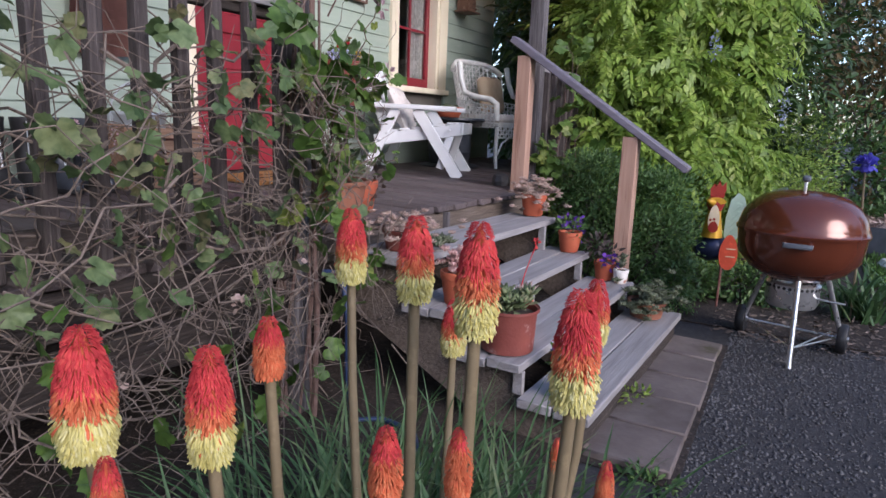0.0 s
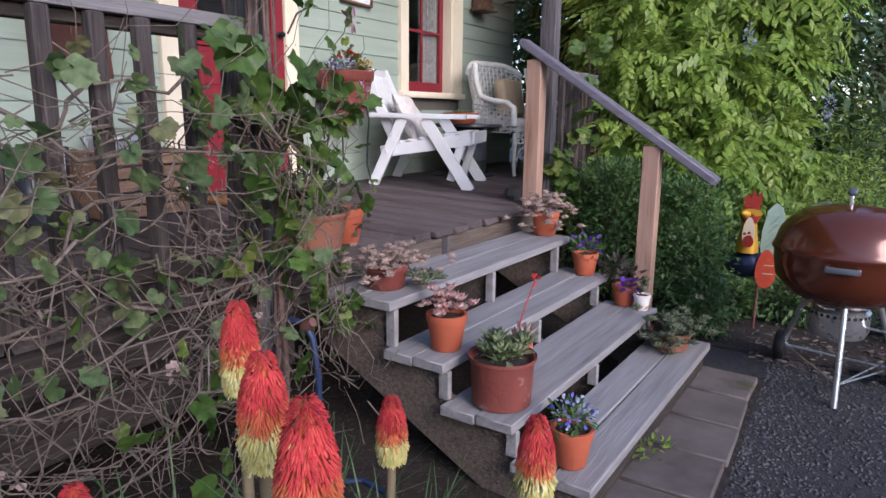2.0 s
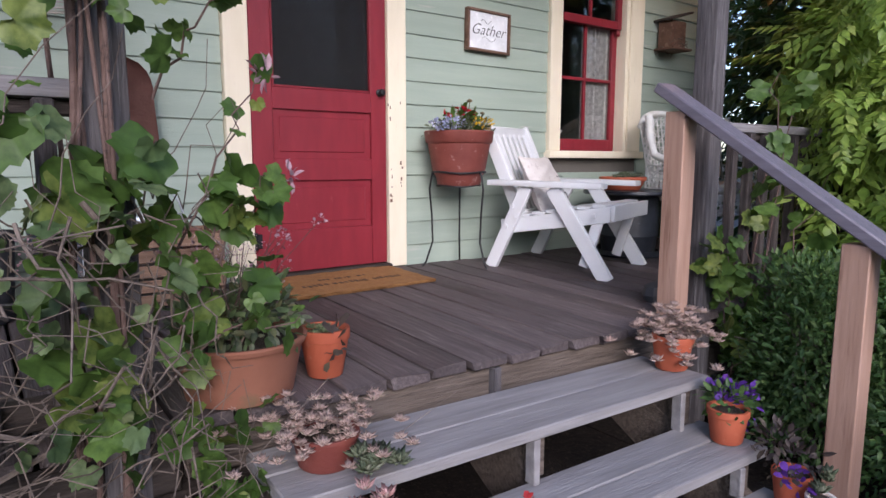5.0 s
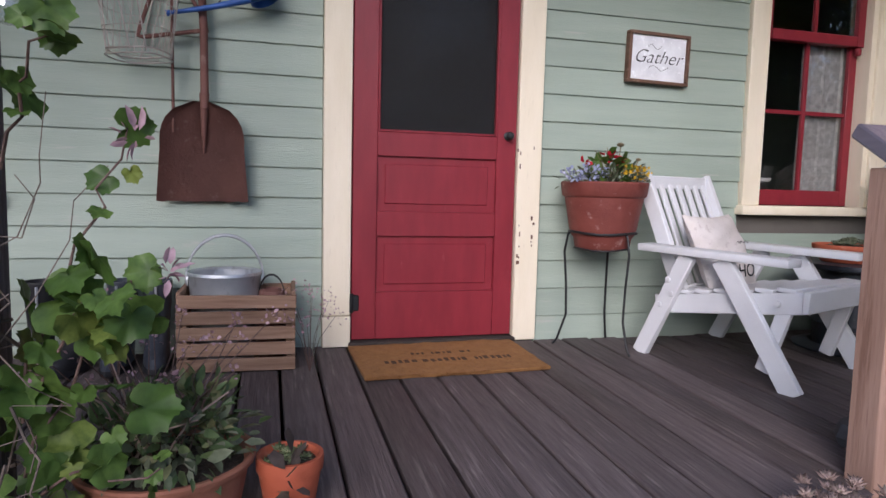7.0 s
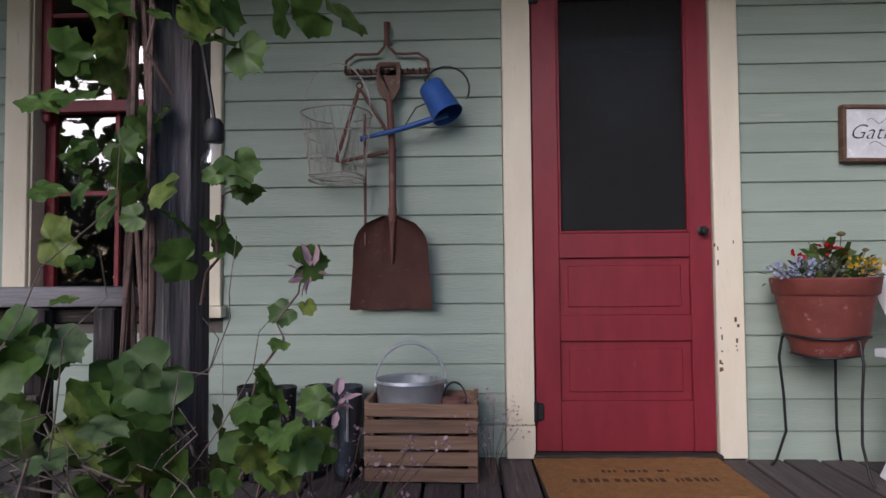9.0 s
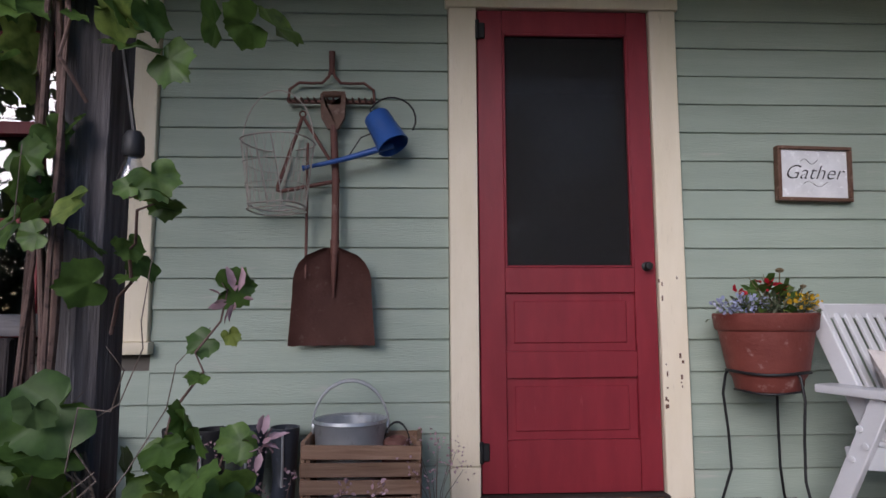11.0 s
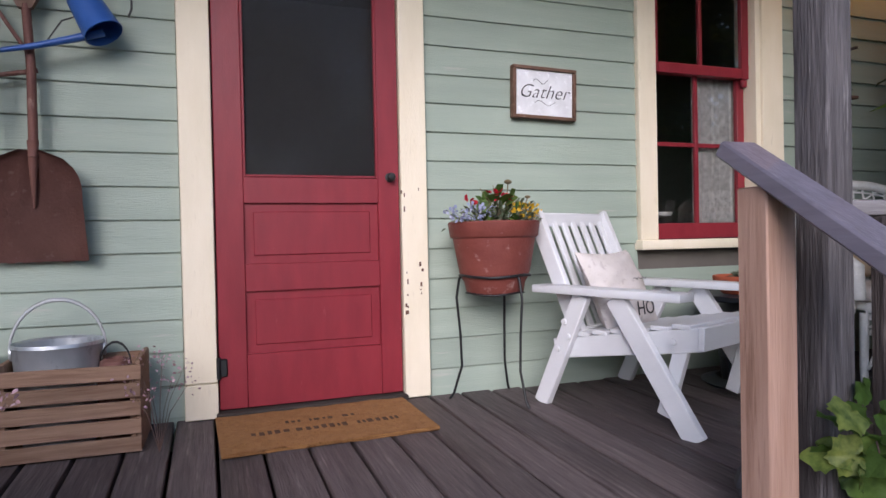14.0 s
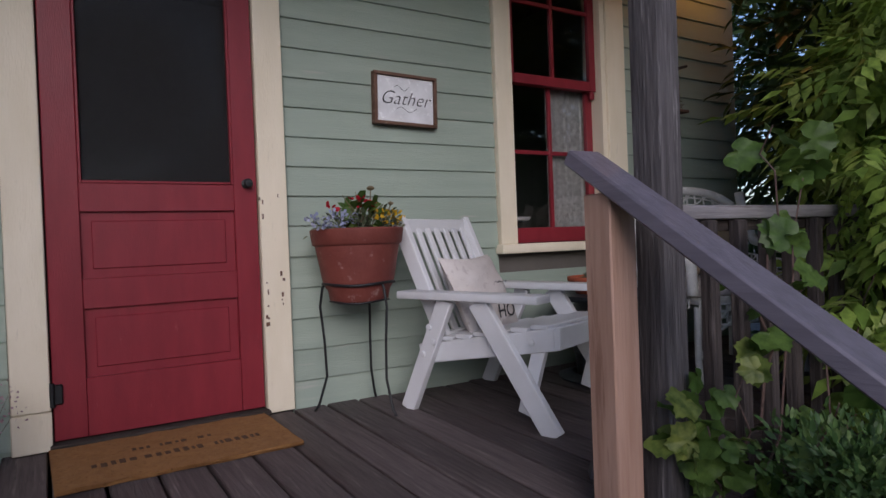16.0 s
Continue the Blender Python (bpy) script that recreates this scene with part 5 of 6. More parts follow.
# curtain, fruit and stand inside the window
cur = thing("lace_curtain", "white lace curtain hanging behind the window", "curtain", pose(-3.138, 5.50, 1.40))
bm = bmesh.new()
cols = []
for i in range(60):
    y = 0.34 * i / 59
    cols.append([bm.verts.new((0.012 * math.sin(i * 0.85) + 0.004 * math.sin(i * 2.3), y, z)) for z in (0.02, 0.3, 0.6, 0.93)])
for a, b in zip(cols, cols[1:]):
    for j in range(3):
        bm.faces.new((a[j], b[j], b[j + 1], a[j + 1]))
bmesh.ops.solidify(bm, geom=bm.faces[:], thickness=0.0012)
part("lace", bm, LACE, cur)
part("rod", tube(bmesh.new(), [(0, -0.35, 0.935), (0, 0.4, 0.935)], 0.006, 8), CREAM, cur)
fs = thing("cake_stand", "white pedestal dish holding a small pumpkin indoors", "cake stand", pose(-3.42, 5.34, 0.77))
part("pedestal", lathe(bmesh.new(), [(0, 0), (0.12, 0), (0.05, 0.05), (0.04, 0.6), (0.06, 0.78), (0.19, 0.80), (0.2, 0.82), (0, 0.81)], 28), WICKER, fs)
pk = thing("pumpkin", "small orange pumpkin on the dish indoors", "pumpkin", pose(-3.42, 5.34, 1.585))
bm = bmesh.new()
lathe(bm, [(0, 0.0), (0.05, 0.0), (0.10, 0.03), (0.115, 0.07), (0.10, 0.115), (0.05, 0.14), (0, 0.128)], 42)
for v in bm.verts:
    k = 1 + 0.05 * math.cos(14 * math.atan2(v.co.y, v.co.x))
    v.co.x, v.co.y = v.co.x * k, v.co.y * k
part("fruit", bm, ORANGE, pk)
part("stalk", tube(bmesh.new(), [(0, 0, 0.128), (0.005, 0.01, 0.16)], 0.01, 6, 0.007), STEM, pk)

# ---- the yard ----
gr = thing("kettle_grill", "copper-brown kettle charcoal grill on three aluminium legs", "grill", pose(0.207, 4.095, 0.0))
R = 0.302
part("bowl", lathe(bmesh.new(), [(0, 0.40), (0.06, 0.402), (0.15, 0.42), (0.23, 0.465), (0.285, 0.53), (0.297, 0.60), (R, 0.655), (R + 0.005, 0.665), (R - 0.006, 0.665), (0.29, 0.60), (0, 0.44)], 56), BROWNENAMEL, gr, "copper-brown enamelled bowl")
lid = part("lid", lathe(bmesh.new(), [(R + 0.008, 0.66), (R + 0.01, 0.672), (R + 0.002, 0.682), (0.30, 0.70), (0.283, 0.755), (0.245, 0.805), (0.19, 0.845), (0.10, 0.868), (0, 0.875)], 56), BROWNENAMEL, gr, "copper-brown enamelled lid")
part("lid_handle", tube(bmesh.new(), [(-0.01, -0.03, 0.87), (-0.01, -0.032, 0.905), (-0.01, -0.02, 0.925)], 0.008, 8), ALU, lid)
part("lid_handle", tube(bmesh.new(), [(-0.01, 0.03, 0.87), (-0.01, 0.032, 0.905), (-0.01, 0.02, 0.925)], 0.008, 8), ALU, lid)
part("grip", block(-0.03, 0.01, -0.05, 0.05, 0.918, 0.948, 0.012, 3), GREYPLASTIC, lid, "grey plastic grip")
part("vent_cap", lathe(bmesh.new(), [(0.045, 0), (0.045, 0.008), (0, 0.012)], 20, pose(-0.13, 0.05, 0.852, 8, -20, 0)), ALU, lid)
part("bowl_handle", block(-0.075, 0.055, -R - 0.03, -R - 0.012, 0.615, 0.64, 0.006, 2), GREYPLASTIC, gr, "grey plastic bowl handle")
for x in (-0.07, 0.05):
    part("handle_bracket", block(x - 0.006, x + 0.006, -R - 0.014, -R + 0.02, 0.617, 0.637, 0.002), ALU, gr)
ash = part("ash_catcher", lathe(bmesh.new(), [(0.115, 0.40), (0.13, 0.385), (0.13, 0.36), (0.128, 0.355), (0.13, 0.30), (0.115, 0.265), (0.06, 0.255), (0, 0.255)], 36), ALU, gr, "dull aluminium ash catcher")
hole = mesh_of(lathe(bmesh.new(), [(0, 0), (0.0085, 0), (0.0085, 0.002), (0, 0.002)], 10), "vent_hole")
for i in range(30):
    a = 6.2832 * i / 30
    part("vent_hole", hole, BLACKRUB, ash, "", pose(0.1295 * math.cos(a), 0.1295 * math.sin(a), 0.373, 0, 90, math.degrees(a)))
part("ash_lever", tube(bmesh.new(), [(0.1, -0.06, 0.33), (0.24, -0.08, 0.325)], 0.006, 8), ALU, ash)
part("leg", tube(bmesh.new(), [(0.02, -0.15, 0.44), (0.03, -0.27, 0.0)], 0.0135, 12), ALU, gr, "polished front leg")
for x, y in ((-0.235, 0.27), (0.27, 0.17)):
    part("leg", tube(bmesh.new(), [(x * 0.55, y * 0.5, 0.44), (x * 0.98, y, 0.085)], 0.0135, 12), ALU, gr)
    wh = part("wheel", lathe(bmesh.new(), [(0.0, -0.022), (0.055, -0.022), (0.074, -0.024), (0.08, -0.016), (0.08, 0.016), (0.074, 0.024), (0.055, 0.022), (0, 0.022)], 32, pose(x, y, 0.081, 0, 90, -8)), BLACKRUB, gr, "black plastic wheel")
    part("hub", lathe(bmesh.new(), [(0, -0.03), (0.016, -0.03), (0.016, 0.03), (0, 0.03)], 14, pose(x, y, 0.081, 0, 90, -8)), ALU, wh)
part("axle", tube(bmesh.new(), [(-0.235, 0.27, 0.083), (0.27, 0.17, 0.083)], 0.006, 8), ALU, gr)
for dx in (-0.03, 0.06):
    part("brace_wire", tube(bmesh.new(), [(0.03, -0.24, 0.10), (0.27 - abs(dx), 0.17, 0.09 + dx * 0.3)], 0.004, 6), ALU, gr)
part("brace_wire", tube(bmesh.new(), [(0.03, -0.24, 0.10), (-0.22, 0.26, 0.09)], 0.004, 6), ALU, gr)

ro = thing("rooster_ornament", "painted sheet-metal rooster on a rusty stake among the shrubs", "garden ornament", pose(-0.262, 4.80, 0.0, 0, 0, 12))
ROOST = {"gold": flat("rooster_gold", (0.55, 0.30, 0.03), 0.4, 0.3), "navy": flat("rooster_navy", (0.012, 0.018, 0.05), 0.35, 0.3), "red": flat("rooster_red", (0.30, 0.03, 0.02), 0.45, 0.3), "coral": flat("rooster_coral", (0.62, 0.09, 0.045), 0.4, 0.2), "verdigris": flat("rooster_verdigris", (0.33, 0.45, 0.36), 0.5, 0.3), "cream": flat("rooster_cream", (0.62, 0.52, 0.36), 0.5, 0.2)}
egg = lambda w, h, n=18: [(w * math.cos(a) * (1 - 0.15 * math.sin(a)), h * math.sin(a)) for a in np.linspace(0, 6.2832, n + 1)[:-1]]
part("stake", tube(bmesh.new(), [(0.05, 0, 0.0), (0.05, 0, 0.25), (0.03, 0, 0.42)], 0.008, 8), RUST, ro)
bm = lathe(bmesh.new(), [(0, -0.12), (0.05, -0.1), (0.085, -0.03), (0.085, 0.03), (0.055, 0.085), (0, 0.1)], 24, pose(-0.02, 0.02, 0.40, 0, 80, 0))
part("body", bm, ROOST["navy"], ro, "navy blue body")
part("wing", plate(egg(0.055, 0.115), 0.012, pose(0.075, -0.06, 0.39)), ROOST["coral"], ro, "coral red oval wing")
for dz in (-0.03, 0.02):
    part("wing_stripe", block(0.06, 0.115, -0.07, -0.067, 0.39 + dz, 0.397 + dz, 0.001), ROOST["cream"], ro)
part("neck", lathe(bmesh.new(), [(0.065, 0.0), (0.058, 0.05), (0.045, 0.13), (0.04, 0.18), (0, 0.19)], 20, pose(-0.03, 0, 0.475)), ROOST["gold"], ro, "orange-gold neck")
part("head", lathe(bmesh.new(), [(0, -0.055), (0.04, -0.04), (0.056, 0.0), (0.045, 0.04), (0, 0.055)], 20, pose(-0.03, -0.01, 0.69)), ROOST["red"], ro)
part("brow", plate(egg(0.058, 0.022), 0.03, pose(-0.03, -0.045, 0.715)), ROOST["gold"], ro, "yellow brow")
part("beak", lathe(bmesh.new(), [(0.03, 0), (0.018, 0.04), (0, 0.075)], 12, pose(-0.05, -0.04, 0.70, 75, 0, -35)), ROOST["gold"], ro, "yellow beak")
part("wattle", plate(egg(0.034, 0.09), 0.012, pose(-0.035, -0.06, 0.60)), ROOST["cream"], ro, "speckled red and cream wattle")
part("wattle_tip", plate(egg(0.03, 0.036), 0.012, pose(-0.035, -0.064, 0.548)), ROOST["red"], ro, "red wattle tip")
for i in range(9):
    part("wattle_spot", lathe(bmesh.new(), [(0, 0), (0.009, 0), (0.006, 0.004), (0, 0.004)], 8, pose(-0.035 + 0.015 * rng.normal(), -0.066, 0.57 + 0.03 * rng.normal(), 90, 0, 0)), ROOST["red"], ro)
comb = [(-0.045, 0), (-0.05, 0.05), (-0.03, 0.085), (-0.015, 0.06), (0.0, 0.11), (0.018, 0.07), (0.04, 0.10), (0.045, 0.05), (0.035, 0.0)]
part("comb", plate(comb, 0.012, pose(-0.02, 0, 0.735)), ROOST["red"], ro, "rusty red comb")
part("tail", plate([(0, 0), (0.05, 0.02), (0.10, 0.10), (0.115, 0.22), (0.09, 0.32), (0.05, 0.35), (0.01, 0.30), (-0.01, 0.18), (-0.01, 0.08)], 0.014, pose(0.055, 0.03, 0.42)), ROOST["verdigris"], ro, "pale green tail feathers")
for i in range(5):
    part("tail_rib", tube(bmesh.new(), [(0.06 + 0.006 * i, 0.02, 0.44 + 0.05 * i), (0.10 + 0.01 * i, 0.02, 0.50 + 0.05 * i), (0.13 + 0.004 * i, 0.02, 0.50 + 0.052 * i)], 0.003, 5), ROOST["verdigris"], ro)


def blades(name, n, base, spread, length, material, parent, wide=0.011, arch=0.5, seg=6):
    """Strap leaves that rise from a crown and arch over."""
    v, f = [], []
    for i in range(n):
        a = 6.2832 * rng.random()
        b = np.array(base) + (rng.normal() * spread, rng.normal() * spread, 0)
        L = length * (0.6 + 0.6 * rng.random())
        lean = 0.25 + 0.75 * rng.random()
        bend = arch * (0.4 + rng.random())
        side = np.array((-math.sin(a), math.cos(a), 0))
        o = len(v)
        for j in range(seg + 1):
            t = j / seg
            out = L * (0.45 * lean * t + 0.5 * bend * t * t)
            up = L * (t * (1 - 0.25 * lean) - 0.55 * bend * t ** 2.6)
            c = b + (math.cos(a) * out, math.sin(a) * out, max(up, 0.005 - b[2]))
            w = wide * (0.9 - 0.85 * t ** 2.2) * (0.8 + 0.4 * ((i * 7) % 5) / 5)
            v += [c + side * w / 2, c + np.array((0, 0, -0.25 * w)), c - side * w / 2]
        for j in range(seg):
            k = o + 3 * j
            f += [(k, k + 1, k + 4, k + 3), (k + 1, k + 2, k + 5, k + 4)]
    me = bpy.data.meshes.new(name)
    me.from_pydata([tuple(x) for x in v], [], f)
    me.shade_smooth()
    return tagged(part(name, me, material, parent), kind="stuff")


lily = thing("torch_lily_clump", "dense clump of arching grassy torch lily leaves", "plant", pose(-0.32, 1.12, 0))
blades("leaf_blades", 520, (-0.04, 0.05, 0), 0.17, 0.70, GRASSY, lily, 0.017)
blades("leaf_blades", 260, (0.12, 0.30, 0), 0.10, 0.56, GRASSY, lily, 0.012)
blades("leaf_blades", 260, (-0.30, 0.30, 0), 0.16, 0.70, GRASSY, lily, 0.011)
blades("dry_blades", 40, (0, 0.05, 0), 0.2, 0.5, SUCC_PALE, lily, 0.009)


def torch(x, y, z, L, Rr, kind, label):
    """One torch lily: stem and a spike of hanging tubular florets, its tip at (x, y, z)."""
    f = thing("torch_lily", label, "flower", pose(x, y, 0.0), "torch lilies")
    bx, by = -0.30 + 0.6 * (x + 0.30) - x, 1.08 + 0.6 * (y - 1.08) - y
    z0 = z - L
    part("stem", tube(bmesh.new(), [(bx, by, 0), (bx * 0.55, by * 0.55, z0 * 0.35), (bx * 0.12, by * 0.12, z0 * 0.75), (0, 0, z0 + 0.02)], 0.0105, 10, 0.0085), STEM, f)
    part("core", lathe(bmesh.new(), [(0, 0), (Rr * 0.35, 0.05 * L), (Rr * 0.62, 0.32 * L), (Rr * 0.48, 0.68 * L), (Rr * 0.18, 0.9 * L), (0, 0.985 * L)], 14, pose(0, 0, z0)), TORCH_ORANGE, f)
    n = int(2600 * L / 0.15)
    u = (np.arange(n) + 0.5) / n
    a = np.arange(n) * 2.39996 + 0.3 * rng.normal(size=n)
    env = np.where(u > 0.38, 0.10 + 0.88 * np.power(np.maximum(0.0, 1 - ((u - 0.38) / 0.63) ** 1.9), 0.78), 0.66 + 0.32 * np.minimum(1, u / 0.38))
    r = Rr * 0.78 * env
    c, s = np.cos(a), np.sin(a)
    pts = np.column_stack((r * c, r * s, z0 + L * (0.06 + 0.93 * u)))
    dn = np.where(u > 0.86, 0.2, np.where(u < 0.25, 1.5, 1.25))
    aim = np.column_stack((c, s, -dn)) + 0.16 * rng.normal(size=(n, 3))
    face = np.column_stack((c, s, 0.7 + 0 * c))
    size = np.where(u > 0.86, 0.007, np.where(u < 0.28, 0.0155, 0.0098)) * (Rr / 0.031) * (0.85 + 0.3 * rng.random(n))
    k = u + 0.05 * rng.normal(size=n)
    lim = {"full": (0.33, 0.52), "young": (-1, 0.60), "bud": (-1, 0.75)}[kind]
    for nm, sel, mt in (("yellow_florets", k < lim[0], TORCH_YELLOW), ("orange_florets", (k >= lim[0]) & (k < lim[1]), TORCH_ORANGE), ("red_florets", k >= lim[1], TORCH_RED)):
        if sel.any():
            tagged(part(nm, leaves_mesh(nm, pts[sel], aim[sel], face[sel], size[sel], SLIM_FAT), mt, f), kind="stuff")


SLIM_FAT = (np.array([(0, 0.05, 0), (0.5, 0.09, 0.05), (0.9, 0.085, 0.04), (1.02, 0.03, 0.0), (1.02, -0.03, 0.0), (0.9, -0.085, 0.04), (0.5, -0.09, 0.05), (0, -0.05, 0), (0.5, 0, 0.12), (0.95, 0, 0.10)]),
            [(0, 8, 7), (0, 1, 8), (1, 2, 9, 8), (2, 3, 9), (3, 4, 9), (4, 5, 9), (5, 6, 8, 9), (6, 7, 8)])
RIPE, YOUNG = "red and yellow torch lily spike on a tall stem", "young orange-red torch lily spike"
for x, y, z, L, Rr, kind in ((-0.572, 1.272, 0.986, 0.145, 0.031, "full"), (-0.317, 1.087, 1.019, 0.128, 0.029, "full"), (-0.176, 1.006, 1.035, 0.148, 0.030, "full"), (-0.053, 1.046, 0.959, 0.156, 0.032, "full"), (-0.104, 1.315, 0.911, 0.11, 0.025, "full"), (-0.465, 1.509, 0.77, 0.125, 0.030, "full"),
                             (-0.45, 0.817, 0.871, 0.155, 0.031, "full"), (-0.555, 0.721, 0.903, 0.165, 0.037, "full"), (-0.507, 0.98, 0.857, 0.095, 0.025, "young"), (-0.269, 0.947, 0.758, 0.105, 0.024, "young"), (-0.188, 1.002, 0.756, 0.10, 0.020, "bud"), (-0.473, 0.689, 0.774, 0.09, 0.018, "young"), (-0.02, 1.127, 0.70, 0.08, 0.014, "bud"), (-0.098, 1.144, 0.705, 0.055, 0.010, "bud")):
    torch(x, y, z, L, Rr, kind, RIPE if kind == "full" else YOUNG)

# ---- vines ----
def wander(a, b, n, jit, sag=0.0):
    a, b = np.array(a, float), np.array(b, float)
    pts = [a + (b - a) * i / n for i in range(n + 1)]
    for i in range(1, n + 1):
        pts[i] = pts[i] + rng.normal(size=3) * jit + (0, 0, -sag * math.sin(math.pi * i / n))
    return pts


vine = thing("grape_vine", "old grape vine with green leaves climbing the porch post and railing", "vine", pose(0, 0, 0))
bm = bmesh.new()
for k in range(7):
    a0 = rng.random() * 6.28
    pts = []
    for i in range(26):
        z = 0.02 + 2.85 * i / 25
        a = -0.9 + 0.9 * math.sin((0.8 if k % 2 else -0.6) * z + 0.4 * math.sin(z * 3 + k) + a0)
        rr = 0.075 + 0.012 * math.sin(2.1 * z + k) + 0.012 * rng.random()
        pts.append(np.array((-1.46 + rr * math.cos(a) + 0.02, 2.11 + rr * math.sin(a), z)))
    tube(bm, pts, 0.012 if k < 2 else 0.005 + 0.004 * rng.random(), 7, 0.004)
part("trunk", bm, CANE, vine, "reddish twisted vine stems")
bm = bmesh.new()
for k in range(640):
    y = -0.6 + 2.85 * rng.random()
    a = (-1.30 + 0.09 * rng.normal(), y, 0.35 + 1.0 * rng.random() ** 0.9)
    d = np.array((0.12 * rng.normal() + 0.05, 0.34 * rng.normal(), 0.24 * rng.normal() - 0.06))
    b = np.array(a) + d
    b[1] = min(b[1], 2.32)
    pts = wander(a, b, 7, 0.02, 0.04)
    tube(bm, pts, 0.0018 + 0.0035 * rng.random() ** 4, 5, 0.0008)
for k in range(22):
    a = (-1.34 + 0.05 * rng.normal(), -0.5 + 2.6 * rng.random(), 0.75 + 0.6 * rng.random())
    d = np.array((0.06 * rng.normal(), 0.7 * rng.normal(), 0.15 * rng.normal()))
    b = np.array(a) + d
    b[1] = min(b[1], 2.2)
    tube(bm, wander(a, b, 9, 0.025, 0.06), 0.0065, 6, 0.0022)
for k in range(120):
    a = (-1.30 + 0.14 * rng.normal(), 0.2 + 2.1 * rng.random(), 0.02 + 0.6 * rng.random())
    d = np.array((0.14 * rng.normal(), 0.25 * rng.normal(), 0.2 + 0.25 * rng.normal()))
    tube(bm, wander(a, np.array(a) + d, 4, 0.02, 0.05), 0.0028, 4, 0.001)
tagged(part("dry_cane", bm, TWIG, vine, "bare grey tangled canes"), kind="stuff")


def vine_leaves(name, centres, spread, n, size, material, parent, out=(0.8, 0.2, 0.3)):
    c = np.asarray(centres)[rng.integers(0, len(centres), n)] + np.clip(rng.normal(size=(n, 3)), -1.7, 1.7) * spread
    aim = rand_dirs(n) * (1, 1, 0.5) + np.array((0.2, 0.0, -0.45))
    face = np.array(out) + 0.55 * rng.normal(size=(n, 3))
    return tagged(part(name, leaves_mesh(name, c, aim, face, size * (0.55 + 0.7 * rng.random(n)), VINE), material, parent), kind="stuff")


# clusters of leaves: y, z, spread along y and z, how many, leaf size
for y, z, sy, sz, n, size in ((2.34, 2.10, 0.09, 0.10, 17, 0.10), (2.16, 2.24, 0.10, 0.10, 20, 0.10), (2.04, 1.93, 0.06, 0.13, 20, 0.10), (2.12, 1.72, 0.07, 0.08, 8, 0.085), (2.0, 1.60, 0.06, 0.09, 6, 0.08), (1.98, 1.36, 0.10, 0.07, 9, 0.14), (2.13, 1.22, 0.10, 0.10, 10, 0.13),
                              (2.28, 1.28, 0.05, 0.06, 7, 0.09), (2.33, 1.10, 0.07, 0.09, 11, 0.09), (2.0, 1.02, 0.12, 0.12, 12, 0.11), (2.20, 0.86, 0.08, 0.10, 12, 0.085), (2.30, 0.66, 0.08, 0.07, 20, 0.072), (2.36, 0.56, 0.06, 0.05, 10, 0.065)):
    vine_leaves("foliage", [(-1.32, y, z)], (0.05, sy, sz), n, size, GRAPE, vine)
# Mostly unseen leaves and canes added along the beam to shade the left wall.
vine_leaves("canopy", [(-1.45, y, z) for y in np.linspace(-0.9, 1.75, 16) for z in (2.35, 2.65, 2.95, 3.15)], (0.12, 0.10, 0.10), 420, 0.12, GRAPE, vine)
bm = bmesh.new()
for k in range(5):
    tube(bm, wander((-1.44, 2.1, 2.7 + 0.1 * k), (-1.46, -0.9 + 0.3 * k, 2.9 + 0.05 * k), 14, 0.02, 0.08), 0.008, 6, 0.004)
part("arm", bm, CANE, vine)
vine_leaves("rail_leaves", [(-1.27, y, z) for y in np.linspace(0.2, 2.05, 14) for z in (0.72, 0.95, 1.15, 1.3)], (0.07, 0.08, 0.09), 290, 0.068, GRAPE_DULL, vine)
vine_leaves("rail_leaves", [(-1.20, y, z) for y in np.linspace(0.9, 2.1, 9) for z in (0.35, 0.6, 0.85)], (0.09, 0.08, 0.09), 46, 0.08, GRAPE, vine)
bm = bmesh.new()
sp, sa = [], []
for a, b in (((-1.38, 2.22, 1.05), (-1.30, 2.42, 1.56)), ((-1.38, 2.22, 0.95), (-1.30, 2.47, 1.34)), ((-1.36, 2.25, 1.1), (-1.24, 2.40, 1.28)), ((-1.38, 2.2, 1.5), (-1.2, 2.34, 1.72)), ((-1.38, 2.18, 2.0), (-1.25, 2.36, 2.22)), ((-1.38, 2.2, 0.85), (-1.22, 2.45, 1.0)), ((-1.36, 2.15, 1.9), (-1.22, 2.05, 2.3))):
    pts = wander(a, b, 8, 0.012, -0.06)
    tube(bm, pts, 0.0035, 6, 0.0015)
    for q in pts[2:]:
        sp += [q]
        sa += [rand_dirs(1)[0] + (0.3, 0.2, -0.7)]
tagged(part("green_shoot", bm, CANE, vine), kind="stuff")
sp = np.array(sp) + 0.012 * rng.normal(size=(len(sp), 3))
tagged(part("shoot_leaves", leaves_mesh("shoot_leaves", sp, sa, np.array((0.9, 0.2, 0.3)) + 0.4 * rng.normal(size=(len(sp), 3)), 0.062 * (0.5 + 0.8 * rng.random(len(sp))), VINE), GRAPE, vine), kind="stuff")
tuft("pink_shoot_tip", vine, 26, [(-1.30, 2.425, 1.56, 0.015, 0.015, 0.015), (-1.30, 2.475, 1.33, 0.015, 0.015, 0.015)], 0.03, PINKPETAL)
tuft("pale_buds", vine, 40, [(-1.22, y, z, 0.02, 0.02, 0.02) for y, z in ((0.9, 0.75), (1.3, 0.85), (1.6, 0.6), (1.9, 0.7), (1.2, 0.5))], 0.02, SUCC_PALE, PETAL)

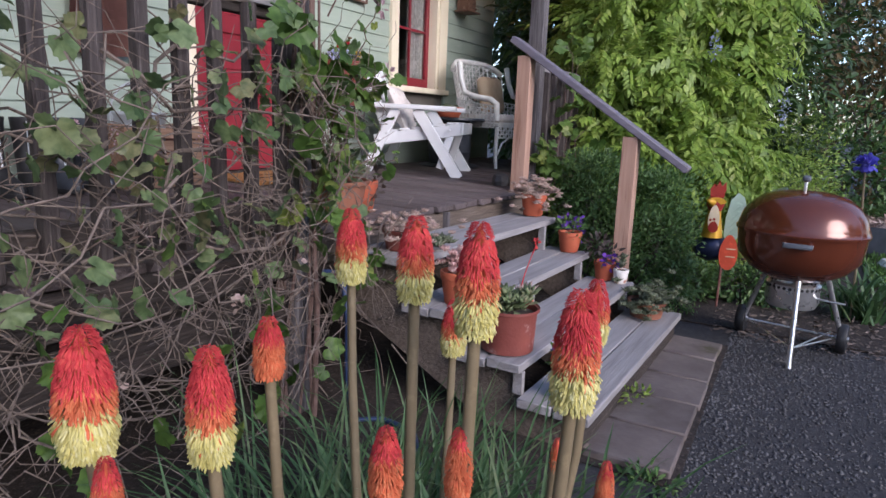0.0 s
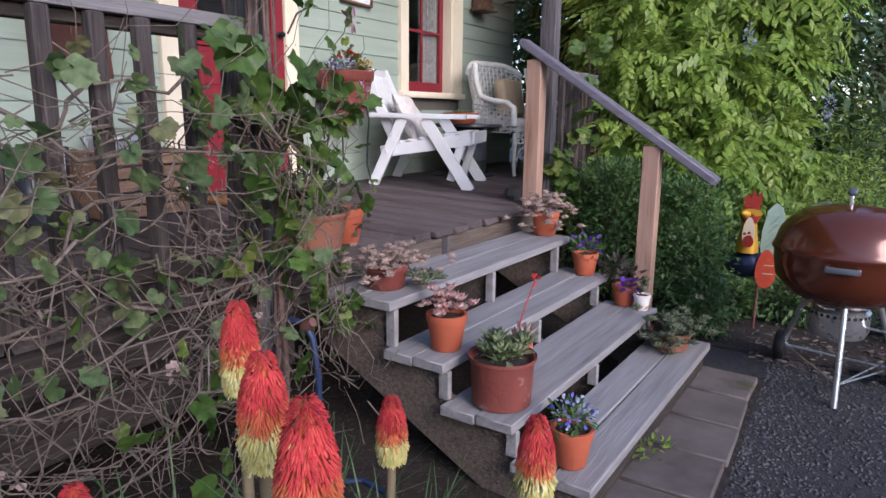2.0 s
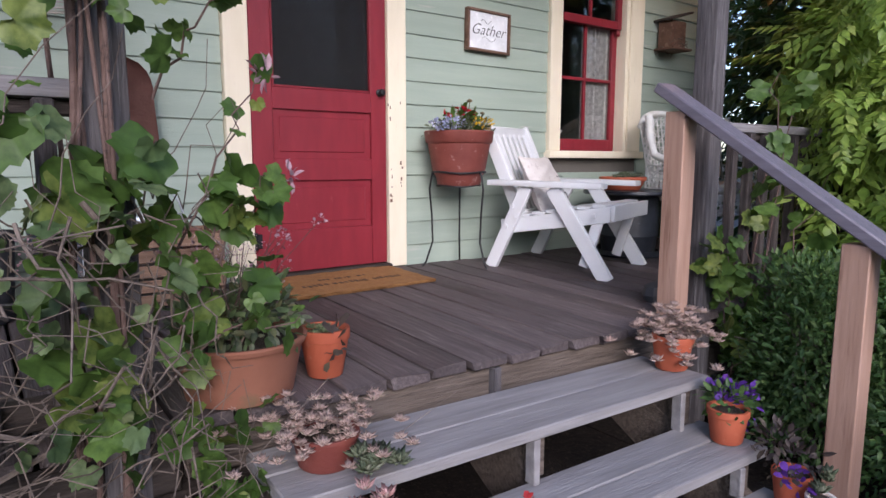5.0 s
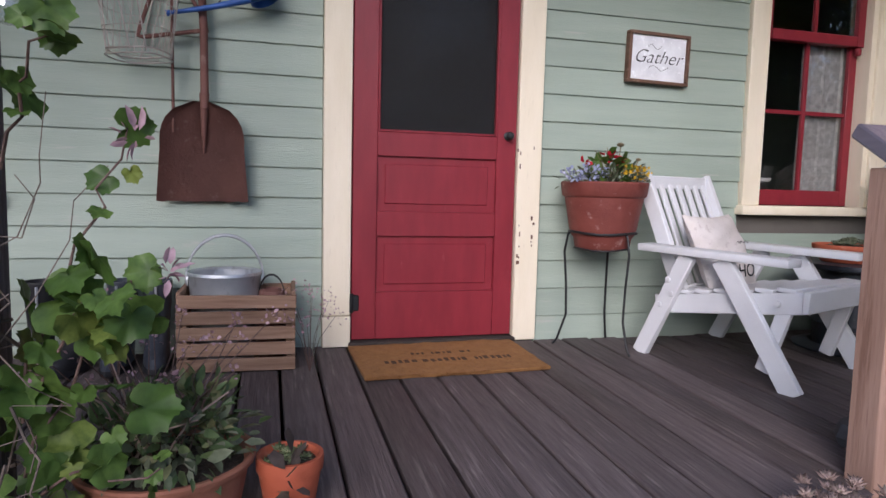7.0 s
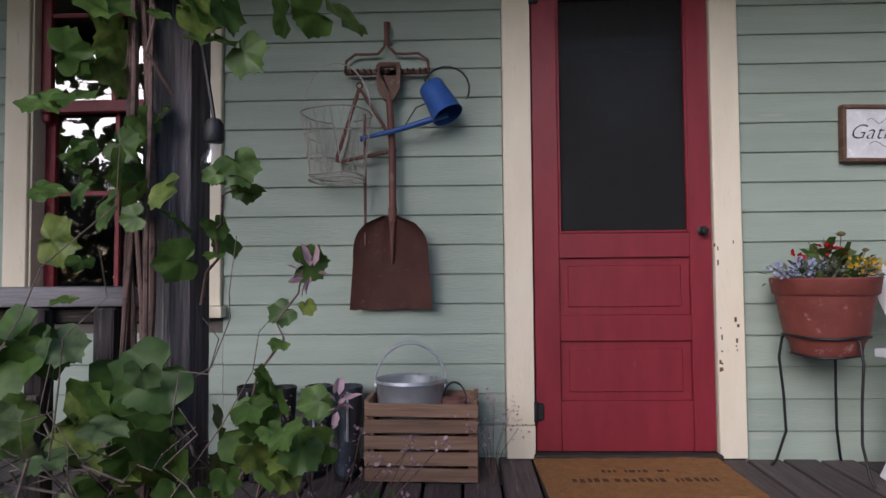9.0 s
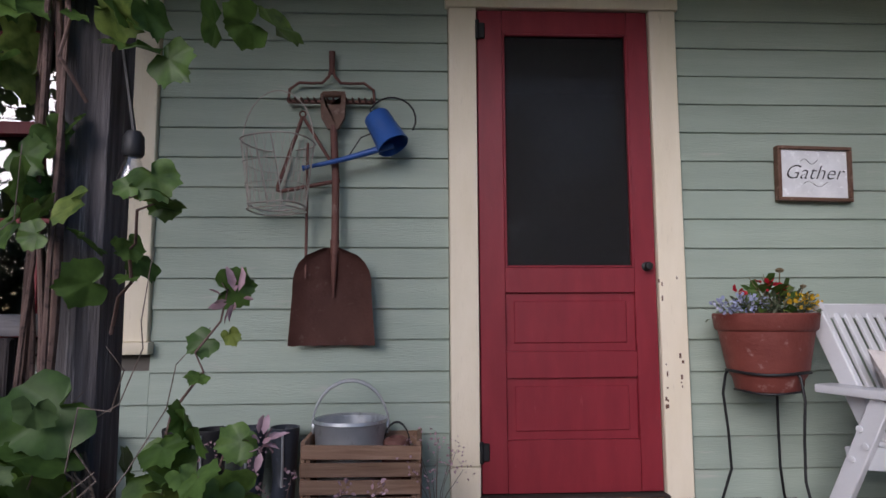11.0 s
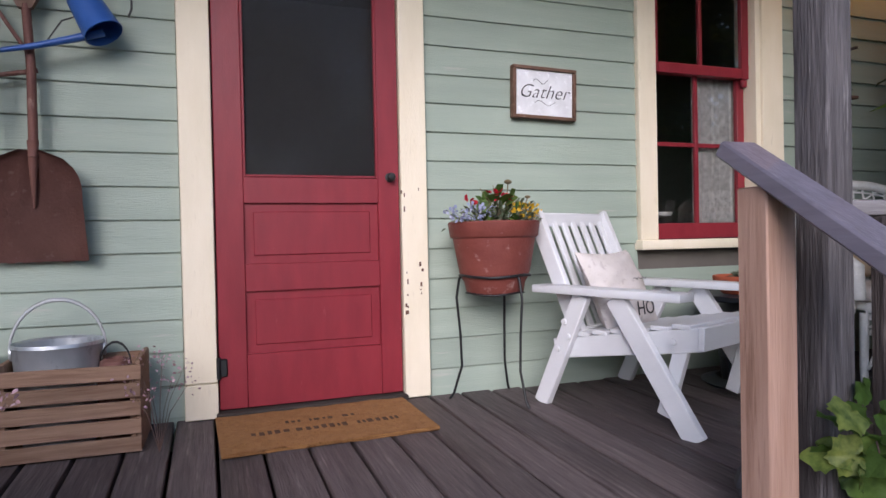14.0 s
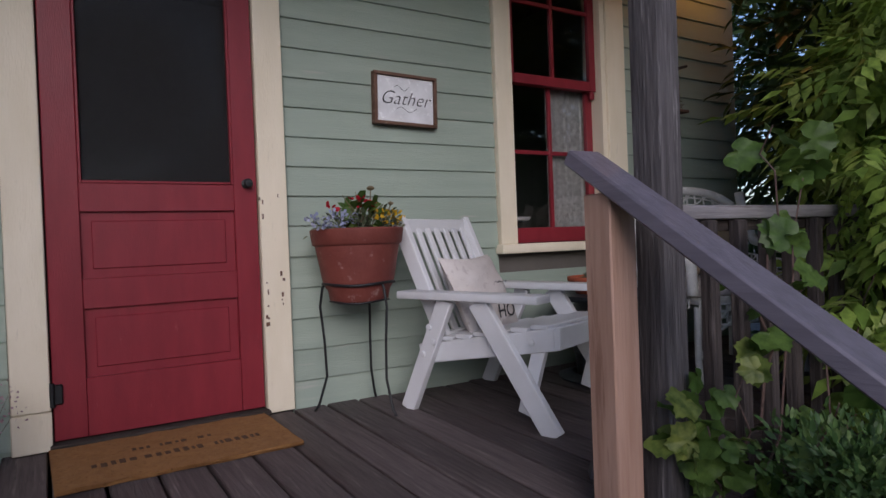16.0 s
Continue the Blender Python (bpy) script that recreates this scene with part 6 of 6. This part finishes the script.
vine2 = thing("grape_vine", "young grape vine on the railing beside the steps", "vine", pose(0, 0, 0))
bm = bmesh.new()
pp = []
for a, b in (((-1.38, 4.55, 0.1), (-1.30, 4.56, 1.15)), ((-1.38, 4.6, 0.2), (-1.28, 4.85, 1.6)), ((-1.4, 4.7, 0.3), (-1.25, 5.2, 1.35)), ((-1.38, 4.65, 0.4), (-1.15, 4.75, 1.0)), ((-1.4, 4.9, 0.5), (-1.2, 5.5, 1.2)), ((-1.38, 4.5, 0.6), (-1.28, 4.38, 0.98)), ((-1.38, 4.75, 0.9), (-1.3, 4.72, 1.78))):
    pts = wander(a, b, 9, 0.02, -0.03)
    tube(bm, pts, 0.005, 6, 0.002)
    pp += pts[2:]
tagged(part("stems", bm, CANE, vine2), kind="stuff")
vine_leaves("leaves", pp, (0.045, 0.05, 0.04), 130, 0.10, GRAPE, vine2, (0.8, -0.5, 0.35))
bm = bmesh.new()
for k in range(90):
    a = (-1.30 + 0.05 * rng.normal(), 4.95 + 0.25 * rng.normal(), 0.62 + 0.08 * rng.normal())
    tube(bm, wander(a, np.array(a) + rng.normal(size=3) * (0.06, 0.14, 0.10), 4, 0.015), 0.0025, 4, 0.001)
tagged(part("dry_twig", bm, TWIG, vine2), kind="stuff")

hose = thing("garden_hose", "dark blue garden hose hanging from a tap by the post", "hose", pose(-1.22, 2.10, 0))
part("hose", tube(bmesh.new(), [(-0.08, -0.02, 0.60), (-0.03, -0.005, 0.60), (0.0, 0.0, 0.55), (0.012, 0.008, 0.42), (0.01, 0.012, 0.2), (0.02, 0.03, 0.03), (0.1, 0.12, 0.018), (0.25, 0.1, 0.016), (0.4, -0.1, 0.016), (0.5, -0.3, 0.016)], 0.011, 10), flat("navy_hose", (0.02, 0.035, 0.085), 0.45), hose)
part("tap_fitting", lathe(bmesh.new(), [(0, 0), (0.017, 0), (0.02, 0.02), (0.015, 0.045), (0, 0.05)], 12, pose(-0.03, -0.005, 0.585, 0, 60, 0)), RUST, hose)

# ---- shrubs, wisteria and what lies beyond ----
def shrub(name, label, blobs, n, size, material, shape=OVAL, stems=14, base=None, droop=0.1, category="shrub", r=0.008):
    s = thing(name, label, category, pose(0, 0, 0))
    b = np.array(blobs)
    c = b[:, :3].mean(0) if base is None else np.array(base)
    bm = bmesh.new()
    for i in range(stems):
        q = b[i % len(b)]
        d = rand_dirs(1, 0.6)[0]
        root = np.array((c[0] + 0.3 * (q[0] - c[0]), c[1] + 0.3 * (q[1] - c[1]), 0.0))
        tube(bm, wander(root, q[:3] + d * q[3:] * 0.8, 5, 0.03), r, 6, r * 0.3)
    tagged(part("branches", bm, BARK, s), kind="stuff")
    foliage("leaves", n, blobs, size, shape, material, s, droop)
    return s


shrub("boxwood_shrub", "dense dark green small-leaved shrub beside the steps", [(-1.00, 4.55, 0.52, 0.26, 0.24, 0.36), (-0.98, 4.8, 0.60, 0.36, 0.30, 0.36), (-0.60, 4.60, 0.38, 0.27, 0.25, 0.36), (-0.70, 4.95, 0.48, 0.30, 0.30, 0.40), (-0.46, 4.52, 0.18, 0.16, 0.18, 0.2), (-1.25, 4.85, 0.5, 0.2, 0.3, 0.35)], 17000, 0.034, BOX, OVAL, 26)
sb = [(-1.05, 4.6, 0.92, 0.22, 0.22, 0.08), (-0.6, 4.75, 0.82, 0.26, 0.24, 0.09)]
foliage("shoots", 1500, sb, 0.03, OVAL, BOX, bpy.data.objects["boxwood_shrub"], -0.9, 0.9)
WBLOBS = [(-1.2, 5.6, 1.2, 0.42, 0.35, 0.35), (-0.95, 5.65, 1.6, 0.45, 0.35, 0.3), (-1.3, 5.8, 1.95, 0.45, 0.4, 0.28), (-0.85, 5.95, 2.1, 0.42, 0.4, 0.3), (-1.25, 6.1, 2.5, 0.5, 0.4, 0.3), (-0.7, 6.2, 2.65, 0.42, 0.4, 0.3), (-1.35, 6.4, 3.0, 0.6, 0.5, 0.35), (-0.75, 6.5, 3.15, 0.5, 0.45, 0.35),
          (-0.62, 5.75, 1.15, 0.34, 0.35, 0.35), (-0.5, 6.0, 1.6, 0.36, 0.35, 0.3), (-0.42, 6.25, 2.15, 0.34, 0.35, 0.3), (-0.4, 6.4, 2.7, 0.3, 0.35, 0.3), (-0.85, 5.45, 0.9, 0.4, 0.3, 0.28), (-0.35, 6.05, 0.95, 0.32, 0.35, 0.3)]
wis = shrub("wisteria", "great mound of yellow-green wisteria leaves over the porch end", WBLOBS, 5600, 0.25, WIST, PINNATE, 20, (-1.2, 6.3, 0), 0.8, "vine", 0.02)
foliage("outer_sprays", 120, [(-0.1, 6.3, 2.2, 0.22, 0.3, 0.5), (0.05, 6.6, 2.9, 0.25, 0.3, 0.35)], 0.24, PINNATE, WIST, wis, 0.8, 0.9)
# Inner and rear leaves, coloured dark to stand for shade inside the mound.
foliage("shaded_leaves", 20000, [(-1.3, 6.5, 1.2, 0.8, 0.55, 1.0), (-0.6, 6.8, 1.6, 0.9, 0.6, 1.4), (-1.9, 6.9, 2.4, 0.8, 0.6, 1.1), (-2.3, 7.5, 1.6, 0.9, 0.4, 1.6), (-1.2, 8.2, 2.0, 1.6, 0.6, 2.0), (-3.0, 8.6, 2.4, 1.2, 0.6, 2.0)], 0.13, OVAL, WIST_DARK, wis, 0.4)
foliage("hanging_sprays", 260, [(-1.15, 5.25, 2.2, 0.16, 0.2, 0.32), (-1.2, 5.3, 2.75, 0.2, 0.2, 0.25), (-1.15, 5.3, 1.6, 0.25, 0.3, 0.25), (-1.0, 5.5, 1.25, 0.3, 0.3, 0.25)], 0.17, PINNATE, WIST, wis, 0.6, 0.9)
tuft("flower_racemes", wis, 120, [(0.0, 5.9, 1.35, 0.035, 0.035, 0.16), (-0.5, 5.5, 1.75, 0.03, 0.03, 0.1)], 0.02, LOBELIA, PETAL)
shrub("garden_shrub", "light green feathery shrub behind the metal rooster", [(-0.25, 5.55, 0.45, 0.4, 0.35, 0.42), (0.1, 6.1, 0.5, 0.4, 0.35, 0.45), (-0.1, 6.9, 0.8, 0.6, 0.5, 0.6)], 9000, 0.04, WIST, OVAL, 12)
shrub("garden_shrub", "low green ferny plants in the mulch bed", [(-0.45, 5.0, 0.12, 0.25, 0.25, 0.15), (-0.1, 5.1, 0.12, 0.25, 0.2, 0.14), (0.15, 5.2, 0.14, 0.25, 0.25, 0.16)], 2600, 0.045, BOX, OVAL, 8)
shrub("russet_shrub", "tall russet and green shrub beyond the lawn", [(0.9, 9.6, 1.2, 0.9, 0.8, 1.2), (1.9, 10.0, 1.5, 1.0, 0.9, 1.4), (0.5, 10.4, 2.2, 1.0, 0.8, 0.9), (2.9, 10.5, 1.6, 1.0, 0.9, 1.5)], 7000, 0.10, RUSTLEAF, OVAL, 14, None, 0.1, "shrub", 0.02)
shrub("garden_shrub", "dark green shrub beyond the lawn", [(0.5, 8.6, 0.7, 0.7, 0.6, 0.8), (-0.4, 8.8, 0.9, 0.9, 0.7, 1.0), (1.3, 9.0, 0.6, 0.7, 0.5, 0.7)], 7000, 0.075, BOX, OVAL, 10)
ag = thing("agapanthus", "strap-leaved plant with a violet-blue flower head", "plant", pose(0.56, 5.02, 0))
blades("strap_leaves", 70, (0.06, 0.05, 0), 0.07, 0.5, GRASSY, ag, 0.03, 0.7)
blades("strap_leaves", 50, (0.35, 0.25, 0), 0.09, 0.5, GRASSY, ag, 0.03, 0.7)
part("stem", tube(bmesh.new(), [(0, 0, 0), (-0.02, -0.01, 0.5), (-0.055, -0.02, 0.96)], 0.007, 8), STEM, ag)
tuft("flower_head", ag, 90, [(-0.055, -0.02, 0.99, 0.04, 0.04, 0.035)], 0.035, BLUEPETAL, PETAL)


def tree(x, y, h, crown, n, size, material, label, lean=0.0, shape=OVAL, trunk=0.14):
    t = thing("tree", label, "tree", pose(x, y, 0), "trees round the garden")
    bm = bmesh.new()
    pts = wander((0, 0, 0), (lean, 0, h * 0.8), 7, 0.06)
    tube(bm, pts, trunk, 9, trunk * 0.25)
    for q in crown:
        k = pts[min(6, max(2, int(7 * q[2] / h * 0.75)))]
        tube(bm, wander(k, np.array(q[:3]), 4, 0.06), trunk * 0.4, 6, trunk * 0.1)
    part("trunk", bm, BARK, t)
    foliage("crown", n, crown, size, shape, material, t, 0.2, 0.6)
    return t


def conifer(x, y, h, r, label):
    t = thing("tree", label, "tree", pose(x, y, 0), "trees round the garden")
    part("trunk", tube(bmesh.new(), [(0, 0, 0), (0, 0, h)], 0.16, 8, 0.02), BARK, t)
    n = 6500
    u = rng.random(n) ** 0.8
    a = 6.2832 * rng.random(n)
    rr = r * (1 - u) * (0.35 + 0.65 * rng.random(n)) * (0.8 + 0.3 * np.sin(3 * a + 9 * u))
    p = np.column_stack((rr * np.cos(a), rr * np.sin(a), 0.8 + (h - 0.8) * u - 0.25 * rr))
    aim = np.column_stack((np.cos(a), np.sin(a), -0.35 + 0 * a)) + 0.35 * rng.normal(size=(n, 3))
    tagged(part("crown", leaves_mesh("crown", p, aim, rand_dirs(n, 1.0), 0.32 * (0.6 + 0.8 * rng.random(n)), SLIM), TREELEAF, t), kind="stuff")


conifer(2.1, 15.5, 8.5, 2.2, "tall dark green conifer behind the garden")
conifer(4.3, 17.0, 10.0, 2.4, "tall dark green conifer behind the garden")
tree(-1.2, 12.0, 6.0, [(0, 0, 3.6, 1.8, 1.4, 1.3), (-1.2, 0.2, 4.4, 1.5, 1.3, 1.2), (1.0, 0, 2.8, 1.2, 1.0, 1.0)], 6000, 0.15, TREELEAF, "broad green garden tree behind the wisteria")
tree(0.35, 13.0, 6.5, [(0, 0, 4.2, 1.1, 1.0, 1.2), (0.3, 0, 2.6, 0.9, 0.8, 0.9)], 2200, 0.14, TREELEAF, "thin leafy tree against the sky")
tree(-4.5, 11.0, 7.0, [(0, 0, 4.0, 2.2, 1.8, 2.0), (1.4, 0, 2.4, 1.6, 1.2, 1.4)], 6000, 0.18, TREELEAF, "broad dark tree beyond the house")
for i, (x, y, h) in enumerate(((17.5, -7.5, 5.2), (19.5, -2.6, 5.8), (18.8, 0.3, 7.0), (18.6, 9.4, 7.0), (18.6, 11.4, 8.0), (15.6, -11.0, 5.6), (14.0, 15.8, 8.5))):
    tree(x, y, h, [(0, 0, h * 0.62, 2.4, 2.4, 1.8), (0.4, 1.6, h * 0.42, 2.0, 1.9, 1.4), (-0.3, -1.6, h * 0.46, 2.0, 1.9, 1.4), (0, 0.3, h * 0.82, 1.6, 1.6, 1.2)], 4200, 0.34, TREELEAF, "leafy tree across the gravel yard")
tree(18.9, 5.0, 9.0, [(0, 0, 7.4, 2.4, 2.6, 2.2), (0.2, 1.4, 6.6, 1.6, 1.6, 1.4)], 4200, 0.34, TREELEAF, "tall leafy tree with a clear trunk across the yard")
tree(-1.5, -5.5, 6.0, [(0, 0, 3.4, 2.0, 1.6, 1.8), (1.8, 0.3, 2.2, 1.6, 1.2, 1.4), (-1.8, 0, 2.6, 1.6, 1.2, 1.6)], 5000, 0.2, TREELEAF, "leafy tree south of the porch")
hedge = tagged(new("hedge"), "dark green hedge across the gravel yard", "hedge")
part("core", soft_edges(box(bmesh.new(), 11.9, 12.5, -12, 18, 0, 1.1), 0.2, 2), BARK, hedge)
foliage("leaves", 12000, [(12.1, y, 0.7, 0.6, 1.2, 0.8) for y in np.arange(-11.5, 18, 1.5)], 0.2, OVAL, TREELEAF, hedge)

bed = thing("raised_bed", "dark raised bed of dry straw beyond the lawn", "garden bed", pose(1.35, 8.1, 0.0))
for y in (-0.4, 0.4):
    part("side_board", block(-0.85, 1.4, y - 0.02, y + 0.02, 0.0, 0.30, 0.006), RUBBER, bed)
for x in (-0.85, 1.4):
    part("side_board", block(x - 0.02, x + 0.02, -0.38, 0.38, 0.0, 0.30, 0.006), RUBBER, bed)
part("soil", box(bmesh.new(), -0.83, 1.38, -0.38, 0.38, 0.02, 0.26), MULCH, bed)
ns = 2600
q = np.column_stack((-0.8 + 2.15 * rng.random(ns), -0.36 + 0.72 * rng.random(ns), 0.27 + 0.07 * rng.random(ns)))
tagged(part("straw", leaves_mesh("straw", q, rand_dirs(ns) * (1, 1, 0.3), rand_dirs(ns, 1), 0.07, SLIM), SUCC_PALE, bed), kind="stuff")
for x, y in ((0.95, 7.0), (1.12, 7.1), (1.25, 6.95)):
    tagged(part("white_stone", lathe(bmesh.new(), [(0, 0), (0.07, 0.0), (0.09, 0.04), (0.06, 0.09), (0, 0.1)], 8, pose(x, y, 0.02, 0, 0, 40 * x) @ Matrix.Diagonal((1, 1.3, 1, 1))), flat("white_stone", (0.55, 0.54, 0.52), 0.8)), "pale stone on the lawn edge", "stone", "pale stones")
# litter and weeds on the ground
nl = 1500
q = np.column_stack((-0.2 + 1.3 * rng.random(nl), 4.2 + 1.2 * rng.random(nl), 0.008 + 0.01 * rng.random(nl)))
tagged(part("bark_litter", leaves_mesh("bark_litter", q, rand_dirs(nl) * (1, 1, 0.15), rand_dirs(nl, 2), 0.02 + 0.04 * rng.random(nl), SLIM), TWIG), "scattered dry bark and straw litter", "litter", "", "stuff")
weed = thing("weed", "small green weed growing beside the paving slabs", "plant", pose(-0.33, 2.93, 0.02))
tuft("leaves", weed, 60, [(0, 0, 0.03, 0.07, 0.08, 0.04)], 0.035, WIST)
weed = thing("weed", "low green weed tuft at the end of the slabs", "plant", pose(-0.15, 2.33, 0.0))
tuft("leaves", weed, 120, [(0, 0, 0.02, 0.12, 0.08, 0.03)], 0.03, BOX)

# ---- small pieces of floors and walls ----
floor = structure("floor_deck", block(-2.95, -1.5, -1.55, 7.0, 0.50, 0.60), OLDWOOD_Y, "brown stained deck of long boards", "floor")
plank_meshes = []
for i in range(5):
    bm = bmesh.new()
    box(bm, -0.8, 0.8, -0.0695, 0.0695, -0.034, 0)
    soft_edges(bm, 0.0045, 1)
    for v in bm.verts:
        if v.co.x > 0.7:
            v.co.x += 0.006 * rng.normal()
            v.co.z += 0.0015 * rng.normal()
    plank_meshes.append(mesh_of(bm, "plank"))
y = 2.76 - 0.15 * 28
n = 0
while y < 6.9:
    part("plank", plank_meshes[n % 5], DECK, floor, "", pose(-2.2 + min(0.03, max(-0.06, 0.045 * (y - 3.6))) + 0.006 * rng.normal(), y, deck_z(-2.2) + 0.0012 * rng.normal(), 0.25 * rng.normal(), math.degrees(0.025), 0.08 * rng.normal()))
    y += 0.15
    n += 1
runs = [(-1.6, WIN_L[0] - 0.112, 9, 9), (WIN_L[1] + 0.152, 2.873, 9, 9), (3.899, WIN_R[0] - 0.112, 9, 9), (WIN_R[1] + 0.152, 7.05, 9, 9), (WIN_L[0] - 0.112, WIN_L[1] + 0.152, 1.37, 3.15), (WIN_R[0] - 0.112, WIN_R[1] + 0.152, 1.37, 3.15), (2.873, 3.899, 0.70, 3.015)]
for a, b, lo, hi in runs:
    me = siding_mesh(b - a - 0.002)
    for i in range(22):
        k = i - 6
        z = 2.604 - 0.1307 * k if a < 3 else 2.598 - 0.1303 * min(k, 8) - 0.1365 * max(k - 8, 0)
        if z < 0.62 or (lo < 9 and lo - 0.13 < z < hi):
            continue
        part("siding_board", me, SIDING, wall, "", pose(-3.031, a + 0.001, z, 0.05 * rng.normal(), 0, 0))
pavement = structure("pavement", box(bmesh.new(), -0.43, -0.06, 2.35, 4.0, 0.002, 0.006), MULCH, "short row of dark square paving slabs", "pavement")
for i in range(5):
    bm = bmesh.new()
    box(bm, -0.152, 0.152, -0.148, 0.148, -0.02, 0.02)
    soft_edges(bm, 0.006)
    part("paver", bm, SLATE, pavement, "", pose(-0.235 + 0.008 * rng.normal(), 2.545 + 0.312 * i, 0.012 + 0.002 * rng.normal(), 0.5 * rng.normal(), 0.5 * rng.normal(), rng.normal()))
ico = [(0, 0, 0.6), (0.9, 0, 0.1), (0.3, 0.85, 0), (-0.7, 0.5, 0.1), (-0.7, -0.55, 0), (0.3, -0.8, 0.1), (0, 0, -0.5)]
STONES = (np.array(ico), [(0, i, i % 5 + 1) for i in range(1, 6)] + [(6, i % 5 + 1, i) for i in range(1, 6)])
ns = 38000
sp = np.column_stack((-0.07 + 2.6 * rng.random(ns) ** 1.3, 1.0 + 4.6 * rng.random(ns), np.full(ns, 0.001)))
tagged(part("gravel", leaves_mesh("gravel", sp, rand_dirs(ns) * np.array((1, 1, 0.2)), rand_dirs(ns, 2), 0.003 + 0.009 * rng.random(ns) ** 3, STONES), STONE, None, "loose dark gravel on the yard"), "loose dark gravel on the yard", "gravel", "", "stuff")
